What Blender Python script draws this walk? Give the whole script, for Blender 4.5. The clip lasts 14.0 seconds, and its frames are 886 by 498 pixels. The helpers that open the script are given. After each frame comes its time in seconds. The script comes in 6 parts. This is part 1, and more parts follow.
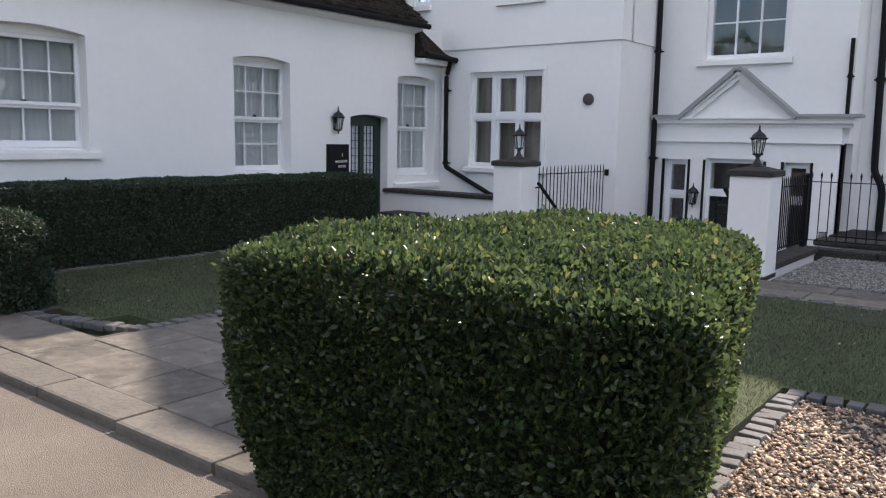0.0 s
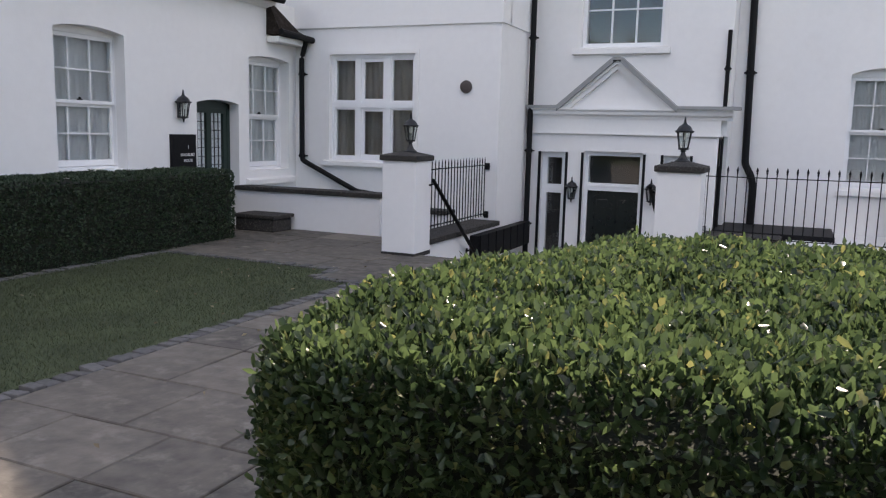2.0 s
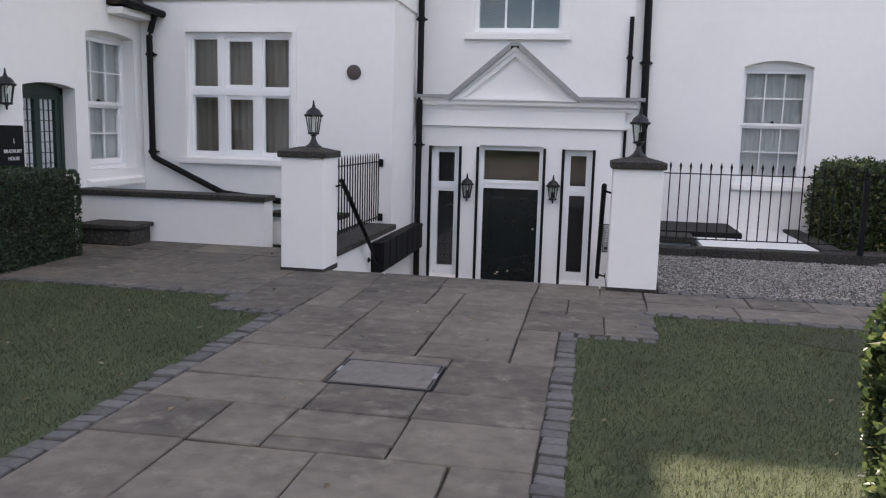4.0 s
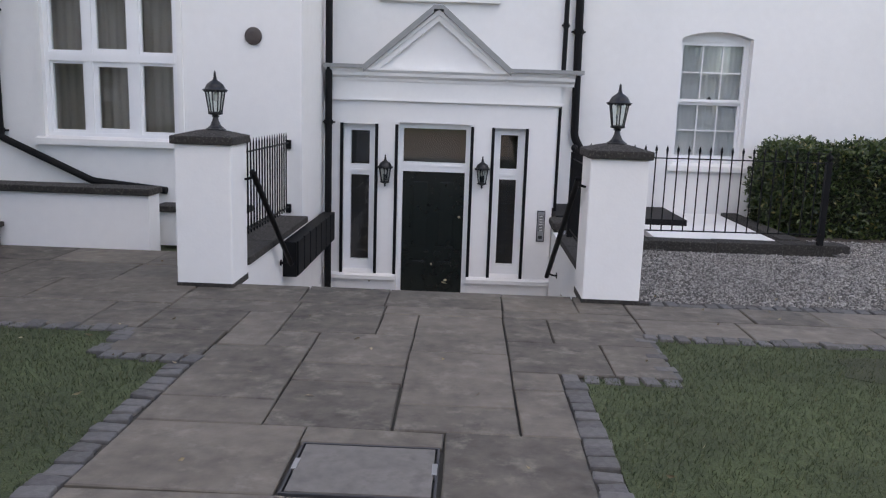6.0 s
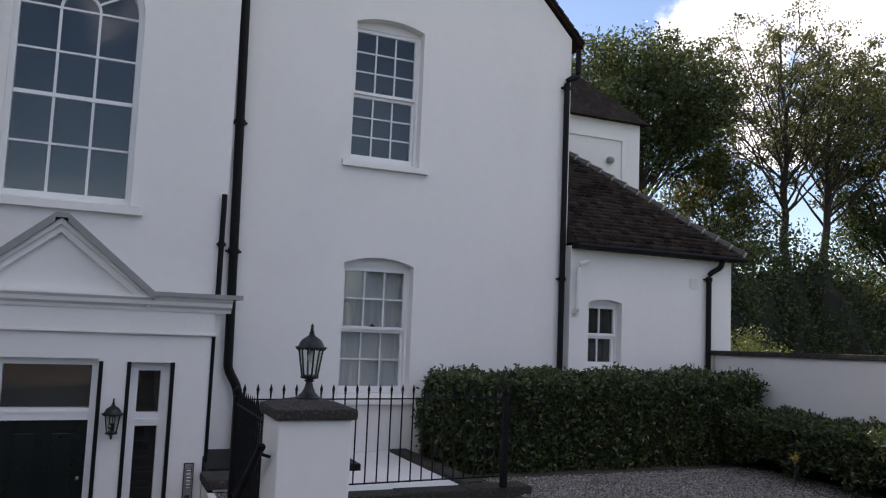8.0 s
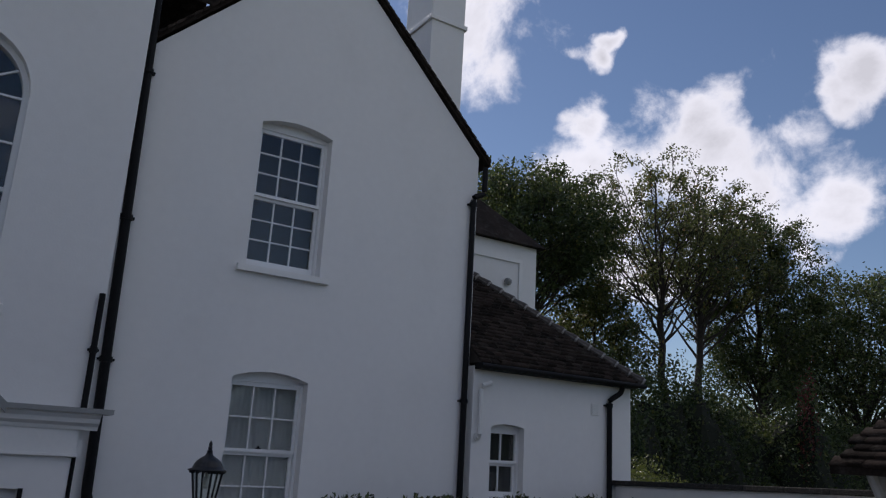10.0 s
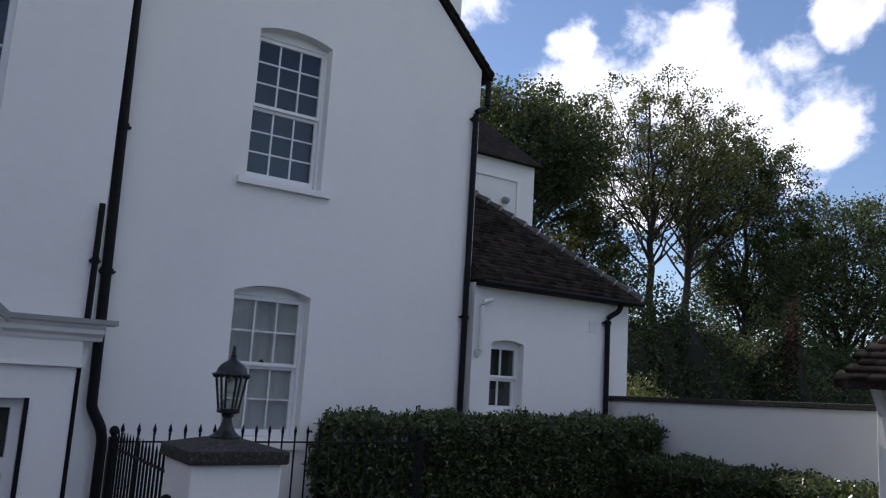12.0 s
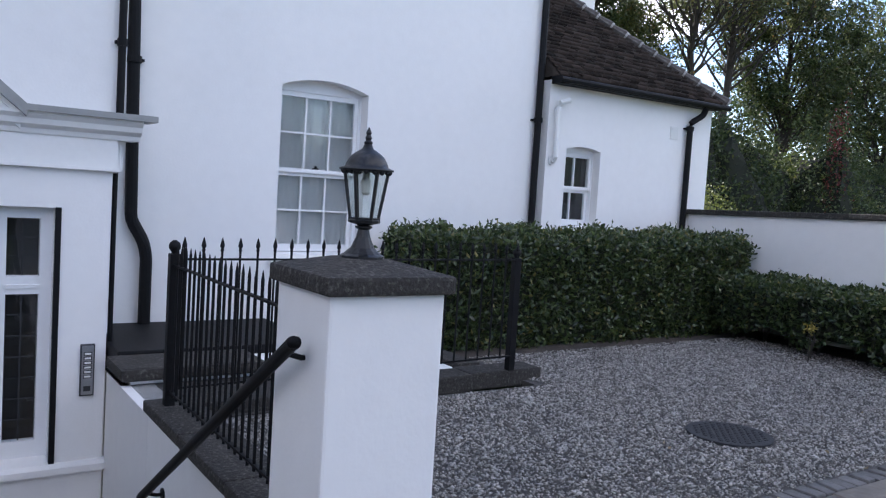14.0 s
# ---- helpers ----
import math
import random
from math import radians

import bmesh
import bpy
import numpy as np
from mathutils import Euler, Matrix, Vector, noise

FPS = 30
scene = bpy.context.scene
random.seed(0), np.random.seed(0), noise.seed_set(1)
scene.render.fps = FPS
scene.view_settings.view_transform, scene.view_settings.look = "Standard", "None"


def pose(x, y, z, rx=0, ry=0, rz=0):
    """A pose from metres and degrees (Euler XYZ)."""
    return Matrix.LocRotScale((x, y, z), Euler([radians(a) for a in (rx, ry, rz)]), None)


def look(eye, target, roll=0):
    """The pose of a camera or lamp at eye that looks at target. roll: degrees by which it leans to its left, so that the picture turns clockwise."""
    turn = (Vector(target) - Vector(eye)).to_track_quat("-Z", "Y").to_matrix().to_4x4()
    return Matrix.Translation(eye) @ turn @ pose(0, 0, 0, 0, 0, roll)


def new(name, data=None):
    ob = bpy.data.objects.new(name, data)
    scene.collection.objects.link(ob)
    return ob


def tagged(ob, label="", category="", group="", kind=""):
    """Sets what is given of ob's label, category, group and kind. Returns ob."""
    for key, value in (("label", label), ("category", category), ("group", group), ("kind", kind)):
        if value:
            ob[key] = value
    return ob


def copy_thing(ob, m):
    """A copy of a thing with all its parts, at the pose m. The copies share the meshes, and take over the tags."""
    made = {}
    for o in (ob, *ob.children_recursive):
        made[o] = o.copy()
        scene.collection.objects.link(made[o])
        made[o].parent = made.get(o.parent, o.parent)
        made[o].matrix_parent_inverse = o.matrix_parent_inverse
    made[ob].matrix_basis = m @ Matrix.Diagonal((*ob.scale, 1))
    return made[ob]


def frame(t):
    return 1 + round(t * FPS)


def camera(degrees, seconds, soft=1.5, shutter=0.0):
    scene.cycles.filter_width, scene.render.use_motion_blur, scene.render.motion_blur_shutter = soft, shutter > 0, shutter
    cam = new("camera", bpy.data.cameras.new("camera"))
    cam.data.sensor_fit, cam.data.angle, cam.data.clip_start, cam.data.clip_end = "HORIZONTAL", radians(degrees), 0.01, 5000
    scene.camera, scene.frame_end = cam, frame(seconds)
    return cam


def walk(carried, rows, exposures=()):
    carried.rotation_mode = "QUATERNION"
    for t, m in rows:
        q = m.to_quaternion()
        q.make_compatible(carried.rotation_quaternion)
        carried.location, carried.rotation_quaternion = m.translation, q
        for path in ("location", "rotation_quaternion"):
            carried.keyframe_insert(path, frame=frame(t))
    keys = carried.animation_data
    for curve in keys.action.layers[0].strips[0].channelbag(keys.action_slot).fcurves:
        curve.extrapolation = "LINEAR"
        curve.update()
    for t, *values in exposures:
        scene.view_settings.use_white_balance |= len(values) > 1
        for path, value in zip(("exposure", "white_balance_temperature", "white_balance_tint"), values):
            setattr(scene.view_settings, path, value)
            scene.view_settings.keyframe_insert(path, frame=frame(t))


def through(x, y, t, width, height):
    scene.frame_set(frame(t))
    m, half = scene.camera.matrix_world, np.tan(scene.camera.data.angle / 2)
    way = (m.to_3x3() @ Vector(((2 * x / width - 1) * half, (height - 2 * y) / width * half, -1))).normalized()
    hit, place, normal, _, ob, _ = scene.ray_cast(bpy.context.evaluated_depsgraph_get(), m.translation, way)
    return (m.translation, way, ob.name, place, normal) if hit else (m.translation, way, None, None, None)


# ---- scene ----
cam = camera(58.1, 14.0, soft=1.2)
PATH = [
    (0, (-0.297, 2.041, 1.475), (-1.511, 3.606, 1.2), 1.0),
    (0.5, (-0.7, 2.171, 1.47), (-1.824, 3.802, 1.192), 1.0),
    (1, (-1.102, 2.332, 1.512), (-2.09, 4.047, 1.227), 1.2),
    (1.5, (-1.517, 2.459, 1.497), (-2.415, 4.222, 1.206), 1.3),
    (2, (-1.929, 2.639, 1.472), (-2.725, 4.45, 1.181), 1.4),
    (2.5, (-2.35, 2.829, 1.476), (-3.059, 4.678, 1.19), 1.5),
    (3, (-2.738, 3.005, 1.457), (-3.352, 4.888, 1.179), 1.5),
    (3.5, (-3.107, 3.305, 1.419), (-3.581, 5.228, 1.141), 1.5),
    (6, (-4.171, 4.94, 1.507), (-4.225, 6.906, 1.143), 1.9),
    (6.5, (-4.247, 5.346, 1.553), (-4.172, 7.32, 1.237), 2.0),
    (7, (-4.291, 5.687, 1.606), (-4.01, 7.663, 1.466), 2.3),
    (7.5, (-4.383, 6.005, 1.672), (-3.792, 7.914, 1.755), 2.4),
    (8, (-4.315, 6.356, 1.706), (-3.509, 8.177, 1.897), 2.4),
    (8.5, (-4.340, 6.622, 1.726), (-3.440, 8.381, 2.037), 2.7),
    (9, (-4.330, 6.865, 1.726), (-3.359, 8.539, 2.233), 2.9),
    (11.5, (-4.391, 7.095, 1.534), (-3.311, 8.714, 1.994), 3.1),
    (12, (-4.43, 7.256, 1.574), (-3.338, 8.9, 1.898), 3.5),
    (12.5, (-4.375, 7.578, 1.567), (-3.284, 9.240, 1.772), 3.4),
    (13, (-4.355, 7.910, 1.550), (-3.268, 9.586, 1.656), 3.4),
    (13.5, (-4.372, 8.326, 1.526), (-3.282, 10.003, 1.515), 3.6),
    (14, (-4.365, 8.725, 1.461), (-3.250, 10.380, 1.329), 3.6),
]
walk(cam, [(t, look(eye, target, roll)) for t, eye, target, roll in PATH],
     exposures=[(0.0, 1.5, 6850, 17), (2.0, 1.6, 7100, 19), (3.5, 1.7, 7250, 20), (6.0, 1.85, 7150, 19), (7.0, 1.72, 7050, 19), (7.5, 1.18, 6950, 19), (8.0, 0.88, 6800, 19), (8.5, 0.6, 6700, 18),
                (9.0, 0.0, 6450, 18), (11.5, -0.3, 6200, 18), (12.0, 0.4, 6150, 18), (12.5, 1.0, 6100, 18), (13.0, 1.45, 6100, 18), (14.0, 1.76, 6150, 18)])

# ---- sky and sun ----
SUN_EL, SUN_AZ = 40.5, 1.0
world = bpy.data.worlds.new("sky")
scene.world = world
world.use_nodes = True
wn, wl = world.node_tree.nodes, world.node_tree.links
wn.clear()


def sky_dir(az, el):
    a, e = radians(az), radians(el)
    return (math.sin(a) * math.cos(e), math.cos(a) * math.cos(e), math.sin(e))


w_out = wn.new("ShaderNodeOutputWorld")
sky = wn.new("ShaderNodeTexSky")
sky.sky_type, sky.sun_disc = "NISHITA", False
sky.sun_elevation, sky.sun_rotation = radians(SUN_EL), radians(SUN_AZ)
sky.air_density, sky.dust_density, sky.ozone_density = 1.0, 0.12, 2.0
bg_sky = wn.new("ShaderNodeBackground")
bg_sky.inputs["Strength"].default_value = 0.086
bg_cloud = wn.new("ShaderNodeBackground")
bg_cloud.inputs["Strength"].default_value = 1.1
coord = wn.new("ShaderNodeTexCoord")
noise_big = wn.new("ShaderNodeTexNoise")
noise_big.inputs["Scale"].default_value, noise_big.inputs["Detail"].default_value = 10.0, 10.0
noise_big.inputs["Roughness"].default_value, noise_big.inputs["Distortion"].default_value = 0.6, 0.25
noise_shade = wn.new("ShaderNodeTexNoise")
noise_shade.inputs["Scale"].default_value, noise_shade.inputs["Detail"].default_value = 6.0, 6.0
wl.new(coord.outputs["Generated"], noise_big.inputs["Vector"])
wl.new(coord.outputs["Generated"], noise_shade.inputs["Vector"])


def wmath(op, a, b=None, c=None, clamp=False):
    n = wn.new("ShaderNodeMath")
    n.operation, n.use_clamp = op, clamp
    for i, v in enumerate((a, b, c)):
        if v is None:
            continue
        if isinstance(v, (int, float)):
            n.inputs[i].default_value = v
        else:
            wl.new(v, n.inputs[i])
    return n.outputs[0]


# cumulus banks: azimuth from +y, elevation, radius in degrees
CLOUDS = [(50.0, 20.0, 7.0), (45, 19.4, 6.0), (40.5, 19.6, 4.6), (55, 18.9, 6.0), (59.0, 18.6, 4.2), (51.6, 23.4, 3.6), (42.4, 23.6, 2.6), (42.3, 27.8, 1.4), (43.1, 29.0, 1.1), (34.0, 30.5, 5.4), (61.5, 25.5, 3.2), (59.8, 24.2, 2.0), (53, 31.8, 1.5), (49, 33, 1.3), (57.6, 14.0, 2.4), (47, 14, 4.5), (78, 24, 9), (95, 32, 14),
          # the big banks behind the camera are unseen, added to brighten the facade
          (-30, 55, 16), (-75, 35, 20), (-120, 30, 18), (150, 40, 20), (110, 50, 15), (-160, 25, 18), (170, 65, 16), (20, 14, 10), (80, 10, 9)]
warp_noise = wn.new("ShaderNodeTexNoise")
warp_noise.inputs["Scale"].default_value, warp_noise.inputs["Detail"].default_value = 9.0, 6.0
wl.new(coord.outputs["Generated"], warp_noise.inputs["Vector"])
warp = wn.new("ShaderNodeVectorMath")
warp.operation = "MULTIPLY_ADD"
wl.new(warp_noise.outputs["Color"], warp.inputs[0])
warp.inputs[1].default_value = (0.13, 0.13, 0.13)
shifted = wn.new("ShaderNodeVectorMath")
shifted.operation = "ADD"
wl.new(coord.outputs["Generated"], shifted.inputs[0])
shifted.inputs[1].default_value = (-0.065, -0.065, -0.065)
wl.new(shifted.outputs[0], warp.inputs[2])
mask = None
for az, el, r in CLOUDS:
    dist = wn.new("ShaderNodeVectorMath")
    dist.operation = "DISTANCE"
    wl.new(warp.outputs[0], dist.inputs[0])
    dist.inputs[1].default_value = sky_dir(az, el)
    m = wmath("SUBTRACT", 1.0, wmath("DIVIDE", dist.outputs["Value"], radians(r)))
    mask = m if mask is None else wmath("MAXIMUM", mask, m)
mask = wmath("MAXIMUM", mask, -0.8)
dens = wmath("ADD", wmath("MULTIPLY", mask, 1.0), wmath("MULTIPLY", wmath("SUBTRACT", noise_big.outputs["Fac"], 0.5), 2.6))
ramp = wn.new("ShaderNodeMapRange")
ramp.interpolation_type = "SMOOTHSTEP"
ramp.inputs["From Min"].default_value, ramp.inputs["From Max"].default_value = 0.07, 0.70
wl.new(dens, ramp.inputs["Value"])
tone = wn.new("ShaderNodeMapRange")
tone.inputs["From Min"].default_value, tone.inputs["From Max"].default_value = 0.2, 1.3
tone.inputs["To Min"].default_value, tone.inputs["To Max"].default_value = 1.05, 0.66
wl.new(wmath("ADD", dens, wmath("MULTIPLY", wmath("SUBTRACT", noise_shade.outputs["Fac"], 0.5), 1.2)), tone.inputs["Value"])
cl = wn.new("ShaderNodeCombineColor")
wl.new(tone.outputs[0], cl.inputs[0])
wl.new(wmath("MULTIPLY", tone.outputs[0], 1.01), cl.inputs[1])
wl.new(wmath("MULTIPLY", tone.outputs[0], 1.04), cl.inputs[2])
wl.new(cl.outputs[0], bg_cloud.inputs["Color"])
mixw = wn.new("ShaderNodeMixShader")
wl.new(sky.outputs[0], bg_sky.inputs["Color"])
wl.new(ramp.outputs[0], mixw.inputs[0])
wl.new(bg_sky.outputs[0], mixw.inputs[1])
wl.new(bg_cloud.outputs[0], mixw.inputs[2])
wl.new(mixw.outputs[0], w_out.inputs["Surface"])

sun = new("sun", bpy.data.lights.new("sun", "SUN"))
sun.data.energy, sun.data.angle, sun.data.color = 3.4, radians(0.55), (1.0, 0.94, 0.84)
sun.matrix_world = look((0, 0, 30), Vector((0, 0, 30)) - Vector(sky_dir(SUN_AZ, SUN_EL)))

# ---- materials ----


def mat_nodes(name):
    m = bpy.data.materials.new(name)
    m.use_nodes = True
    nt = m.node_tree
    b = next(n for n in nt.nodes if n.type == "BSDF_PRINCIPLED")
    return m, nt, b


def surface(name, base, rough=0.7, metal=0.0, var=0.12, fine=60.0, coarse=2.0, tint=None, bump=0.2, bump_scale=None, rand=0.0, island=0.0, spec=0.5, stain_sheen=0.0, stain_sheen_col=(0.1, 0.1, 0.09), stain_sheen_scale=1.2):
    """A painted, stone or metal surface: grain at two scales, stains or painted sheen, relief."""
    m, nt, b = mat_nodes(name)
    N, L = nt.nodes, nt.links
    tc = N.new("ShaderNodeTexCoord")
    n1, n2 = N.new("ShaderNodeTexNoise"), N.new("ShaderNodeTexNoise")
    n1.inputs["Scale"].default_value, n1.inputs["Detail"].default_value = fine, 6.0
    n2.inputs["Scale"].default_value, n2.inputs["Detail"].default_value = coarse, 5.0
    for n in (n1, n2):
        L.new(tc.outputs["Object"], n.inputs["Vector"])
    add = N.new("ShaderNodeMath")
    add.operation = "ADD"
    L.new(n1.outputs["Fac"], add.inputs[0])
    L.new(n2.outputs["Fac"], add.inputs[1])
    src = add.outputs[0]
    if rand or island:
        info = N.new("ShaderNodeObjectInfo") if rand else N.new("ShaderNodeNewGeometry")
        r = N.new("ShaderNodeMath")
        r.operation = "MULTIPLY_ADD"
        L.new(info.outputs["Random"] if rand else info.outputs["Random Per Island"], r.inputs[0])
        r.inputs[1].default_value = rand or island
        L.new(src, r.inputs[2])
        r2 = N.new("ShaderNodeMath")
        r2.operation = "SUBTRACT"
        L.new(r.outputs[0], r2.inputs[0])
        r2.inputs[1].default_value = (rand or island) * 0.5
        src = r2.outputs[0]
    mr = N.new("ShaderNodeMapRange")
    mr.inputs["From Min"].default_value, mr.inputs["From Max"].default_value = 0.5, 1.5
    L.new(src, mr.inputs["Value"])
    mix = N.new("ShaderNodeMix")
    mix.data_type = "RGBA"
    t = tint or base
    mix.inputs["A"].default_value = (*[max(0, c * (1 - var)) for c in base], 1)
    mix.inputs["B"].default_value = (*[min(1, c * (1 + var)) for c in t], 1)
    L.new(mr.outputs[0], mix.inputs["Factor"])
    col = mix.outputs["Result"]
    if stain_sheen:
        n3 = N.new("ShaderNodeTexNoise")
        n3.inputs["Scale"].default_value, n3.inputs["Detail"].default_value, n3.inputs["Roughness"].default_value = stain_sheen_scale, 8.0, 0.65
        L.new(tc.outputs["Object"], n3.inputs["Vector"])
        sr = N.new("ShaderNodeMapRange")
        sr.interpolation_type = "SMOOTHSTEP"
        sr.inputs["From Min"].default_value, sr.inputs["From Max"].default_value = 0.5, 0.72
        sr.inputs["To Max"].default_value = stain_sheen
        L.new(n3.outputs["Fac"], sr.inputs["Value"])
        ms = N.new("ShaderNodeMix")
        ms.data_type = "RGBA"
        L.new(sr.outputs[0], ms.inputs["Factor"])
        L.new(col, ms.inputs["A"])
        ms.inputs["B"].default_value = (*stain_sheen_col, 1)
        col = ms.outputs["Result"]
    L.new(col, b.inputs["Base Color"])
    b.inputs["Roughness"].default_value, b.inputs["Metallic"].default_value = rough, metal
    b.inputs["Specular IOR Level"].default_value = spec
    if bump:
        bp = N.new("ShaderNodeBump")
        bp.inputs["Strength"].default_value, bp.inputs["Distance"].default_value = bump, 0.01
        nb = N.new("ShaderNodeTexNoise")
        nb.inputs["Scale"].default_value, nb.inputs["Detail"].default_value = bump_scale or fine, 8.0
        L.new(tc.outputs["Object"], nb.inputs["Vector"])
        L.new(nb.outputs["Fac"], bp.inputs["Height"])
        L.new(bp.outputs[0], b.inputs["Normal"])
    return m


def leaf_material(name, dark, light, gloss=0.35, through=0.35, yellow=None):
    """Waxy leaf: each leaf its own green, some light passes through."""
    m, nt, b = mat_nodes(name)
    N, L = nt.nodes, nt.links
    g = N.new("ShaderNodeNewGeometry")
    rmp = N.new("ShaderNodeValToRGB")
    rmp.color_ramp.elements[0].color, rmp.color_ramp.elements[1].color = (*dark, 1), (*light, 1)
    rmp.color_ramp.elements[1].position = 0.93
    if yellow:
        e = rmp.color_ramp.elements.new(0.985)
        e.color = (*yellow, 1)
    L.new(g.outputs["Random Per Island"], rmp.inputs[0])
    L.new(rmp.outputs[0], b.inputs["Base Color"])
    b.inputs["Roughness"].default_value = gloss
    tr = N.new("ShaderNodeBsdfTranslucent")
    hs = N.new("ShaderNodeHueSaturation")
    hs.inputs["Value"].default_value, hs.inputs["Hue"].default_value = 1.8, 0.475
    L.new(rmp.outputs[0], hs.inputs["Color"])
    L.new(hs.outputs[0], tr.inputs["Color"])
    mx = N.new("ShaderNodeMixShader")
    mx.inputs[0].default_value = through
    out = next(n for n in N if n.type == "OUTPUT_MATERIAL")
    L.new(b.outputs[0], mx.inputs[1])
    L.new(tr.outputs[0], mx.inputs[2])
    L.new(mx.outputs[0], out.inputs["Surface"])
    return m


def glass_material(name, tint):
    m, nt, b = mat_nodes(name)
    N, L = nt.nodes, nt.links
    N.remove(b)
    tp, gl, fr, mx = N.new("ShaderNodeBsdfTransparent"), N.new("ShaderNodeBsdfGlossy"), N.new("ShaderNodeLayerWeight"), N.new("ShaderNodeMixShader")
    tp.inputs["Color"].default_value = (*tint, 1)
    gl.inputs["Roughness"].default_value = 0.02
    pw, mr = N.new("ShaderNodeMath"), N.new("ShaderNodeMapRange")
    pw.operation = "POWER"
    pw.inputs[1].default_value = 4.0
    fr.inputs["Blend"].default_value = 0.5
    mr.inputs["To Min"].default_value = 0.05
    L.new(fr.outputs["Facing"], pw.inputs[0])
    L.new(pw.outputs[0], mr.inputs["Value"])
    nz, bp, tc = N.new("ShaderNodeTexNoise"), N.new("ShaderNodeBump"), N.new("ShaderNodeTexCoord")
    nz.inputs["Scale"].default_value = 3.0
    bp.inputs["Strength"].default_value, bp.inputs["Distance"].default_value = 0.05, 0.02
    L.new(tc.outputs["Object"], nz.inputs["Vector"])
    L.new(nz.outputs["Fac"], bp.inputs["Height"])
    L.new(bp.outputs[0], gl.inputs["Normal"])
    L.new(mr.outputs[0], mx.inputs[0])
    L.new(tp.outputs[0], mx.inputs[1])
    L.new(gl.outputs[0], mx.inputs[2])
    out = next(n for n in N if n.type == "OUTPUT_MATERIAL")
    L.new(mx.outputs[0], out.inputs["Surface"])
    return m


STUCCO = surface("white_stucco", (0.80, 0.79, 0.775), 0.85, var=0.035, fine=9, coarse=0.7, bump=0.13, bump_scale=45, stain_sheen=0.22, stain_sheen_col=(0.62, 0.61, 0.58), stain_sheen_scale=0.5)
MOULD = surface("white_moulding_paint", (0.80, 0.79, 0.77), 0.6, var=0.03, fine=20, coarse=1.0, bump=0.1)
WHITEWOOD = surface("white_gloss_paint", (0.82, 0.82, 0.82), 0.35, var=0.02, fine=30, bump=0.05)
BLACKMETAL = surface("black_painted_iron", (0.005, 0.005, 0.006), 0.6, var=0.3, fine=40, bump=0.15, spec=0.2, stain_sheen=0.12, stain_sheen_col=(0.04, 0.037, 0.033), stain_sheen_scale=14)
LANTERN = surface("dark_grey_cast_metal", (0.010, 0.011, 0.013), 0.4, var=0.25, fine=60, bump=0.2, spec=0.4, stain_sheen=0.25, stain_sheen_col=(0.12, 0.115, 0.11), stain_sheen_scale=26)
DOORBLACK = surface("dark_green_black_gloss", (0.012, 0.016, 0.015), 0.22, var=0.1, fine=15, bump=0.04)
DOORGREEN = surface("dark_green_gloss", (0.012, 0.028, 0.022), 0.3, var=0.1, fine=15, bump=0.04)
LEADGREY = surface("grey_lead_flashing", (0.27, 0.275, 0.27), 0.6, var=0.15, fine=14, coarse=2, bump=0.15)
LEADCAME = surface("lead_came", (0.05, 0.05, 0.055), 0.5, metal=0.3, var=0.1, bump=0)
CAPSTONE = surface("weathered_dark_stone", (0.030, 0.027, 0.024), 0.95, var=0.5, fine=45, coarse=5, bump=0.9, bump_scale=60, stain_sheen=0.42, stain_sheen_col=(0.22, 0.21, 0.18), stain_sheen_scale=44)
# pale patches put the light sheen of the riven relief into the colour
FLAG = surface("york_stone", (0.082, 0.070, 0.056), 0.7, var=0.5, fine=9, coarse=2.2, tint=(0.124, 0.107, 0.085), bump=1.0, bump_scale=9, rand=0.45, stain_sheen=0.7, stain_sheen_col=(0.235, 0.21, 0.17), stain_sheen_scale=5.5)
SETT = surface("grey_sett_stone", (0.11, 0.105, 0.10), 0.85, var=0.3, fine=30, coarse=5, bump=0.6, rand=0.7)
KERB = surface("weathered_kerb_stone", (0.12, 0.106, 0.088), 0.9, var=0.3, fine=30, coarse=3, bump=0.7, rand=0.3, stain_sheen=0.7, stain_sheen_col=(0.08, 0.075, 0.07), stain_sheen_scale=7)
MORTAR = surface("dark_jointing_sand", (0.06, 0.055, 0.045), 1.0, var=0.3, fine=80, bump=0.4)
DRIVE = surface("tar_and_chip_drive", (0.15, 0.125, 0.10), 0.95, var=0.55, fine=170, coarse=1.0, bump=0.9, bump_scale=170)
SOIL = surface("dark_soil", (0.045, 0.035, 0.028), 1.0, var=0.4, fine=60, coarse=4, bump=0.8)
GRAVELBED = surface("gravel_bed", (0.08, 0.075, 0.07), 1.0, var=0.5, fine=120, coarse=3, bump=0.9)
PEBBLE = surface("mixed_grey_flint_pebble", (0.19, 0.175, 0.160), 0.75, var=0.5, fine=8, coarse=40, tint=(0.30, 0.285, 0.262), bump=0, island=1.3)
PEBBLEWARM = surface("mixed_warm_flint_pebble", (0.28, 0.185, 0.125), 0.7, var=0.55, fine=8, coarse=40, tint=(0.40, 0.29, 0.20), bump=0, island=1.5)
TURF = surface("mown_turf", (0.038, 0.046, 0.021), 1.0, var=0.5, fine=50, coarse=1.5, tint=(0.062, 0.080, 0.032), bump=0.9, bump_scale=90)
BLADE = leaf_material("grass_blade", (0.030, 0.045, 0.018), (0.066, 0.084, 0.034), 0.5, 0.3, (0.13, 0.12, 0.06))
LAUREL = leaf_material("hedge_leaf", (0.012, 0.025, 0.011), (0.056, 0.092, 0.034), 0.32, 0.48, (0.12, 0.13, 0.045))
PRIVET = leaf_material("clipped_yew_leaf", (0.012, 0.026, 0.012), (0.03, 0.055, 0.022), 0.6, 0.15)
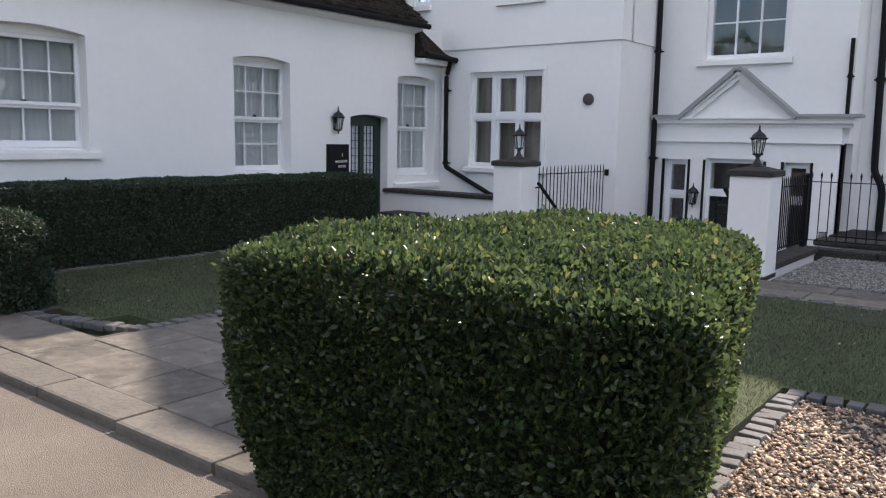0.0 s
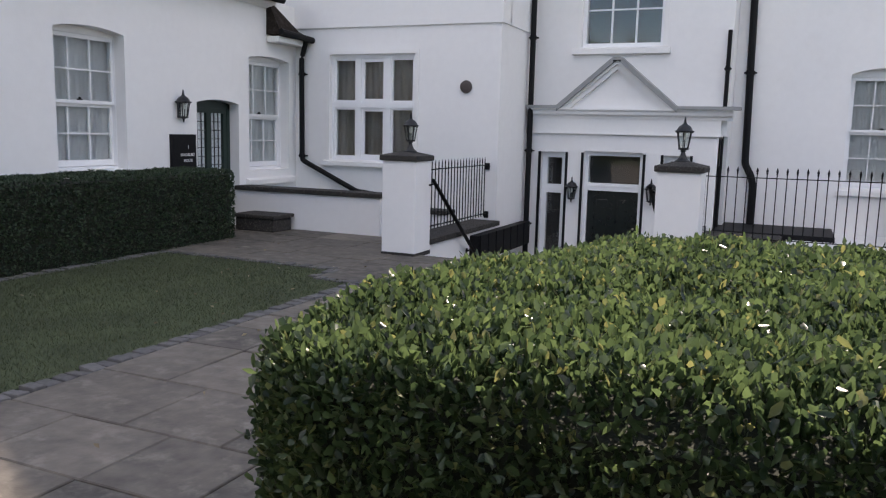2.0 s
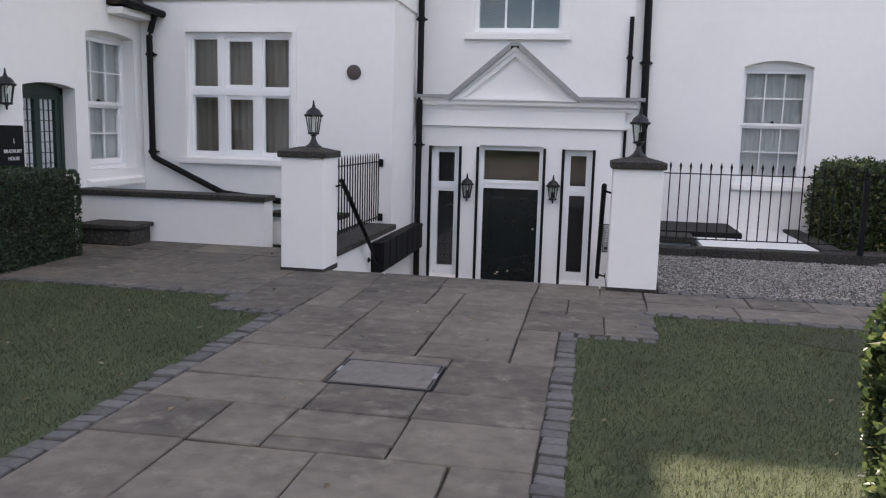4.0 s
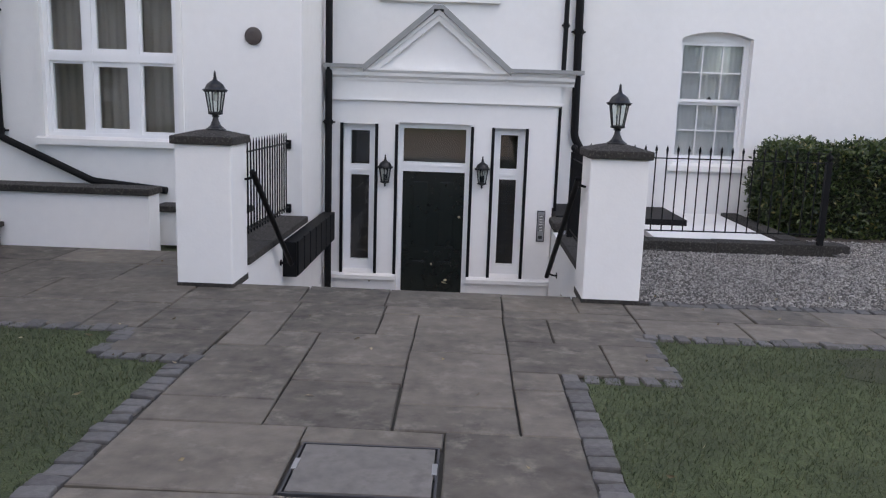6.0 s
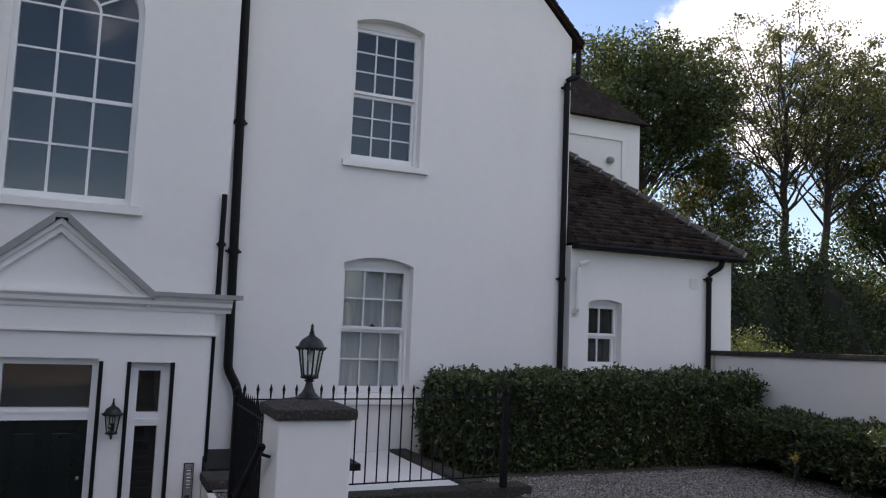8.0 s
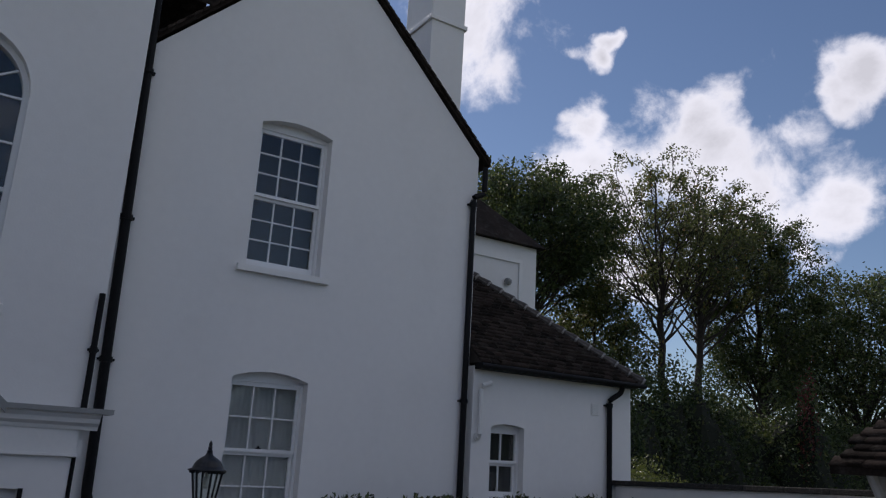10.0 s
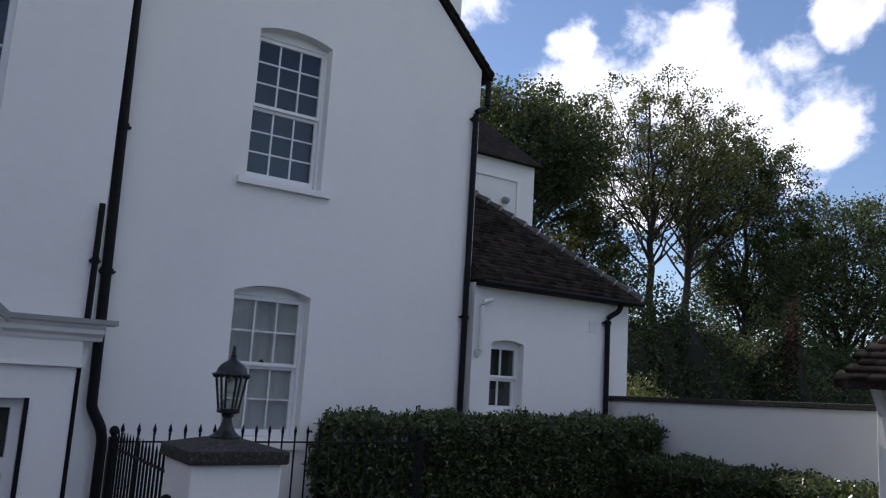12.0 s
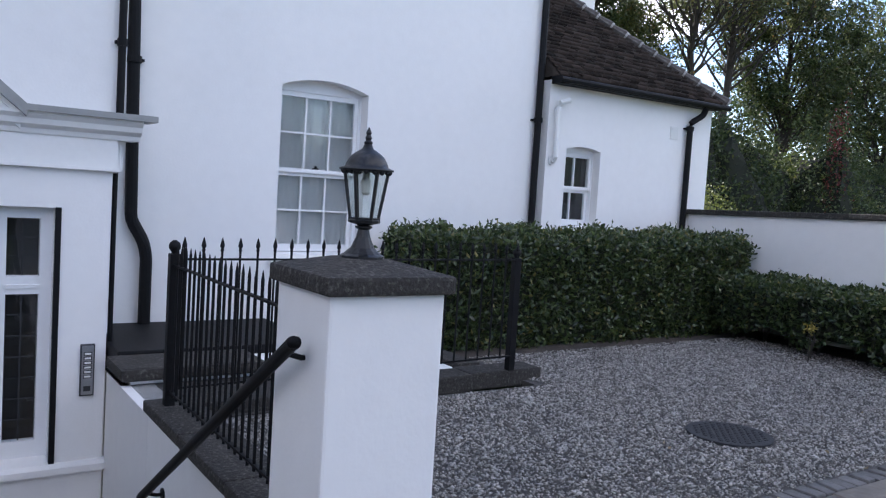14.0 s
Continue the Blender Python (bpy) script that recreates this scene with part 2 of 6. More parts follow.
SKIMMIA = leaf_material("shrub_leaf", (0.011, 0.025, 0.010), (0.080, 0.115, 0.038), 0.28, 0.3, (0.2, 0.18, 0.06))
# near-black colour stands in for the shade deep inside the foliage
HEDGECORE = surface("hedge_inner_shade", (0.014, 0.017, 0.009), 1.0, var=0.5, fine=40, bump=0.6)
TREELEAF = leaf_material("tree_leaf", (0.028, 0.042, 0.014), (0.085, 0.105, 0.032), 0.45, 0.5, (0.15, 0.11, 0.035))
OAKLEAF = leaf_material("dark_tree_leaf", (0.018, 0.034, 0.012), (0.062, 0.090, 0.028), 0.45, 0.42, (0.11, 0.12, 0.035))
REDLEAF = leaf_material("red_shrub_leaf", (0.06, 0.018, 0.012), (0.17, 0.05, 0.035), 0.5, 0.4)
LIMELEAF = leaf_material("yellow_green_leaf", (0.04, 0.062, 0.014), (0.10, 0.125, 0.03), 0.45, 0.35)
BARK = surface("tree_bark", (0.04, 0.034, 0.028), 1.0, var=0.4, fine=20, coarse=3, bump=0.9)
ROOFTILE = surface("old_clay_tile", (0.032, 0.024, 0.020), 0.95, var=0.6, fine=34, coarse=2, bump=0.7, island=1.1, spec=0.12, stain_sheen=0.5, stain_sheen_col=(0.075, 0.072, 0.062), stain_sheen_scale=8)
HIPTILE = surface("hip_tile_with_mortar", (0.075, 0.065, 0.058), 0.9, var=0.4, fine=30, coarse=4, bump=0.5, rand=0.6, stain_sheen=0.5, stain_sheen_col=(0.26, 0.25, 0.23), stain_sheen_scale=9)
FROSTED = surface("frosted_grey_film", (0.055, 0.06, 0.062), 0.6, var=0.12, fine=60, coarse=4, bump=0.1)
PALEMORTAR = surface("pale_hip_mortar", (0.33, 0.32, 0.30), 0.95, var=0.3, fine=40, coarse=6, bump=0.6, rand=0.4)
CURTAIN = surface("white_net_curtain", (0.82, 0.83, 0.84), 0.95, var=0.05, fine=120, bump=0.1)
BLIND = surface("beige_blind", (0.36, 0.32, 0.27), 0.9, var=0.08, fine=90, bump=0.1)
# dark colour stands in for the dimness of unlit rooms
ROOMSHADE = surface("painted_room_shade", (0.10, 0.09, 0.085), 0.9, var=0.1, bump=0)
STEEL = surface("brushed_steel", (0.42, 0.42, 0.43), 0.35, metal=0.9, var=0.1, fine=90, bump=0.05)
BRASS = surface("worn_brass", (0.34, 0.30, 0.22), 0.45, metal=0.9, var=0.1, bump=0)
PLASTIC = surface("white_plastic", (0.74, 0.74, 0.72), 0.45, var=0.05, bump=0)
MANHOLE = surface("cast_iron_cover", (0.022, 0.022, 0.023), 0.8, metal=0.0, var=0.3, fine=60, bump=0.5)
SIGNWHITE = surface("white_sign_paint", (0.75, 0.75, 0.74), 0.5, var=0.03, bump=0)
GLASS = glass_material("window_glass", (0.93, 0.95, 0.95))
DARKGLASS = glass_material("lantern_glass", (0.86, 0.89, 0.87))
LAMPBULB = surface("frosted_bulb", (0.75, 0.74, 0.70), 0.3, var=0.02, bump=0)

# ---- mesh helpers ----


def finish(name, bm, material, parent=None, label="", smooth=False):
    me = bpy.data.meshes.new(name)
    bmesh.ops.recalc_face_normals(bm, faces=bm.faces)
    bm.to_mesh(me)
    bm.free()
    if smooth:
        me.shade_smooth()
    me.materials.append(material)
    ob = new(name, me)
    ob.parent = parent
    if label:
        tagged(ob, label)
    return ob


def part(name, bm, material, parent, label="", smooth=False):
    return finish(name, bm, material, parent, label, smooth)


def root(name, m, label, category, group="", kind=""):
    ob = new(name)
    ob.empty_display_size = 0.1
    ob.matrix_world = m
    return tagged(ob, label, category, group, kind)


def box(bm, x0, x1, y0, y1, z0, z1, bevel=0.0):
    vs = [bm.verts.new((x, y, z)) for z in (z0, z1) for y in (y0, y1) for x in (x0, x1)]
    fs = [bm.faces.new([vs[i] for i in f]) for f in ((0, 2, 3, 1), (4, 5, 7, 6), (0, 1, 5, 4), (1, 3, 7, 5), (3, 2, 6, 7), (2, 0, 4, 6))]
    if bevel:
        es = list({e for f in fs for e in f.edges})
        bmesh.ops.bevel(bm, geom=es, offset=bevel, segments=2, affect="EDGES", profile=0.6)


def prism(bm, pts, axis, a, b):
    """A polygon pushed along an axis from a to b; pts are the other two coordinates in order."""
    def put(p, v):
        q = list(p)
        q.insert(axis, v)
        return bm.verts.new(q)
    lo, hi = [put(p, a) for p in pts], [put(p, b) for p in pts]
    bm.faces.new(lo)
    bm.faces.new(hi[::-1])
    n = len(pts)
    for i in range(n):
        bm.faces.new((lo[i], lo[(i + 1) % n], hi[(i + 1) % n], hi[i]))


def tube(bm, pts, radii, n=10, cap=True):
    """A round bar along points."""
    rings = []
    pts = [Vector(p) for p in pts]
    if isinstance(radii, (int, float)):
        radii = [radii] * len(pts)
    for i, p in enumerate(pts):
        d = (pts[min(i + 1, len(pts) - 1)] - pts[max(i - 1, 0)]).normalized()
        u = d.cross(Vector((0, 0, 1)) if abs(d.z) < 0.95 else Vector((1, 0, 0))).normalized()
        v = d.cross(u)
        rings.append([bm.verts.new(p + radii[i] * (math.cos(2 * math.pi * k / n) * u + math.sin(2 * math.pi * k / n) * v)) for k in range(n)])
    for a, b in zip(rings, rings[1:]):
        for k in range(n):
            bm.faces.new((a[k], a[(k + 1) % n], b[(k + 1) % n], b[k]))
    if cap:
        bm.faces.new(rings[0])
        bm.faces.new(rings[-1][::-1])


def lathe(bm, prof, n=12, cx=0.0, cy=0.0, turn=0.0):
    """Turned shape: (radius, height) pairs from bottom to top."""
    rings = []
    for r, z in prof:
        rings.append([bm.verts.new((cx + r * math.cos(2 * math.pi * (k + turn) / n), cy + r * math.sin(2 * math.pi * (k + turn) / n), z)) for k in range(n)])
    for a, b in zip(rings, rings[1:]):
        for k in range(n):
            bm.faces.new((a[k], a[(k + 1) % n], b[(k + 1) % n], b[k]))
    bm.faces.new(rings[0])
    bm.faces.new(rings[-1][::-1])


def mesh_np(name, verts, faces, material, parent=None, smooth=False):
    """Many small pieces in one mesh from arrays."""
    me = bpy.data.meshes.new(name)
    k = faces.shape[1]
    me.vertices.add(len(verts))
    me.vertices.foreach_set("co", np.asarray(verts, np.float32).ravel())
    me.loops.add(faces.size)
    me.loops.foreach_set("vertex_index", np.asarray(faces, np.int32).ravel())
    me.polygons.add(len(faces))
    me.polygons.foreach_set("loop_start", np.arange(0, faces.size, k, dtype=np.int32))
    me.update(calc_edges=True)
    me.validate()
    if smooth:
        me.shade_smooth()
    me.materials.append(material)
    ob = new(name, me)
    ob.parent = parent
    return ob


def leaves(pos, nrm, length, width, rng, tilt=0.5, fold=0.25):
    """Arrays of folded leaf blades at pos, leaning out along nrm."""
    n = len(pos)
    rnd = rng.normal(size=(n, 3))
    d = nrm * (1 - tilt) + rnd * tilt
    d /= np.linalg.norm(d, axis=1, keepdims=True) + 1e-9
    s = np.cross(d, rng.normal(size=(n, 3)))
    s /= np.linalg.norm(s, axis=1, keepdims=True) + 1e-9
    up = np.cross(s, d)
    L = (length * rng.uniform(0.6, 1.25, n))[:, None]
    W = (width * rng.uniform(0.7, 1.2, n))[:, None]
    base = pos - d * L * 0.3
    tip = base + d * L
    mid = base + d * L * 0.45
    a = mid + s * W * 0.5 + up * W * fold
    b = mid - s * W * 0.5 + up * W * fold
    v = np.stack([base, a, tip, b], 1).reshape(-1, 3)
    i = np.arange(n)[:, None] * 4
    f = np.concatenate([i + np.array([[0, 1, 2]]), i + np.array([[0, 2, 3]])], 0)
    return v, f


def clipped_leaves(pos, nrm, length, width, rng, tilt=0.4):
    """Leaf blades with a waist and a cut-off end, standing along nrm."""
    n = len(pos)
    d = nrm * (1 - tilt) + rng.normal(size=(n, 3)) * tilt
    d /= np.linalg.norm(d, axis=1, keepdims=True) + 1e-9
    s = np.cross(d, rng.normal(size=(n, 3)))
    s /= np.linalg.norm(s, axis=1, keepdims=True) + 1e-9
    up = np.cross(s, d)
    L = (length * rng.uniform(0.55, 1.3, n))[:, None]
    W = (width * rng.uniform(0.7, 1.25, n))[:, None]
    cut = rng.uniform(0.05, 0.42, (n, 1))
    base = pos - d * L * 0.45
    mid = base + d * L * 0.5
    v = np.stack([base, mid + s * W * 0.5 + up * W * 0.18, base + d * L * rng.uniform(0.85, 1.0, (n, 1)) + s * W * cut, base + d * L - s * W * cut, mid - s * W * 0.5 + up * W * 0.18], 1).reshape(-1, 3)
    i = np.arange(n)[:, None] * 5
    return v, np.concatenate([i + np.array([k]) for k in ((0, 1, 2), (0, 2, 3), (0, 3, 4))], 0)


def hedge_shell(n, half, rp, rt, rng):
    """Random points and normals on an upright box with rounded plan corners (rp) and a rounded top edge (rt); z from 0."""
    hx, hy, h = half
    per = 4 * (hx + hy) * h
    top = 4 * hx * hy
    nt = int(n * top / (top + per))
    ns = n - nt
    a = np.stack([rng.uniform(-hx, hx, nt), rng.uniform(-hy, hy, nt)], 1)
    s = rng.uniform(0, 4 * (hx + hy), ns)
    e = np.where((s < 2 * hx)[:, None], np.stack([s - hx, np.full(ns, -hy)], 1),
        np.where((s < 4 * hx)[:, None], np.stack([s - 3 * hx, np.full(ns, hy)], 1),
        np.where((s < 4 * hx + 2 * hy)[:, None], np.stack([np.full(ns, -hx), s - 4 * hx - hy], 1), np.stack([np.full(ns, hx), s - 4 * hx - 3 * hy], 1))))
    lim = np.array([hx - rp, hy - rp])

    def edge(q):
        c = np.clip(q, -lim, lim)
        d = q - c
        ln = np.linalg.norm(d, axis=1, keepdims=True)
        return c, d / (ln + 1e-9), ln
    c, d, ln = edge(e)
    z = h * rng.uniform(0, 1, ns)
    over = np.clip(z - (h - rt), 0, rt)
    inset = rt - np.sqrt(np.maximum(rt * rt - over * over, 0))
    ps = np.concatenate([c + d * (rp - inset[:, None]), z[:, None]], 1)
    nsn = np.concatenate([d * np.sqrt(np.maximum(1 - (over / rt) ** 2, 0))[:, None], (over / rt)[:, None]], 1)
    c, d, ln = edge(a)
    keep = ln[:, 0] <= rp
    a, c, d, ln = a[keep], c[keep], d[keep], ln[keep]
    near = np.clip(ln[:, 0] - (rp - rt), 0, rt)
    zt = h - (rt - np.sqrt(np.maximum(rt * rt - near * near, 0)))
    pt = np.concatenate([a, zt[:, None]], 1)
    ntn = np.concatenate([d * (near / rt)[:, None], np.sqrt(np.maximum(1 - (near / rt) ** 2, 0))[:, None]], 1)
    return np.concatenate([ps, pt]), np.concatenate([nsn, ntn])


# ---- walls with openings ----


def arch_pts(u0, u1, w_spring, rise, n=10):
    """Segmental arch from left to right."""
    if rise <= 0:
        return [(u0, w_spring), (u1, w_spring)]
    half = (u1 - u0) / 2
    rad = (half * half + rise * rise) / (2 * rise)
    cu, cw = (u0 + u1) / 2, w_spring + rise - rad
    a = math.asin(min(1, half / rad))
    return [(cu + rad * math.sin(-a + 2 * a * i / n), cw + rad * math.cos(-a + 2 * a * i / n)) for i in range(n + 1)]


def wall(name, m, u0, u1, w0, w1, thick, openings, label, top=None, material=None):
    """Upright wall: x along, z up, outer face at y = 0, thick towards +y; openings (u0, u1, w0, spring, rise) go through it."""
    bm = bmesh.new()
    us = sorted({u0, u1, *[v for o in openings for v in o[:2]]})
    ws = sorted({w0, w1, *[v for o in openings for v in (o[2], o[3] + o[4])]})
    for a, b in zip(us, us[1:]):
        run = None
        for c, d in list(zip(ws, ws[1:])) + [(None, None)]:
            solid = c is not None and not any(o[0] - 1e-6 <= a and b <= o[1] + 1e-6 and o[2] - 1e-6 <= c and d <= o[3] + o[4] + 1e-6 for o in openings)
            if solid:
                run = (run[0], d) if run else (c, d)
            elif run:
                box(bm, a, b, 0, thick, run[0], run[1])
                run = None
    for o in openings:
        if o[4] > 0:
            pts = arch_pts(o[0], o[1], o[3], o[4])
            for (ua, wa), (ub, wb) in zip(pts, pts[1:]):
                prism(bm, [(ua, wa), (ub, wb), (ub, o[3] + o[4]), (ua, o[3] + o[4])], 1, 0, thick)
    if top:
        prism(bm, top, 1, 0, thick)
    bmesh.ops.remove_doubles(bm, verts=bm.verts, dist=0.0005)
    # faces shared by two cells are dropped
    seen = {}
    for f in list(bm.faces):
        key = tuple(sorted((round(v.co.x, 3), round(v.co.y, 3), round(v.co.z, 3)) for v in f.verts))
        seen.setdefault(key, []).append(f)
    dead = [f for fs in seen.values() if len(fs) > 1 for f in fs]
    if dead:
        bmesh.ops.delete(bm, geom=dead, context="FACES")
    ob = finish(name, bm, material or STUCCO)
    ob.matrix_world = m
    return tagged(ob, label, "wall", kind="structure")


WINDOW_NO = [0]


def strip(bm, pts_out, pts_in, y0, y1):
    """A frame band between two equal chains of points."""
    for (a, b), (c, d) in zip(zip(pts_out, pts_out[1:]), zip(pts_in, pts_in[1:])):
        prism(bm, [a, b, d, c], 1, y0, y1)


def sash_window(m, w, h, rise, cols, rows_up, rows_low, label, reveal=0.15, sill=True, curtain=None, split=0.5, sill_out=0.07, sill_over=0.06, sill_drop=0.0):
    """Box sash: frame, two sashes with glazing bars and panes, sill, cloth behind. x from 0 to w, z from 0, outer wall face at y = 0."""
    WINDOW_NO[0] += 1
    win = root("window_%d" % WINDOW_NO[0], m, label, "window", kind="structure")
    y = reveal
    fr = 0.034
    bm = bmesh.new()
    box(bm, 0, fr, y, y + 0.12, 0, h)
    box(bm, w - fr, w, y, y + 0.12, 0, h)
    box(bm, fr, w - fr, y, y + 0.12, 0, 0.045)
    outer = arch_pts(0, w, h, rise)
    inner = [(u, h - fr) for u, v in outer]
    strip(bm, outer, inner, y + 0.002, y + 0.118)
    part("window_frame", bm, WHITEWOOD, win)
    if sill:
        bm = bmesh.new()
        prism(bm, [(-sill_out, -0.085 - sill_drop), (0.002 if sill_drop else y, -0.085 - sill_drop), (0.002 if sill_drop else y, 0.02 - sill_drop), (-sill_out, -0.01 - sill_drop)], 0, -sill_over, w + sill_over)
        part("window_sill", bm, MOULD, win, "white painted projecting sill")
    lo, hi = 0.05, h - fr
    mid = lo + (hi - lo) * split
    for name, z0, z1, rows, yy in (("upper_sash", mid, hi, rows_up, y + 0.02), ("lower_sash", lo, mid, rows_low, y + 0.062)):
        st = 0.036
        bm = bmesh.new()
        box(bm, fr, fr + st, yy, yy + 0.04, z0, z1)
        box(bm, w - fr - st, w - fr, yy, yy + 0.04, z0, z1)
        rb, rt = (0.04, 0.05) if name == "upper_sash" else (0.075, 0.04)
        box(bm, fr + st, w - fr - st, yy, yy + 0.04, z0, z0 + rb)
        box(bm, fr + st, w - fr - st, yy, yy + 0.04, z1 - rt, z1)
        sash = part(name, bm, WHITEWOOD, win)
        x0, x1, a, b = fr + st, w - fr - st, z0 + rb, z1 - rt
        bm = bmesh.new()
        g = 0.009
        for i in range(1, cols):
            x = x0 + (x1 - x0) * i / cols
            box(bm, x - g, x + g, yy + 0.004, yy + 0.036, a, b)
        for j in range(1, rows):
            z = a + (b - a) * j / rows
            box(bm, x0, x1, yy + 0.006, yy + 0.034, z - g, z + g)
        if cols > 1 or rows > 1:
            part("glazing_bars", bm, WHITEWOOD, sash)
        for i in range(cols):
            for j in range(rows):
                bm = bmesh.new()
                xa, xb = x0 + (x1 - x0) * i / cols, x0 + (x1 - x0) * (i + 1) / cols
                za, zb = a + (b - a) * j / rows, a + (b - a) * (j + 1) / rows
                box(bm, xa + 0.002, xb - 0.002, yy + 0.018, yy + 0.021, za + 0.002, zb - 0.002)
                p = part("pane", bm, GLASS, sash)
                p.visible_shadow = False
    if rows_up > 1:
        bm = bmesh.new()
        box(bm, w * 0.5 - 0.03, w * 0.5 + 0.03, y + 0.02, y + 0.058, mid + 0.036, mid + 0.056, 0.004)
        box(bm, w * 0.5 - 0.008, w * 0.5 + 0.012, y + 0.03, y + 0.05, mid + 0.056, mid + 0.078)
        part("sash_fastener", bm, BLACKMETAL, win, "small dark metal sash fastener")
    if curtain is not None:
        bm = bmesh.new()
        n = int(w / 0.012)
        rows = [[bm.verts.new((w * i / n, y + 0.112 + 0.004 * math.sin(i * 0.45 + 0.9 * math.sin(i * 0.13)) + 0.002 * math.sin(i * 1.1), z)) for i in range(n + 1)] for z in (-0.02, h * 0.5, h + rise)]
        for ra, rb2 in zip(rows, rows[1:]):
            for i in range(n):
                bm.faces.new((ra[i], ra[i + 1], rb2[i + 1], rb2[i]))
        bmesh.ops.solidify(bm, geom=list(bm.faces), thickness=0.002)
        part("frosted_film" if curtain is FROSTED else "curtain", bm, curtain, win, "" if curtain is FROSTED else "pale curtain hanging behind the glass")
    return win


def facing_left_house(y, z):
    return Matrix.Translation((LX, y, z)) @ Matrix.Rotation(radians(90), 4, "Z")


LX = -9.67
GY, BY, PY, FY, EY = 16.30, 15.45, 15.35, 14.00, 16.17

# gable block
gable_openings = [(-1.30, -0.33, 0.74, 2.47, 0.09), (-1.30, -0.32, 3.82, 5.71, 0.09)]
wall("wall_gable", pose(0, GY, 0), -2.95, 2.07, -0.4, 6.08, 0.35, gable_openings, "white rendered gable wall with two sash windows",
     top=[(-2.95, 6.08), (2.07, 6.08), (-0.44, 8.62)])
wall("wall_gable_side", pose(2.07, GY + 0.35, 0) @ Matrix.Rotation(radians(90), 4, "Z"), 0, 7.5, -0.2, 6.0, 0.3, [], "white rendered side wall of the gabled block")
# central bay with the arched window
# the slanted top is unseen and shaped for the shadow it throws
wall("wall_bay", pose(0, BY, 0), -6.06, -2.95, 1.5, 8.3, 0.35, [(-5.24, -3.96, 2.84, 4.92, 0.64)], "white rendered bay wall with a tall arched window",
     top=[(-6.06, 8.3), (-2.95, 8.3), (-2.95, 9.36), (-3.6, 9.36)])
wall("wall_bay_side", pose(-2.95, BY + 0.35, 0) @ Matrix.Rotation(radians(90), 4, "Z"), 0, 0.5, -1.45, 9.3, 0.3, [], "white rendered return of the bay")
SIDE_L, DOOR_O, SIDE_R = (-5.80, -5.385), (-5.08, -4.15), (-3.835, -3.44)
wall("wall_porch", pose(0, PY, 0), -6.06, -3.05, -1.45, 1.5, 0.45,
     [(*SIDE_L, -0.78, 1.19, 0.0), (*DOOR_O, -1.45, 1.22, 0.0), (*SIDE_R, -0.78, 1.19, 0.0)], "white rendered entrance front with a door and two side lights")
wall("wall_porch_side", pose(-3.05, PY + 0.1, 0) @ Matrix.Rotation(radians(90), 4, "Z"), 0.0, 1.2, -1.45, 1.5, 0.25, [], "white rendered return of the entrance front")
# left block
SIX = (-9.0, -7.46, 0.97, 2.66)
wall("wall_left_block", pose(0, FY, 0), -11.2, -6.06, -1.45, 3.08, 0.35, [(*SIX, 0.0)], "white rendered wall with a six-light casement window")
wall("wall_left_block_upper", pose(0, FY - 0.03, 0), -11.2, -6.035, 3.08, 7.9, 0.38, [(-8.38, -7.52, 3.86, 5.6, 0.0), (-10.5, -9.98, 3.92, 5.0, 0.0)], "white rendered upper wall standing proud of the string line")
wall("wall_left_return", pose(-6.06, FY + 0.35, 0) @ Matrix.Rotation(radians(90), 4, "Z"), 0, 1.2, -1.45, 3.08, 0.3, [], "white rendered return wall beside the entrance")
wall("wall_left_return_upper", pose(-6.035, FY + 0.32, 0) @ Matrix.Rotation(radians(90), 4, "Z"), 0, 1.1, 3.08, 7.9, 0.3, [], "white rendered upper return wall")
# house on the far side of the lawn
W1, W2, HD, BW = (5.78, 7.10, 1.24, 2.61, 0.07), (9.25, 10.29, 0.90, 2.55, 0.055), (11.58, 12.50, 0.0, 1.80, 0.05), (12.75, 13.80, 0.80, 2.52, 0.05)
wall("wall_left_house", pose(LX, 0, 0) @ Matrix.Rotation(radians(90), 4, "Z"), -3.0, 14.0, -0.1, 3.42, 0.4, [W1, W2, HD, BW], "white rendered house wall with sash windows and a door")
# low extension
SW = (2.40, 2.99, 1.14, 2.14, 0.045)
wall("wall_extension", pose(0, EY, 0), 2.07, 5.11, -0.1, 2.95, 0.3, [SW], "white rendered wall of a low extension with a small window")
wall("wall_extension_end", pose(5.11, EY + 0.3, 0) @ Matrix.Rotation(radians(90), 4, "Z"), 0, 4.5, -0.1, 2.95, 0.3, [], "white rendered end wall of the low extension")
# closing walls of the house at the back
for nm, mm, ln, hh in (("wall_back_1", pose(-11.2, 23.5, 0), 13.3, 7.9), ("wall_back_2", pose(-14.5, -3.0, 0), 4.9, 3.4)):
    wall(nm, mm, 0, ln, -0.2, hh, 0.3, [], "plain white rendered wall")
wall("wall_back_3", pose(-14.2, -3.0, 0) @ Matrix.Rotation(radians(90), 4, "Z"), 0.3, 17.0, -0.2, 3.4, 0.3, [], "plain white rendered wall")

# unseen floors inside, coloured dark so that rooms are dark behind the glass
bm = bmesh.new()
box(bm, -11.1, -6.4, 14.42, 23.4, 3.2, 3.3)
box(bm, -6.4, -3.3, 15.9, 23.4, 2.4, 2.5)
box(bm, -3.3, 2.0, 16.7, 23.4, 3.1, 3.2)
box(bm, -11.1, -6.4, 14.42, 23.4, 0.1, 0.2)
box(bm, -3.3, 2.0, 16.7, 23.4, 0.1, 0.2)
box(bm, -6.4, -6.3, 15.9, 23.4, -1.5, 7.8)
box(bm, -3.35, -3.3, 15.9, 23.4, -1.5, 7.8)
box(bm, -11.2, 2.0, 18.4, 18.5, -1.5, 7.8)
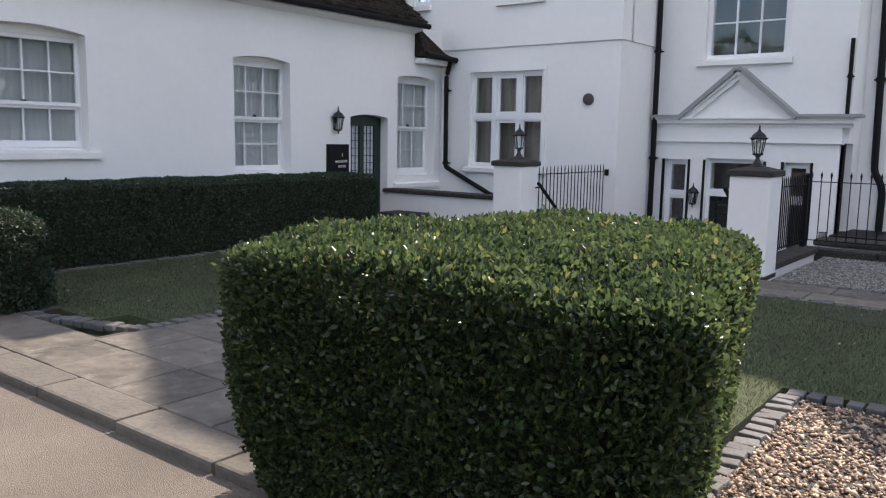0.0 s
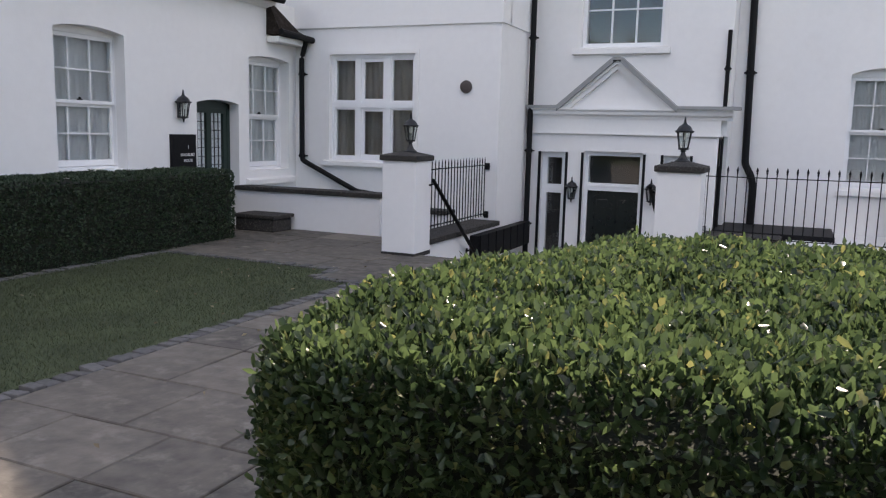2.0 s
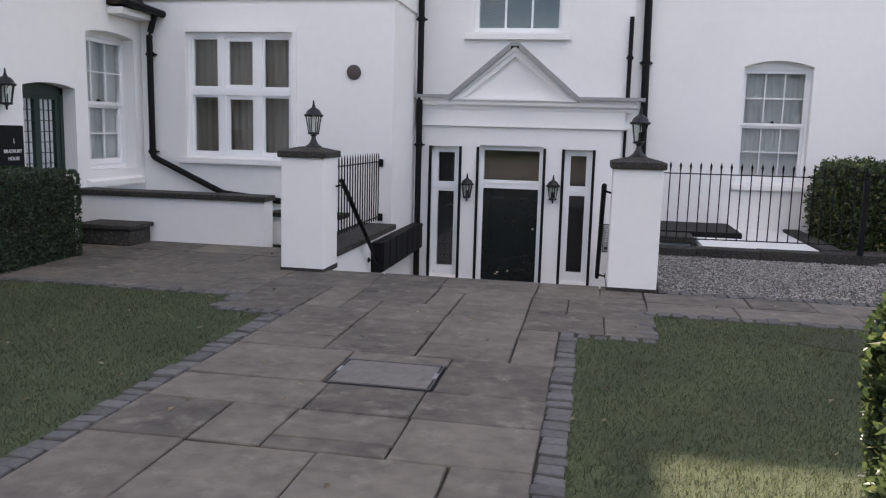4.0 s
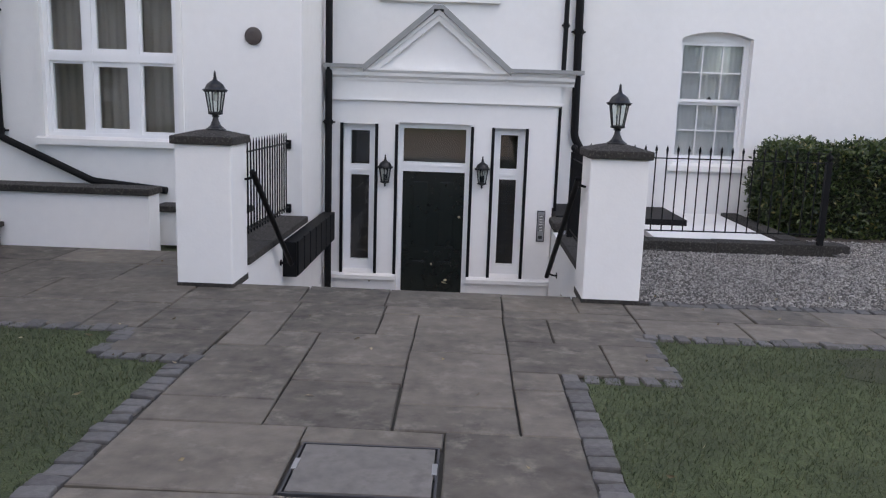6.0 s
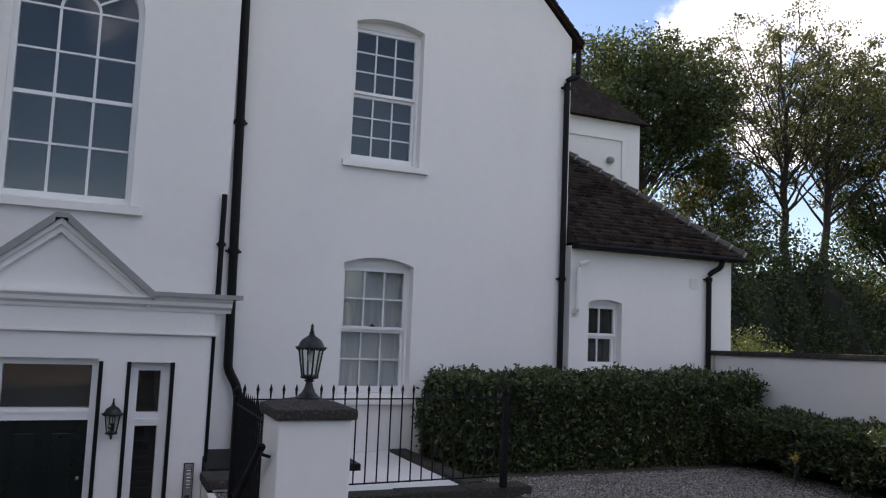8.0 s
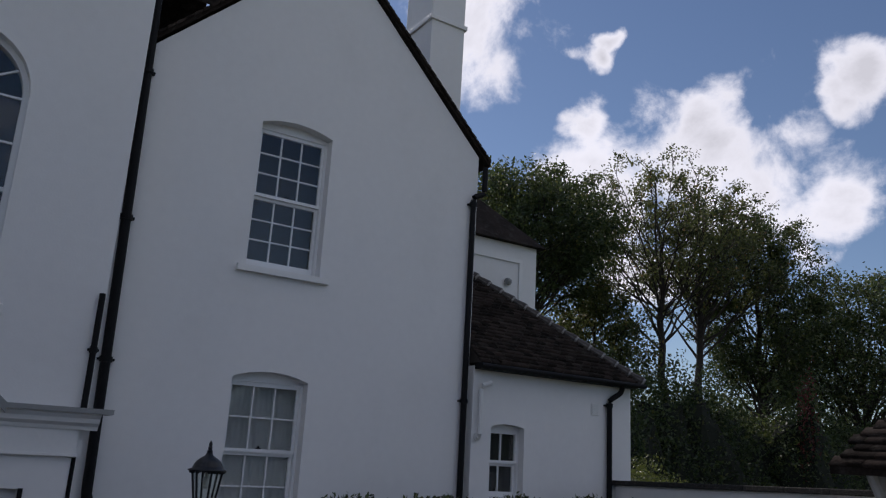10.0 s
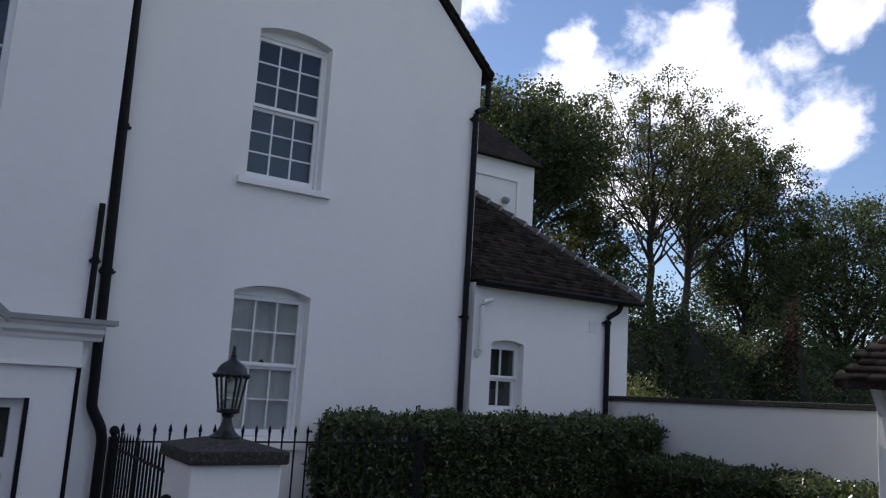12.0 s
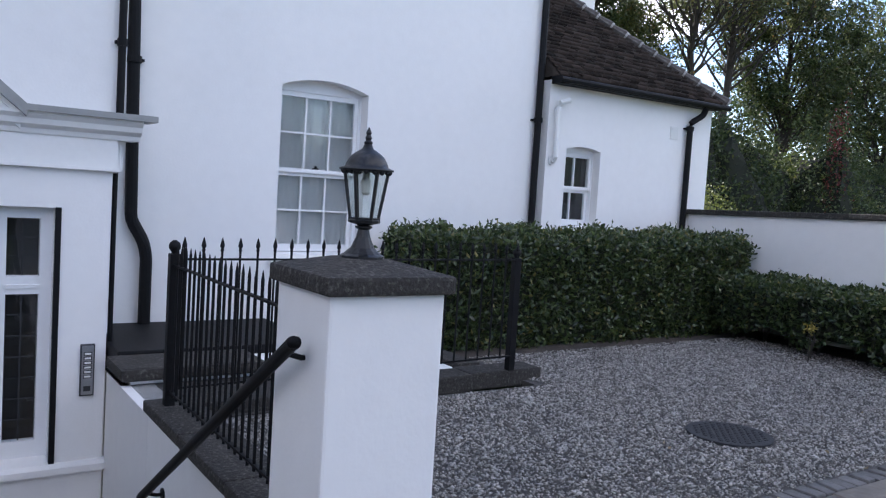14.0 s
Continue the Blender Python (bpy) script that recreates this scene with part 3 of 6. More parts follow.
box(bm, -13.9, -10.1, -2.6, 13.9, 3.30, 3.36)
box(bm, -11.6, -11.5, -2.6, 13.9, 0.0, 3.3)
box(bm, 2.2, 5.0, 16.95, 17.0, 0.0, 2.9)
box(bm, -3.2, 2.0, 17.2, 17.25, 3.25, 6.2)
tagged(finish("floor_inside", bm, ROOMSHADE), "unseen floors and partitions coloured dark for the shade of the rooms", "floor", kind="structure")

# ---- roofs ----


def tile_slope(name, origin, along, up, length, run, parent, width=0.165, gauge=0.10, keep=None, seed=1, material=None):
    """Plain tiles laid in courses on a slope; along and up are unit vectors in it."""
    rng = np.random.default_rng(seed)
    along, up = np.array(along, float), np.array(up, float)
    nrm = np.cross(along, up)
    nrm = nrm if nrm[2] > 0 else -nrm
    V, F, k = [], [], 0
    rows = int(run / gauge)
    for r in range(rows):
        off = (r % 2) * width / 2
        for c in range(-1, int(length / width) + 2):
            a0 = c * width + off
            if keep and not keep(a0 + width / 2, r * gauge):
                continue
            a0, a1 = max(0, a0), min(length, a0 + width - 0.004)
            if a1 - a0 < 0.02:
                continue
            j = rng.normal(0, 0.004, 4)
            b0 = r * gauge - 0.01 + j[0]
            b1 = b0 + gauge * 1.35
            t = 0.030 + 1.6 * j[1]
            o = np.array(origin, float)
            for a, b, h in ((a0, b0, 0.012 + t), (a1, b0, 0.012 + t + j[2]), (a1, b1, 0.008), (a0, b1, 0.008), (a0, b0, 0.0), (a1, b0, 0.0)):
                V.append(o + along * a + up * b + nrm * h)
            F += [(k, k + 1, k + 2, k + 3)]
            F += [(k + 4, k + 5, k + 1, k)]
            k += 6
    ob = mesh_np(name, np.array(V), np.array(F), material or ROOFTILE, parent)
    tagged(ob, kind="stuff")
    return ob


# extension hip roof
ext = root("roof_extension", pose(0, 0, 0), "old brown clay tiled hip roof over the low extension", "roof", kind="structure")
PIT = math.tan(radians(41))
bm = bmesh.new()
ex0, ex1, ey, ez = 2.075, 5.22, 16.02, 2.99
ap = (2.075, ey + 3.12, ez + 3.12 * PIT)
vs = [bm.verts.new(p) for p in ((ex0, ey, ez), (ex1, ey, ez), ap, (ex1, ey + 6, ez), (ex0, ey + 6, ez))]
bm.faces.new((vs[0], vs[1], vs[2]))
bm.faces.new((vs[1], vs[3], vs[2]))
bm.faces.new((vs[0], vs[4], vs[3], vs[1]))
bm.faces.new((vs[0], vs[2], vs[4]))
part("roof_deck", bm, SOIL, ext)
cs, sn = math.cos(radians(41)), math.sin(radians(41))
tile_slope("roof_tiles", (ex0, ey, ez), (1, 0, 0), (0, cs, sn), ex1 - ex0, 3.0 / cs, ext, keep=lambda a, b: a < (ex1 - ex0) - b * cs + 0.05, seed=3)
hip_bm = bmesh.new()
tube(hip_bm, [(0, 0, 0), (0, 0.17, 0)], [0.115, 0.075], 10)
mortar_bm = bmesh.new()
tube(mortar_bm, [(0, -0.022, 0), (0, 0.10, 0)], [0.10, 0.09], 10)
hip_me = None
for i in range(21):
    s = i / 21
    p0 = Vector((ex1, ey, ez)).lerp(Vector(ap), s)
    d = (Vector(ap) - Vector((ex1, ey, ez))).normalized()
    if hip_me is None:
        mo = part("hip_mortar", mortar_bm, PALEMORTAR, ext, "pale mortar bedding under the hip tiles")
        h = part("hip_tile", hip_bm, HIPTILE, ext, "rounded clay hip tile bedded in pale mortar")
        hip_me = h.data
    else:
        h = new("hip_tile", hip_me)
        h.parent = ext
        mo = new("hip_mortar", mo.data)
        mo.parent = ext
    h.matrix_basis = Matrix.Translation(p0 + Vector((0, 0, 0.02))) @ d.to_track_quat("Y", "Z").to_matrix().to_4x4() @ Matrix.Diagonal((1, 1.35, 0.75, 1))
    mo.matrix_basis = h.matrix_basis.copy()
bm = bmesh.new()
tube(bm, [(ex0 - 0.02, ey - 0.05, ez - 0.05), (ex1 + 0.02, ey - 0.05, ez - 0.05)], 0.036, 10)
box(bm, ex0, ex1 - 0.12, ey - 0.01, ey + 0.14, ez - 0.09, ez - 0.005)
part("gutter", bm, BLACKMETAL, ext, "black half-round gutter")

# gable roof
gr = root("roof_gable", pose(0, 0, 0), "brown tiled pitched roof of the gabled block", "roof", kind="structure")
for sg, xe in ((1, 2.25), (-1, -3.12)):
    bm = bmesh.new()
    z_e = 8.72 - abs(xe + 0.44) * 1.0
    prism(bm, [(-0.44, 8.65), (xe, z_e - 0.07), (xe, z_e + 0.01), (-0.44, 8.74)], 1, GY - 0.05, 23.6)
    part("roof_slope", bm, ROOFTILE, gr)
    bm = bmesh.new()
    for i in range(28):
        a, b = i / 28, (i + 0.94) / 28
        xa, xb = -0.44 + (xe + 0.44) * a, -0.44 + (xe + 0.44) * b
        za, zb = 8.74 + (z_e + 0.01 - 8.74) * a, 8.74 + (z_e + 0.01 - 8.74) * b
        prism(bm, [(xa, za + 0.005), (xb, zb + 0.02), (xb, zb - 0.03), (xa, za - 0.03)], 1, GY - 0.085, GY + 0.12)
    part("verge_tiles", bm, ROOFTILE, gr, "row of tile edges along the gable verge")
# bay and left block roofs, out of view; bay pitch set for its shadow
br = root("roof_main", pose(0, 0, 0), "unseen brown tiled roofs of the main block, shaped to shade the lawn", "roof", kind="structure")
bm = bmesh.new()
prism(bm, [(-6.15, 8.26), (-3.6, 9.37), (-2.88, 9.37), (-2.88, 9.46), (-3.6, 9.48), (-6.15, 8.36)], 1, BY - 0.1, 23.6)
part("roof_slope", bm, ROOFTILE, br)
# unseen cross ridge, added to shade the right lawn
bm = bmesh.new()
prism(bm, [(16.9, 7.4), (19.6, 10.45), (23.5, 7.4), (23.5, 7.5), (19.6, 10.6), (16.9, 7.5)], 0, -5.9, -1.2)
part("roof_slope", bm, ROOFTILE, br)
bm = bmesh.new()
prism(bm, [(FY - 0.2, 7.85), (18.7, 9.2), (23.6, 7.85), (23.6, 7.95), (18.7, 9.35), (FY - 0.2, 7.95)], 0, -11.4, -5.85)
part("roof_slope", bm, ROOFTILE, br)
# left house roof
hr = root("roof_left_house", pose(0, 0, 0), "dark tiled roof of the low house with white eaves board", "roof", kind="structure")
bm = bmesh.new()
prism(bm, [(-9.45, 3.40), (-11.9, 5.2), (-14.4, 3.40), (-14.4, 3.48), (-11.9, 5.3), (-9.45, 3.48)], 1, -3.2, 13.27)
part("roof_slope", bm, ROOFTILE, hr)
tile_slope("roof_tiles", (-9.43, -3.2, 3.475), (0, 1, 0), (-0.805, 0, 0.593), 16.45, 1.2, hr, width=0.17, gauge=0.11, seed=8)
bm = bmesh.new()
prism(bm, [(-9.66, 3.30), (-9.49, 3.36), (-9.49, 3.42), (-9.66, 3.42)], 1, -3.1, 13.22)
part("eaves_board", bm, MOULD, hr, "white painted eaves board")
bm = bmesh.new()
tube(bm, [(-9.42, -3.1, 3.40), (-9.42, 13.30, 3.42)], 0.05, 10)
part("gutter", bm, BLACKMETAL, hr, "dark half-round gutter")
lr = root("roof_link", pose(0, 0, 0), "small dark tiled lower roof between the two houses", "roof", kind="structure")
bm = bmesh.new()
vs = [bm.verts.new(p) for p in ((-9.42, 13.20, 2.97), (-9.36, 14.02, 2.92), (-9.62, 14.02, 3.04), (-9.66, 13.20, 3.47), (-9.42, 13.20, 2.91), (-9.36, 14.02, 2.86), (-10.3, 14.02, 2.86), (-10.3, 13.20, 2.91))]
for f in ((0, 1, 2, 3), (4, 5, 1, 0), (4, 0, 3, 7), (5, 6, 2, 1), (3, 2, 6, 7), (4, 7, 6, 5)):
    bm.faces.new([vs[i] for i in f])
part("roof_slope", bm, ROOFTILE, lr)
bm = bmesh.new()
tube(bm, [(-9.38, 13.18, 2.94), (-9.33, 13.99, 2.89)], 0.05, 10)
part("gutter", bm, BLACKMETAL, lr)
bm = bmesh.new()
box(bm, -9.66, -9.44, 13.2, 13.98, 2.79, 2.88, 0.01)
part("eaves_board", bm, MOULD, lr, "white painted eaves board")

# chimney
ch = root("chimney_stack", pose(2.45, 18.0, 6.2), "tall white rendered chimney stack above the gable roof", "chimney")
bm = bmesh.new()
box(bm, -0.36, 0.34, 0, 0.95, 0, 5.0, 0.015)
part("shaft", bm, STUCCO, ch)
bm = bmesh.new()
box(bm, -0.40, 0.38, -0.04, 0.99, 3.05, 3.13, 0.01)
part("band", bm, MOULD, ch)
bm = bmesh.new()
box(bm, -0.42, 0.40, -0.06, 1.01, 4.9, 5.1, 0.02)
part("cap", bm, MOULD, ch)

# rear block seen over the extension
rb = root("rear_block", pose(0, 0, 0), "white rendered rear block with a dark hipped roof", "house")
bm = bmesh.new()
box(bm, 2.4, 5.71, 19.35, 24, 2.0, 5.92)
part("wall", bm, STUCCO, rb)
bm = bmesh.new()
box(bm, 3.2, 5.34, 19.315, 19.348, 5.54, 5.62)
box(bm, 5.26, 5.34, 19.315, 19.348, 4.4, 5.54)
part("panel_moulding", bm, MOULD, rb, "thin raised panel moulding")
bm = bmesh.new()
vs = [bm.verts.new(p) for p in ((2.2, 19.2, 5.92), (5.86, 19.2, 5.92), (5.86, 24, 5.92), (2.2, 24, 5.92), (2.2, 21.5, 8.5), (3.3, 21.5, 8.5))]
for f in ((0, 1, 5, 4), (1, 2, 5), (2, 3, 4, 5), (0, 3, 2, 1), (0, 4, 3)):
    bm.faces.new([vs[i] for i in f])
part("roof", bm, ROOFTILE, rb)
fl = root("security_floodlight", pose(4.96, 19.34, 5.14), "small white wall floodlight on the rear block", "floodlight")
bm = bmesh.new()
lathe(bm, [(0.04, 0), (0.065, 0.02), (0.07, 0.10), (0.035, 0.12)], 12)
bmesh.ops.rotate(bm, verts=bm.verts, cent=(0, 0, 0), matrix=Matrix.Rotation(radians(115), 3, "X"))
part("lamp_head", bm, LEADGREY, fl, "grey lamp head")
bm = bmesh.new()
box(bm, -0.03, 0.03, -0.05, 0.02, -0.05, 0.05, 0.008)
part("bracket", bm, PLASTIC, fl)

# ---- windows ----
sash_window(pose(-1.30, GY, 0.74), 0.97, 1.73, 0.09, 3, 2, 2, "white sash window with twelve panes and net curtains", curtain=CURTAIN)
sash_window(pose(-1.30, GY, 3.82), 0.98, 1.89, 0.09, 3, 3, 3, "tall white sash window with eighteen panes and a dark room behind", curtain=None, sill_over=0.115)
sash_window(pose(2.375, EY, 1.14), 0.64, 1.0, 0.045, 2, 1, 1, "small white sash window with four dark frosted panes", reveal=0.13, curtain=FROSTED)
sash_window(facing_left_house(5.75, 1.24), 1.38, 1.37, 0.07, 4, 2, 1, "wide white sash window with pale curtains drawn", reveal=0.17, curtain=CURTAIN, split=0.38, sill_out=0.06, sill_over=0.10)
sash_window(facing_left_house(9.22, 0.90), 1.10, 1.65, 0.055, 3, 2, 2, "white sash window with pale curtains drawn", reveal=0.17, curtain=CURTAIN, split=0.48)
sash_window(facing_left_house(12.72, 0.80), 1.11, 1.72, 0.05, 3, 2, 2, "narrow white sash window with pale curtains", reveal=0.17, curtain=CURTAIN, split=0.48, sill_over=0.06, sill_drop=0.13)
sash_window(pose(-8.38, FY - 0.03, 3.86), 0.86, 1.74, 0.0, 3, 2, 2, "white sash window on the upper floor", curtain=None)
sash_window(pose(-10.5, FY - 0.03, 3.92), 0.52, 1.08, 0.0, 2, 2, 2, "small white sash window above the link roof", curtain=None)

# arched stair window
WINDOW_NO[0] += 1
aw = root("window_%d" % WINDOW_NO[0], pose(-5.24, BY, 2.84), "tall white round-arched window with radial glazing bars", "window", kind="structure")
AWW, AWS = 1.28, 2.08
cx = AWW / 2


def arc(r, n=24):
    return [(cx - r * math.cos(math.pi * i / n), AWS + r * math.sin(math.pi * i / n)) for i in range(n + 1)]


bm = bmesh.new()
box(bm, 0, 0.06, 0.10, 0.22, 0, AWS)
box(bm, AWW - 0.06, AWW, 0.10, 0.22, 0, AWS)
box(bm, 0.06, AWW - 0.06, 0.10, 0.22, 0, 0.08)
strip(bm, arc(cx), arc(cx - 0.06), 0.10, 0.22)
part("window_frame", bm, WHITEWOOD, aw)
bm = bmesh.new()
strip(bm, arc(cx + 0.07), arc(cx - 0.005), -0.02, 0.02)
box(bm, -0.07, 0.005, -0.02, 0.02, 0, AWS)
box(bm, AWW - 0.005, AWW + 0.07, -0.02, 0.02, 0, AWS)
part("surround", bm, MOULD, aw, "plain raised white surround")
bm = bmesh.new()
prism(bm, [(-0.08, -0.10), (0.10, -0.10), (0.10, 0.02), (-0.08, -0.02)], 0, -0.12, AWW + 0.12)
part("window_sill", bm, MOULD, aw)
bm = bmesh.new()
x_bars = (0.06 + (AWW - 0.12) / 3, 0.06 + (AWW - 0.12) * 2 / 3)
for x in x_bars:
    box(bm, x - 0.014, x + 0.014, 0.14, 0.18, 0.08, AWS)
r_in = (x_bars[1] - x_bars[0]) / 2
strip(bm, arc(r_in + 0.014), arc(r_in - 0.014), 0.14, 0.18)
for a in (30, 65, 115, 150):
    c, s = math.cos(radians(a)), math.sin(radians(a))
    p0, p1 = (cx + r_in * c, AWS + r_in * s), (cx + (cx - 0.05) * c, AWS + (cx - 0.05) * s)
    prism(bm, [(p0[0] - 0.011 * s, p0[1] + 0.011 * c), (p1[0] - 0.011 * s, p1[1] + 0.011 * c), (p1[0] + 0.011 * s, p1[1] - 0.011 * c), (p0[0] + 0.011 * s, p0[1] - 0.011 * c)], 1, 0.145, 0.175)
rows_z = [0.08, 0.60, 1.12, 1.60, AWS]
for j, z in enumerate(rows_z[1:]):
    g = 0.022 if j == 1 else 0.011
    box(bm, 0.06, AWW - 0.06, 0.135 if j == 1 else 0.143, 0.18, z - g, z + g)
part("glazing_bars", bm, WHITEWOOD, aw)
xs = [0.06, *x_bars, AWW - 0.06]
for xa, xb in zip(xs, xs[1:]):
    for za, zb in zip(rows_z, rows_z[1:]):
        bm = bmesh.new()
        box(bm, xa + 0.003, xb - 0.003, 0.158, 0.162, za + 0.003, zb - 0.003)
        part("pane", bm, GLASS, aw).visible_shadow = False
bm = bmesh.new()
prism(bm, arc(cx - 0.058), 1, 0.158, 0.162)
part("arched_pane", bm, GLASS, aw).visible_shadow = False

# six-light casement
WINDOW_NO[0] += 1
sx = root("window_%d" % WINDOW_NO[0], pose(SIX[0], FY, SIX[2]), "white six-light casement window with beige blinds behind", "window", kind="structure")
sw_, sh_ = SIX[1] - SIX[0], SIX[3] - SIX[2]
bm = bmesh.new()
box(bm, 0, 0.05, 0.05, 0.17, 0, sh_)
box(bm, sw_ - 0.05, sw_, 0.05, 0.17, 0, sh_)
box(bm, 0.05, sw_ - 0.05, 0.05, 0.17, 0, 0.05)
box(bm, 0.05, sw_ - 0.05, 0.05, 0.17, sh_ - 0.06, sh_)
MULLION, TRANSOM = (0.0, 0.325, 0.675, 1.0), 0.53
for k in (1, 2):
    x = sw_ * MULLION[k]
    box(bm, x - 0.045, x + 0.045, 0.052, 0.168, 0.05, sh_ - 0.06)
box(bm, 0.05, sw_ - 0.05, 0.045, 0.165, sh_ * TRANSOM - 0.045, sh_ * TRANSOM + 0.045)
part("window_frame", bm, WHITEWOOD, sx)
bm = bmesh.new()
strip_w = 0.06
box(bm, -strip_w, sw_ + strip_w, -0.025, 0.0, sh_, sh_ + strip_w)
box(bm, -strip_w, 0, -0.025, 0.0, 0, sh_)
box(bm, sw_, sw_ + strip_w, -0.025, 0.0, 0, sh_)
part("surround", bm, MOULD, sx)
bm = bmesh.new()
prism(bm, [(-0.07, -0.09), (0.05, -0.09), (0.05, 0.01), (-0.07, -0.02)], 0, -0.1, sw_ + 0.1)
part("window_sill", bm, MOULD, sx)
for i in range(3):
    for j in range(2):
        x0 = 0.05 if i == 0 else sw_ * MULLION[i] + 0.045
        x1 = sw_ - 0.05 if i == 2 else sw_ * MULLION[i + 1] - 0.045
        z0 = 0.05 if j == 0 else sh_ * TRANSOM + 0.045
        z1 = sh_ * TRANSOM - 0.045 if j == 0 else sh_ - 0.06
        bm = bmesh.new()
        c = 0.055 if i == 1 else 0.03
        for bx in ((x0, x0 + c, z0, z1), (x1 - c, x1, z0, z1), (x0 + c, x1 - c, z0, z0 + c), (x0 + c, x1 - c, z1 - c, z1)):
            box(bm, bx[0], bx[1], 0.07, 0.11, bx[2], bx[3])
        cf = part("casement", bm, WHITEWOOD, sx)
        bm = bmesh.new()
        box(bm, x0 + c, x1 - c, 0.088, 0.092, z0 + c, z1 - c)
        part("pane", bm, GLASS, cf).visible_shadow = False
bm = bmesh.new()
n_fold = 120
rows_b = [[bm.verts.new((sw_ * k / n_fold, 0.26 + 0.01 * math.sin(k * 0.8), z)) for k in range(n_fold + 1)] for z in (0.0, sh_)]
for k in range(n_fold):
    bm.faces.new((rows_b[0][k], rows_b[0][k + 1], rows_b[1][k + 1], rows_b[1][k]))
bmesh.ops.solidify(bm, geom=list(bm.faces), thickness=0.003)
part("blind", bm, BLIND, sx, "beige curtain drawn behind the glass")

# ---- entrance front ----


def side_light(x0, x1, no):
    w = x1 - x0
    r = root("window_%d" % no, pose(x0, PY, -0.78), "white framed side light with dark leaded panes", "window", kind="structure")
    bm = bmesh.new()
    f = 0.085
    h = 1.97
    box(bm, 0, f, 0.12, 0.2, 0, h)
    box(bm, w - f, w, 0.12, 0.2, 0, h)
    for a, b in ((0, 0.16), (1.30, 1.44), (h - 0.09, h)):
        box(bm, f, w - f, 0.12, 0.2, a, b)
    box(bm, f, w - f, 0.105, 0.13, 1.345, 1.375)
    part("window_frame", bm, WHITEWOOD, r)
    bm = bmesh.new()
    prism(bm, [(-0.02, -0.03), (0.12, -0.03), (0.12, 0.03), (-0.02, 0.0)], 0, 0.002, w - 0.002)
    part("window_sill", bm, MOULD, r)
    for a, b, rows in ((0.16, 1.30, 7), (1.44, h - 0.09, 3)):
        bm = bmesh.new()
        box(bm, f, w - f, 0.155, 0.159, a, b)
        p = part("pane", bm, GLASS, r)
        p.visible_shadow = False
        bm = bmesh.new()
        box(bm, w / 2 - 0.004, w / 2 + 0.004, 0.150, 0.162, a, b)
        for j in range(1, rows):
            z = a + (b - a) * j / rows
            box(bm, f, w - f, 0.151, 0.161, z - 0.004, z + 0.004)
        part("lead_cames", bm, LEADCAME, p)
    return r


side_light(*SIDE_L, WINDOW_NO[0] + 1)
side_light(*SIDE_R, WINDOW_NO[0] + 2)
WINDOW_NO[0] += 2

d1 = root("door_1", pose(DOOR_O[0], PY, -1.45), "closed dark panelled front door under a white framed fanlight", "door", kind="structure")
dw = DOOR_O[1] - DOOR_O[0]
bm = bmesh.new()
box(bm, 0, 0.055, 0.10, 0.22, 0, 2.67)
box(bm, dw - 0.055, dw, 0.10, 0.22, 0, 2.67)
box(bm, 0.055, dw - 0.055, 0.10, 0.22, 2.60, 2.67)
box(bm, 0.055, dw - 0.055, 0.085, 0.22, 2.04, 2.16)
box(bm, 0.055, dw - 0.055, 0.075, 0.12, 2.11, 2.135)
part("door_frame", bm, WHITEWOOD, d1)
bm = bmesh.new()
box(bm, 0.055, dw - 0.055, 0.155, 0.16, 2.16, 2.60)
part("fanlight", bm, GLASS, d1, "single glass fanlight").visible_shadow = False
leaf = bmesh.new()
la, lb = 0.058, dw - 0.058
for x0, x1, z0, z1 in ((la, la + 0.11, 0.03, 2.035), (lb - 0.11, lb, 0.03, 2.035), (la + 0.11, lb - 0.11, 0.03, 0.22), (la + 0.11, lb - 0.11, 0.86, 1.02), (la + 0.11, lb - 0.11, 1.93, 2.035),
                       (dw / 2 - 0.05, dw / 2 + 0.05, 0.22, 0.86), (dw / 2 - 0.05, dw / 2 + 0.05, 1.02, 1.93)):
    box(leaf, x0, x1, 0.14, 0.185, z0, z1)
leaf = part("door_leaf", leaf, DOORBLACK, d1)
for x0, x1 in ((la + 0.11, dw / 2 - 0.05), (dw / 2 + 0.05, lb - 0.11)):
    for z0, z1 in ((0.22, 0.86), (1.02, 1.93)):
        bm = bmesh.new()
        box(bm, x0, x1, 0.160, 0.18, z0, z1)
        box(bm, x0 + 0.03, x1 - 0.03, 0.148, 0.161, z0 + 0.03, z1 - 0.03, 0.006)
        part("door_panel", bm, DOORBLACK, leaf)
bm = bmesh.new()
box(bm, dw / 2 - 0.11, dw / 2 + 0.11, 0.132, 0.142, 0.92, 0.97, 0.003)
part("letter_plate", bm, DOORBLACK, leaf)
bm = bmesh.new()
lathe(bm, [(0.008, 0), (0.008, 0.02), (0.018, 0.03), (0.018, 0.038), (0.006, 0.042)], 12)
bmesh.ops.rotate(bm, verts=bm.verts, cent=(0, 0, 0), matrix=Matrix.Rotation(radians(90), 3, "X"))
bmesh.ops.translate(bm, verts=bm.verts, vec=(lb - 0.055, 0.14, 1.45))
part("latch", bm, BRASS, leaf, "small bright latch")
bm = bmesh.new()
lathe(bm, [(0.008, 0), (0.008, 0.02), (0.016, 0.03), (0.016, 0.038), (0.006, 0.042)], 12)
bmesh.ops.rotate(bm, verts=bm.verts, cent=(0, 0, 0), matrix=Matrix.Rotation(radians(90), 3, "X"))
bmesh.ops.translate(bm, verts=bm.verts, vec=(dw / 2, 0.14, 0.80))
part("door_knob", bm, BRASS, leaf, "small brass door knob")
# dark wall added behind the fanlight and side lights keeps the hall dim
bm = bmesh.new()
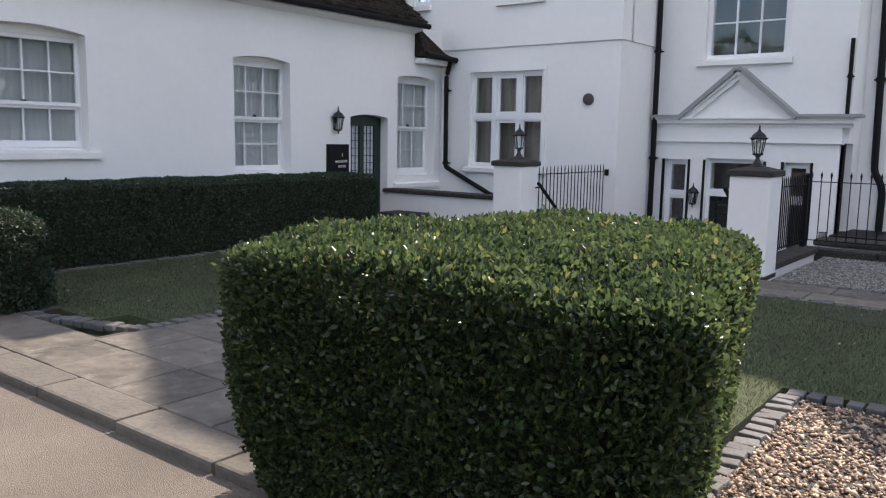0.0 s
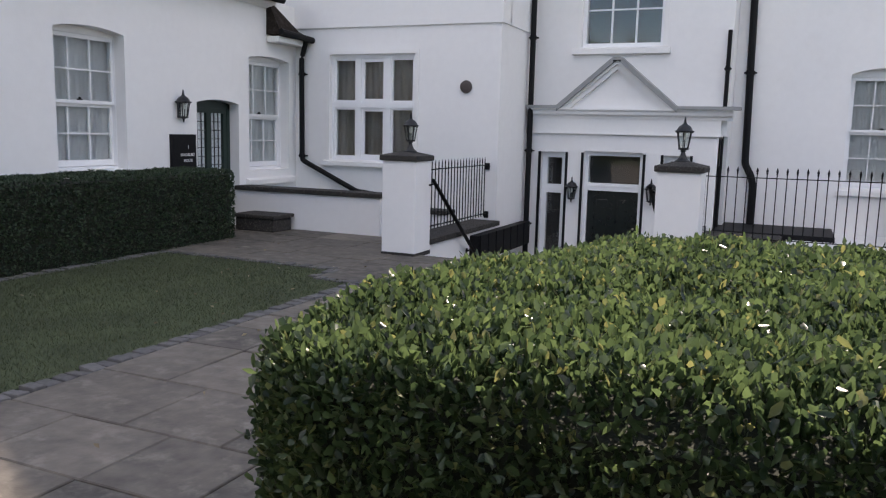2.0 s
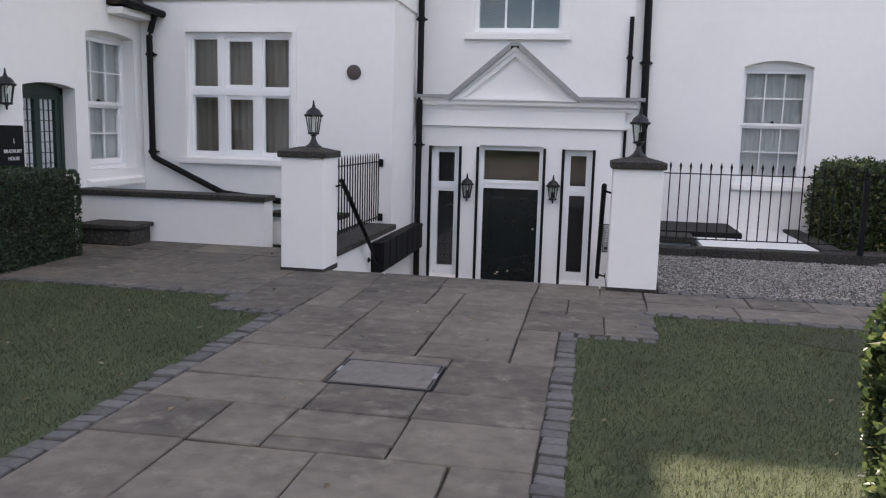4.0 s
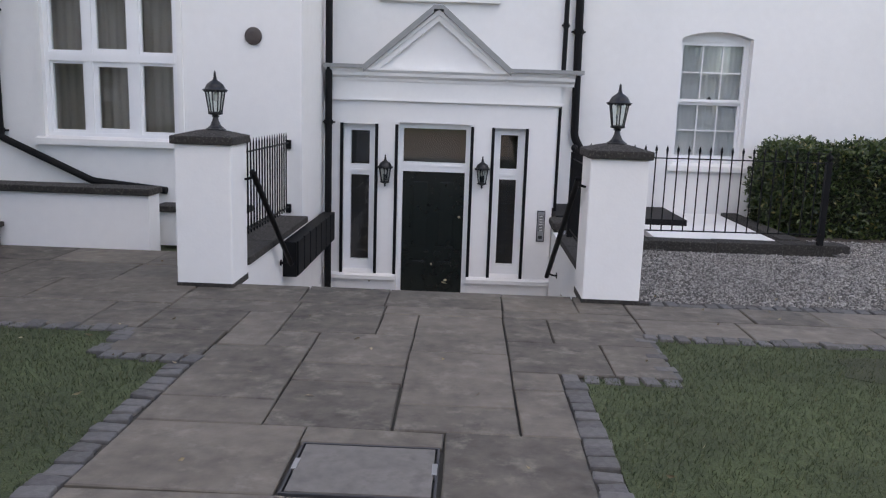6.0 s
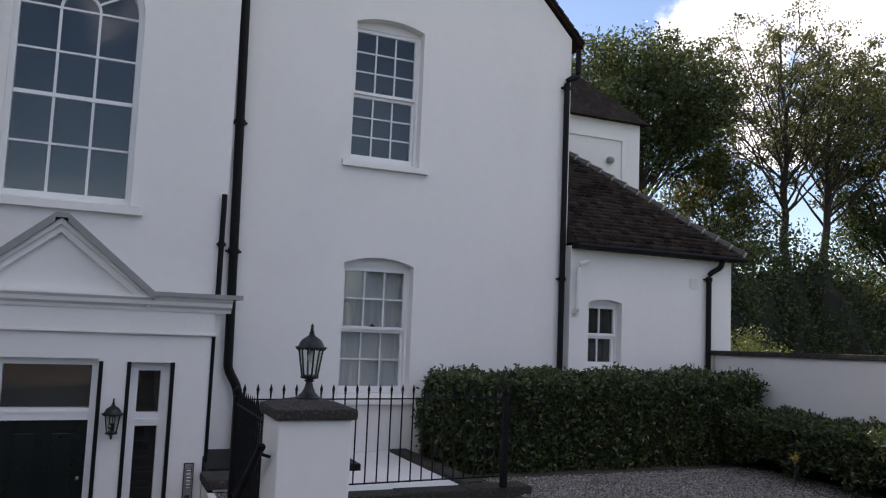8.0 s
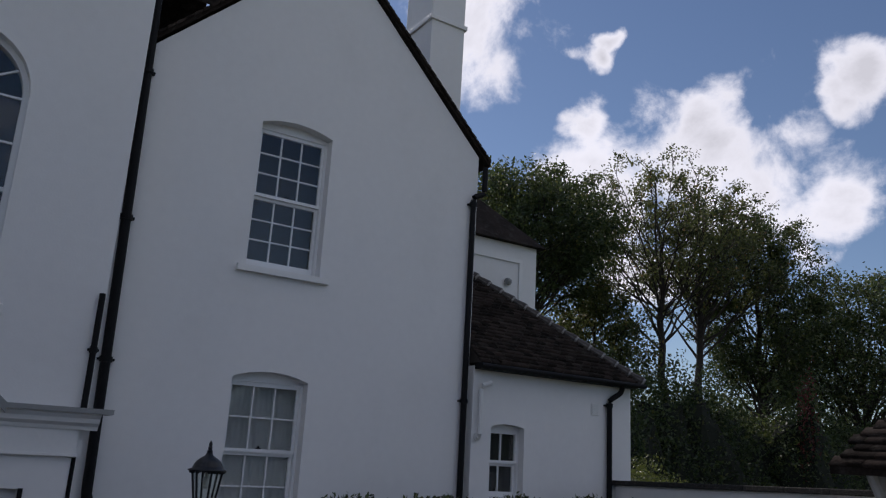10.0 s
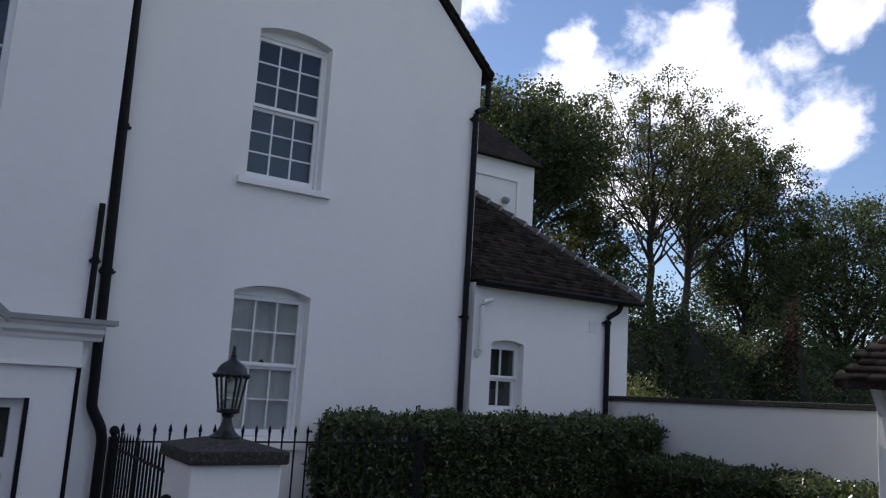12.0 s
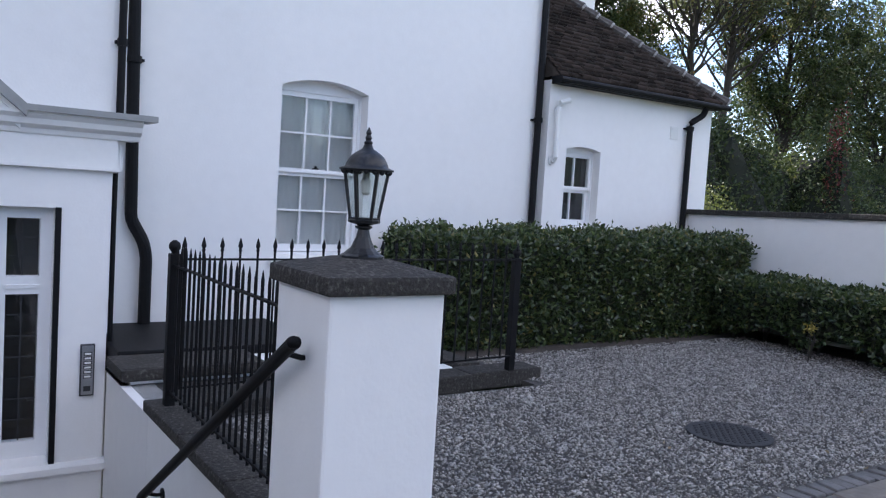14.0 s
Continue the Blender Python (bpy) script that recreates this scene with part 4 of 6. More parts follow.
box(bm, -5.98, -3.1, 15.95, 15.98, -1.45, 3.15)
tagged(finish("wall_hall", bm, ROOMSHADE), "added dark wall standing in for the shade of the hall", "wall", kind="structure")

# black strips beside the openings
strips = root("trim_black_strips", pose(0, 0, 0), "black painted upright strips beside the entrance openings", "trim", kind="structure")
for x in (SIDE_L[0] - 0.02, SIDE_L[1] + 0.02, DOOR_O[0] - 0.025, DOOR_O[1] + 0.025, SIDE_R[0] - 0.02, SIDE_R[1] + 0.02):
    bm = bmesh.new()
    box(bm, x - 0.02, x + 0.02, PY - 0.018, PY + 0.03, -0.79, 1.195, 0.004)
    part("strip", bm, BLACKMETAL, strips)
# mouldings of the entrance front
porch = root("trim_entrance", pose(0, 0, 0), "white moulded cornice, frieze and pediment with grey lead capping", "trim", kind="structure")
bm = bmesh.new()
prism(bm, [(PY + 0.02, -0.86), (PY - 0.06, -0.86), (PY - 0.06, -0.81), (PY - 0.03, -0.785), (PY + 0.02, -0.78)], 0, -6.0, DOOR_O[0] - 0.01)
prism(bm, [(PY + 0.02, -0.86), (PY - 0.06, -0.86), (PY - 0.06, -0.81), (PY - 0.03, -0.785), (PY + 0.02, -0.78)], 0, DOOR_O[1] + 0.01, -3.03)
part("plinth_ledge", bm, MOULD, porch)
bm = bmesh.new()
prism(bm, [(BY + 0.1, 1.50), (PY - 0.035, 1.50), (PY - 0.035, 1.74), (BY + 0.1, 1.74)], 0, -6.01, -3.02)
prism(bm, [(BY + 0.1, 1.47), (PY - 0.05, 1.49), (PY - 0.05, 1.515), (BY + 0.1, 1.52)], 0, -6.01, -3.0)
part("frieze", bm, MOULD, porch)
COR = [(BY + 0.1, 1.735), (PY - 0.05, 1.735), (PY - 0.06, 1.77), (PY - 0.11, 1.80), (PY - 0.12, 1.84), (PY - 0.15, 1.87), (PY - 0.15, 1.895), (BY + 0.1, 1.895)]
bm = bmesh.new()
prism(bm, COR, 0, -6.02, -2.86)
part("cornice", bm, MOULD, porch)
PA, PH, PL, PR = -4.60, 2.66, -5.50, -3.70


def rake_pts(off):
    return [(PL - 0.02, 1.90 + off), (PA, PH + off), (PR + 0.02, 1.90 + off)]


bm = bmesh.new()
for (a, b), (c, d) in (((PL, 1.895), (PA, PH - 0.03)), ((PA, PH - 0.03), (PR, 1.895))):
    for dep, lo, hi in ((PY - 0.09, 0.14, 0.0), (PY - 0.13, 0.06, 0.0)):
        prism(bm, [(a, b - lo), (c, d - lo), (c, d - hi), (a, b - hi)], 1, dep, BY + 0.05)
part("raking_moulding", bm, MOULD, porch)
bm = bmesh.new()
prism(bm, [(PL, 1.74), (PA, PH - 0.12), (PR, 1.74)], 1, PY - 0.02, BY + 0.05)
part("tympanum", bm, STUCCO, porch)
bm = bmesh.new()
chain = [(-6.03, 1.90), (PL - 0.03, 1.90), (PA - 0.06, PH - 0.02), (PA + 0.06, PH - 0.02), (PR + 0.03, 1.90), (-2.76, 1.90)]
for (a, b), (c, d) in zip(chain, chain[1:]):
    drop = 0.012 if b == d else 0.055
    prism(bm, [(a, b - drop), (c, d - drop), (c, d + 0.035), (a, b + 0.035)], 1, PY - 0.185, BY + 0.04)
part("lead_capping", bm, LEADGREY, porch, "grey lead capping along the cornice and pediment")

# ---- lanterns ----


def lantern_head(parent, z0, s=1.0):
    """Six-sided lantern on a cup, with roof and finial; its lowest point at z0."""
    bm = bmesh.new()
    lathe(bm, [(0.018 * s, z0), (0.04 * s, z0 + 0.006 * s), (0.064 * s, z0 + 0.012 * s), (0.066 * s, z0 + 0.022 * s), (0.056 * s, z0 + 0.028 * s)], 12)
    part("cup", bm, LANTERN, parent, smooth=False)
    zb, zt = z0 + 0.026 * s, z0 + 0.222 * s
    rb, rt = 0.056 * s, 0.088 * s
    bm = bmesh.new()
    for k in range(6):
        a = 2 * math.pi * (k + 0.5) / 6
        tube(bm, [(rb * math.cos(a), rb * math.sin(a), zb), (rt * math.cos(a), rt * math.sin(a), zt)], 0.0065 * s, 6)
    lathe(bm, [(rb + 0.006, zb - 0.006), (rb + 0.008, zb + 0.006)], 6, turn=0.5)
    part("cage", bm, LANTERN, parent)
    for k in range(6):
        a0, a1 = 2 * math.pi * (k + 0.5) / 6, 2 * math.pi * (k + 1.5) / 6
        bm = bmesh.new()
        vs = [bm.verts.new((r * math.cos(a), r * math.sin(a), z)) for r, a, z in ((rb - 0.002, a0, zb), (rb - 0.002, a1, zb), (rt - 0.002, a1, zt), (rt - 0.002, a0, zt))]
        bm.faces.new(vs)
        bmesh.ops.solidify(bm, geom=list(bm.faces), thickness=0.002)
        part("pane", bm, DARKGLASS, parent).visible_shadow = False
    bm = bmesh.new()
    lathe(bm, [(0.092 * s, zt - 0.006 * s), (0.113 * s, zt), (0.112 * s, zt + 0.006 * s), (0.090 * s, zt + 0.013 * s), (0.083 * s, zt + 0.032 * s), (0.069 * s, zt + 0.055 * s), (0.046 * s, zt + 0.073 * s), (0.024 * s, zt + 0.086 * s), (0.015 * s, zt + 0.106 * s)], 12, turn=0.5)
    part("roof", bm, LANTERN, parent, smooth=True)
    bm = bmesh.new()
    for k in range(18):
        a = 2 * math.pi * k / 18
        lathe(bm, [(0.004 * s, zt - 0.016 * s), (0.011 * s, zt - 0.009 * s), (0.011 * s, zt - 0.002 * s)], 6, 0.094 * s * math.cos(a), 0.094 * s * math.sin(a))
    part("scalloped_rim", bm, LANTERN, parent)
    bm = bmesh.new()
    lathe(bm, [(0.015 * s, zt + 0.103 * s), (0.019 * s, zt + 0.112 * s), (0.010 * s, zt + 0.120 * s), (0.014 * s, zt + 0.130 * s), (0.008 * s, zt + 0.142 * s), (0.012 * s, zt + 0.150 * s), (0.002 * s, zt + 0.172 * s)], 10)
    part("finial", bm, LANTERN, parent)
    bm = bmesh.new()
    lathe(bm, [(0.010 * s, zt - 0.100 * s), (0.020 * s, zt - 0.088 * s), (0.021 * s, zt - 0.045 * s), (0.014 * s, zt - 0.030 * s), (0.014 * s, zt + 0.002 * s)], 10)
    part("bulb", bm, LAMPBULB, parent, "pale lamp bulb")


def post_lantern(m):
    r = root("pier_lantern", m, "black six-sided lantern on a flared foot upon the gate pier", "lantern", "pier lanterns")
    bm = bmesh.new()
    lathe(bm, [(0.08, 0), (0.08, 0.011), (0.066, 0.018), (0.042, 0.04), (0.026, 0.076), (0.02, 0.103), (0.031, 0.11), (0.031, 0.115), (0.018, 0.119)], 14)
    part("foot", bm, LANTERN, r)
    lantern_head(r, 0.117, 0.88)
    return r


def wall_lantern(m, label, group, s=1.0):
    """Half lantern fixed to a wall; wall face at y = 0, lantern towards -y."""
    r = root("wall_lantern", m, label, "lantern", group)
    off = root("lantern_body", Matrix.Translation((0, -0.085 * s, -0.10 * s)), "", "")
    off.parent = r
    bm = bmesh.new()
    lathe(bm, [(0.003 * s, -0.05 * s), (0.014 * s, -0.03 * s), (0.01 * s, -0.015 * s), (0.02 * s, 0.0)], 10, cy=-0.085 * s)
    bmesh.ops.translate(bm, verts=bm.verts, vec=(0, 0, -0.10 * s))
    part("drop", bm, LANTERN, r)
    lantern_head(off, 0.0, s)
    kids = list(off.children)
    for k in kids:
        k.parent = r
        k.matrix_basis = Matrix.Translation((0, -0.085 * s, -0.10 * s))
    bpy.data.objects.remove(off)
    bm = bmesh.new()
    box(bm, -0.03 * s, 0.03 * s, -0.015 * s, 0.0, -0.09 * s, 0.14 * s, 0.004)
    box(bm, -0.012 * s, 0.012 * s, -0.09 * s, -0.01 * s, 0.11 * s, 0.128 * s)
    part("back_plate", bm, LANTERN, r)
    return r


wl1 = wall_lantern(pose(-5.24, PY, 0.53), "black wall lantern beside the front door", "door lanterns", 0.95)
copy_thing(wl1, pose(-3.98, PY, 0.55))
wall_lantern(Matrix.Translation((LX, 11.22, 1.66)) @ Matrix.Rotation(radians(90), 4, "Z"), "black half lantern on the white house wall", "", 1.0)

# intercom
ic = root("intercom_panel", pose(-3.185, PY, -0.27), "brushed steel door entry panel with call buttons", "intercom")
bm = bmesh.new()
box(bm, -0.052, 0.052, -0.022, 0.0, 0, 0.41, 0.004)
part("back_box", bm, LEADCAME, ic, "dark metal back box")
bm = bmesh.new()
box(bm, -0.043, 0.043, -0.027, -0.02, 0.012, 0.398, 0.002)
part("face_plate", bm, STEEL, ic)
for k in range(6):
    bm = bmesh.new()
    box(bm, -0.03, 0.03, -0.0285, -0.026, 0.322 - k * 0.036, 0.349 - k * 0.036, 0.001)
    part("button_surround", bm, LEADCAME, ic, "dark button surround")
for k in range(6):
    bm = bmesh.new()
    box(bm, -0.024, 0.024, -0.032, -0.028, 0.328 - k * 0.036, 0.343 - k * 0.036, 0.001)
    part("call_button", bm, SIGNWHITE, ic)
bm = bmesh.new()
box(bm, -0.025, 0.025, -0.029, -0.026, 0.04, 0.08)
part("speaker_grille", bm, LEADCAME, ic)

# ---- gate piers, stair walls, stairs ----


def pier(m, label):
    r = root("gate_pier", m, label, "pier", "gate piers")
    bm = bmesh.new()
    box(bm, -0.222, 0.222, -0.215, 0.215, -0.45, 1.12, 0.012)
    part("shaft", bm, STUCCO, r)
    # thin dark band stands in for the shade where pier meets ground
    bm = bmesh.new()
    box(bm, -0.226, 0.226, -0.219, 0.219, -0.02, 0.03)
    part("base_line", bm, CAPSTONE, r, "dark band painting the contact shade at the foot")
    bm = bmesh.new()
    box(bm, -0.248, 0.248, -0.248, 0.248, 1.12, 1.185, 0.014)
    h = 0.243
    vs = [bm.verts.new(p) for p in ((-h, -h, 1.183), (h, -h, 1.183), (h, h, 1.183), (-h, h, 1.183), (-0.08, -0.08, 1.225), (0.08, -0.08, 1.225), (0.08, 0.08, 1.225), (-0.08, 0.08, 1.225))]
    for f in ((0, 1, 5, 4), (1, 2, 6, 5), (2, 3, 7, 6), (3, 0, 4, 7), (4, 5, 6, 7), (3, 2, 1, 0)):
        bm.faces.new([vs[i] for i in f])
    part("coping_stone", bm, CAPSTONE, r, "weathered dark stone cap with lichen")
    return r


PRX, PRY, PLX, PLY = -3.022, 11.23, -6.215, 11.26
p1 = pier(pose(PRX, PRY, 0), "white rendered square gate pier with a dark stone cap")
copy_thing(p1, pose(PLX, PLY, 0))
l1 = post_lantern(pose(PRX, PRY, 1.222))
copy_thing(l1, pose(PLX + 0.04, PLY, 1.222))


def parapet(name, x0, x1, y0, y1, top, label, cap=0.04):
    r = root(name, pose((x0 + x1) / 2, (y0 + y1) / 2, -1.45), label, "parapet wall")
    dx, dy = (x1 - x0) / 2, (y1 - y0) / 2
    bm = bmesh.new()
    box(bm, -dx, dx, -dy, dy, 0, 1.45 + top - 0.07)
    part("wall", bm, STUCCO, r)
    bm = bmesh.new()
    n = max(1, round(2 * dy / 0.75))
    for i in range(n):
        box(bm, -dx - cap, dx + cap, -dy + 2 * dy * i / n + 0.003, -dy + 2 * dy * (i + 1) / n - 0.003, 1.45 + top - 0.07, 1.45 + top, 0.012)
    part("coping", bm, CAPSTONE, r, "dark weathered stone coping")
    return r


parapet("stair_wall", -3.11, -2.88, 11.44, 13.72, 0.10, "white rendered stair wall with a dark stone coping")
parapet("stair_wall", -6.40, -6.02, 11.48, 13.97, 0.16, "white rendered stair wall with a dark stone coping and railing")
lg = root("ledge_block", pose(-2.6, 14.6, -1.45), "white rendered block with a dark rounded stone ledge beside the entrance", "ledge")
bm = bmesh.new()
box(bm, -0.44, 0.5, -0.06, 0.745, 0, 1.47)
box(bm, -0.51, -0.28, -0.874, -0.07, 0, 1.44)
part("wall", bm, STUCCO, lg)
bm = bmesh.new()
box(bm, -0.52, 0.55, -0.13, 0.40, 1.47, 1.565, 0.035)
part("ledge_stone", bm, CAPSTONE, lg, "dark mossy rounded ledge stone")

steps = root("stairs_entrance", pose(0, 0, 0), "worn stone steps going down to the front door", "stairs", kind="structure")
for i in range(8):
    bm = bmesh.new()
    y = 11.22 + 0.285 * i
    z = -0.18 * (i + 1)
    box(bm, -6.0, -3.112, y - 0.02, y + 0.32, z - 0.12, z, 0.01)
    part("step", bm, FLAG, steps)
bm = bmesh.new()
box(bm, -6.0, -3.05, 13.5, 15.94, -1.6, -1.45)
part("landing", bm, FLAG, steps)
bm = bmesh.new()
box(bm, -6.0, -3.12, 11.12, 11.19, -1.6, -0.08)
part("riser_wall", bm, MORTAR, steps)


def handrail(x, y0, z0, y1, z1, side, label):
    r = root("handrail", pose(x, y0, z0), label, "handrail", "stair handrails")
    bm = bmesh.new()
    tube(bm, [(0, 0, 0), (0, 0.01, 0), (0, y1 - y0, z1 - z0)], 0.024, 12)
    part("rail", bm, BLACKMETAL, r, smooth=True)
    for s in (0.04, 0.96):
        bm = bmesh.new()
        p = Vector((0, (y1 - y0) * s, (z1 - z0) * s))
        tube(bm, [p, p + Vector((side * 0.06, 0, -0.02)), p + Vector((side * 0.09, 0, -0.02))], 0.01, 8)
        tube(bm, [p + Vector((side * 0.085, 0, -0.02)), p + Vector((side * 0.095, 0, -0.02))], 0.032, 12)
        part("bracket", bm, BLACKMETAL, r)
    return r


handrail(-3.315, 11.11, 0.955, 13.0, -0.23, 1, "black round iron handrail sloping down from the gate pier")
handrail(-5.915, 11.36, 0.89, 12.78, -0.16, -1, "black round iron handrail sloping down beside the stair wall")

# black boarded trough on the stair wall
tb = root("boarded_trough", pose(-6.02, 12.86, -0.31), "black painted boarded trough fixed to the stair wall", "trough")
bm = bmesh.new()
box(bm, 0.0, 0.14, 0, 2.25, 0, 0.36)
part("body", bm, BLACKMETAL, tb)
for k in range(7):
    bm = bmesh.new()
    box(bm, 0.138, 0.16, 0.02 + k * 0.32, 0.31 + k * 0.32, 0.01, 0.37, 0.006)
    part("board", bm, BLACKMETAL, tb)

# ---- railings ----
FIN = bmesh.new()
lathe(FIN, [(0.007, 0), (0.013, 0.012), (0.008, 0.022), (0.016, 0.036), (0.015, 0.046), (0.004, 0.085), (0.001, 0.092)], 6)


def railing(m, length, base, top, spacing, finial, label, rails, tip=0.09, grp=""):
    r = root("iron_railing", m, label, "railing", grp)
    n = int(length / spacing)
    bar_me = fin_me = None
    for i in range(n + 1):
        x = spacing * 0.5 + i * spacing
        if x > length:
            break
        if bar_me is None:
            bm = bmesh.new()
            if finial:
                tube(bm, [(0, 0, base), (0, 0, top)], 0.0075, 6)
            else:
                tube(bm, [(0, 0, base), (0, 0, top + tip * 0.5), (0, 0, top + tip)], [0.0085, 0.0085, 0.002], 6)
            b = part("bar", bm, BLACKMETAL, r)
            bar_me = b.data
        else:
            b = new("bar", bar_me)
            b.parent = r
        b.location = (x, 0, 0)
        if finial:
            if fin_me is None:
                f = part("spear_finial", FIN.copy(), BLACKMETAL, r)
                fin_me = f.data
            else:
                f = new("spear_finial", fin_me)
                f.parent = r
            f.location = (x, 0, top)
    for z in rails:
        bm = bmesh.new()
        box(bm, 0, length, -0.011, 0.011, z - 0.006, z + 0.006)
        part("rail", bm, BLACKMETAL, r)
    return r


def fence_post(m):
    r = root("railing_post", m, "square black iron railing post with a ball top", "post", "railing posts")
    bm = bmesh.new()
    box(bm, -0.03, 0.03, -0.03, 0.03, 0, 0.92, 0.004)
    part("shaft", bm, BLACKMETAL, r)
    bm = bmesh.new()
    lathe(bm, [(0.018, 0.915), (0.02, 0.93), (0.034, 0.95), (0.036, 0.965), (0.03, 0.985), (0.01, 1.0)], 12)
    part("ball", bm, BLACKMETAL, r, smooth=True)
    return r


fp = fence_post(pose(-3.04, 13.55, 0.10))
copy_thing(fp, pose(-0.26, 13.74, 0.078))
railing(pose(-3.04, 13.55, 0.0, 0, 0, math.degrees(math.atan2(0.17, 2.78))), 2.78, 0.19, 1.03, 0.118, True, "black iron railing with spear finials on a stone kerb", (0.20, 0.985))
railing(pose(-3.04, 13.52, 0.0, 0, 0, -90), 2.05, 0.16, 0.99, 0.085, False, "black iron railing with plain pointed bars on the stair wall", (0.19, 0.95))
railing(pose(-6.21, 11.5, 0.0, 0, 0, 90), 2.46, 0.22, 1.02, 0.105, False, "black iron railing with plain pointed bars fixed to the house wall", (0.26, 0.99))
wb = root("railing_wall_bracket", pose(-6.21, 13.985, 0.26), "black iron wall bracket of the railing", "bracket")
for z in (0.0, 0.73):
    bm = bmesh.new()
    box(bm, -0.03, 0.03, -0.03, 0.012, z - 0.07, z + 0.03, 0.004)
    part("plate", bm, BLACKMETAL, wb)

# kerb under the railing and slab by the wall
kb = root("railing_kerb", pose(-1.6, 13.66, 0), "dark weathered stone kerb under the railing", "kerb")
for i in range(4):
    bm = bmesh.new()
    x = -1.28 + i * 0.74
    box(bm, x + 0.004, x + 0.736, -0.07 + 0.045 * i, 0.2 + 0.045 * i, -0.06, 0.08, 0.015)
    part("kerb_stone", bm, CAPSTONE, kb)
# slab added in place of the sunken white lightwell wall
wp = root("well_paving", pose(-1.5, 15, 0), "flat white slab standing in for the inner wall of the lightwell", "paving")
bm = bmesh.new()
box(bm, -0.5, 0.90, -1.25, 1.29, -0.06, 0.055)
part("slab", bm, STUCCO, wp)
for i in range(3):
    bm = bmesh.new()
    box(bm, 1.01, 1.24, 0.345 + i * 0.735, 1.075 + i * 0.735, -0.06, 0.095, 0.015)
    part("kerb_stone", bm, CAPSTONE, kb)
ds = root("plinth_slab", pose(-2.2, 15.95, 0), "long black painted stone plinth at the foot of the gable wall", "plinth")
bm = bmesh.new()
box(bm, -0.83, 0.83, -0.93, 0.34, 0.022, 0.13, 0.015)
part("slab", bm, BLACKMETAL, ds)

# low garden wall, stone block
lw = root("low_wall", pose(-8.42, 12.54, 0), "low white rendered garden wall with a dark coping", "garden wall")
bm = bmesh.new()
box(bm, -1.24, 1.22, -0.13, 0.13, -0.05, 0.53)
part("wall", bm, STUCCO, lw)
bm = bmesh.new()
for i in range(4):
    box(bm, -1.25 + i * 0.625, -0.632 + i * 0.625, -0.17, 0.17, 0.53, 0.595, 0.012)
part("coping", bm, CAPSTONE, lw, "dark weathered coping")
lw2 = root("low_wall", pose(-6.9, 13.1, 0), "low white rendered wall behind the gate pier", "garden wall")
bm = bmesh.new()
box(bm, -0.45, 0.45, -0.13, 0.13, -0.05, 0.30)
part("wall", bm, STUCCO, lw2)
bm = bmesh.new()
box(bm, -0.48, 0.48, -0.17, 0.17, 0.30, 0.36, 0.012)
part("coping", bm, CAPSTONE, lw2)
sb = root("stone_trough", pose(-8.95, 12.12, 0), "low dark stone trough beside the garden wall", "trough")
bm = bmesh.new()
box(bm, -0.33, 0.33, -0.22, 0.22, 0.0, 0.19, 0.02)
part("body", bm, CAPSTONE, sb)
bm = bmesh.new()
box(bm, -0.36, 0.36, -0.25, 0.25, 0.19, 0.24, 0.012)
part("lid", bm, CAPSTONE, sb)

# ---- house door and sign ----
hd = root("door_2", Matrix.Translation((LX, 11.58, 0)) @ Matrix.Rotation(radians(90), 4, "Z"), "dark green house door with two leaded glass panels in a deep white reveal", "door", kind="structure")
bm = bmesh.new()
box(bm, 0.0, 0.06, 0.17, 0.25, 0, 1.8)
box(bm, 0.86, 0.92, 0.17, 0.25, 0, 1.8)
strip(bm, arch_pts(0, 0.92, 1.8, 0.07), [(u, 1.73) for u, v in arch_pts(0, 0.92, 1.8, 0.07)], 0.17, 0.25)
part("door_frame", bm, DOORGREEN, hd)
bm = bmesh.new()
for x0, x1, z0, z1 in ((0.06, 0.14, 0.02, 1.73), (0.41, 0.51, 0.02, 1.73), (0.78, 0.86, 0.02, 1.73), (0.14, 0.41, 0.02, 0.78), (0.51, 0.78, 0.02, 0.78), (0.14, 0.41, 1.66, 1.73), (0.51, 0.78, 1.66, 1.73)):
    box(bm, x0, x1, 0.18, 0.225, z0, z1)
lf = part("door_leaf", bm, DOORGREEN, hd)
for x0, x1 in ((0.14, 0.41), (0.51, 0.78)):
    bm = bmesh.new()
    box(bm, x0, x1, 0.200, 0.204, 0.78, 1.66)
    p = part("leaded_pane", bm, GLASS, lf)
    p.visible_shadow = False
    bm = bmesh.new()
    for i in range(1, 3):
        x = x0 + (x1 - x0) * i / 3
        box(bm, x - 0.005, x + 0.005, 0.195, 0.209, 0.78, 1.66)
    for j in range(1, 7):
        z = 0.78 + 0.88 * j / 7
        box(bm, x0, x1, 0.196, 0.208, z - 0.005, z + 0.005)
    part("lead_cames", bm, LEADCAME, lf)
    bm = bmesh.new()
    box(bm, x0 - 0.01, x1 + 0.01, 0.2265, 0.2295, 0.75, 1.7)
    part("net_curtain", bm, CURTAIN, hd, "white net behind the leaded glass")
sg = root("house_sign", Matrix.Translation((LX, 11.03, 0.89)) @ Matrix.Rotation(radians(90), 4, "Z"), "black sign board with white lettering on the house wall", "sign")
bm = bmesh.new()
box(bm, 0, 0.47, -0.05, 0.0, 0, 0.46, 0.006)
part("board", bm, BLACKMETAL, sg)


def lettering(body, size, x, z, parent):
    cu = bpy.data.curves.new("lettering", "FONT")
    cu.body, cu.size, cu.extrude, cu.align_x = body, size, 0.002, "CENTER"
    cu.materials.append(SIGNWHITE)
    ob = new("lettering", cu)
    ob.parent = parent
    ob.matrix_basis = pose(x, -0.054, z, 90, 0, 0)
    return ob


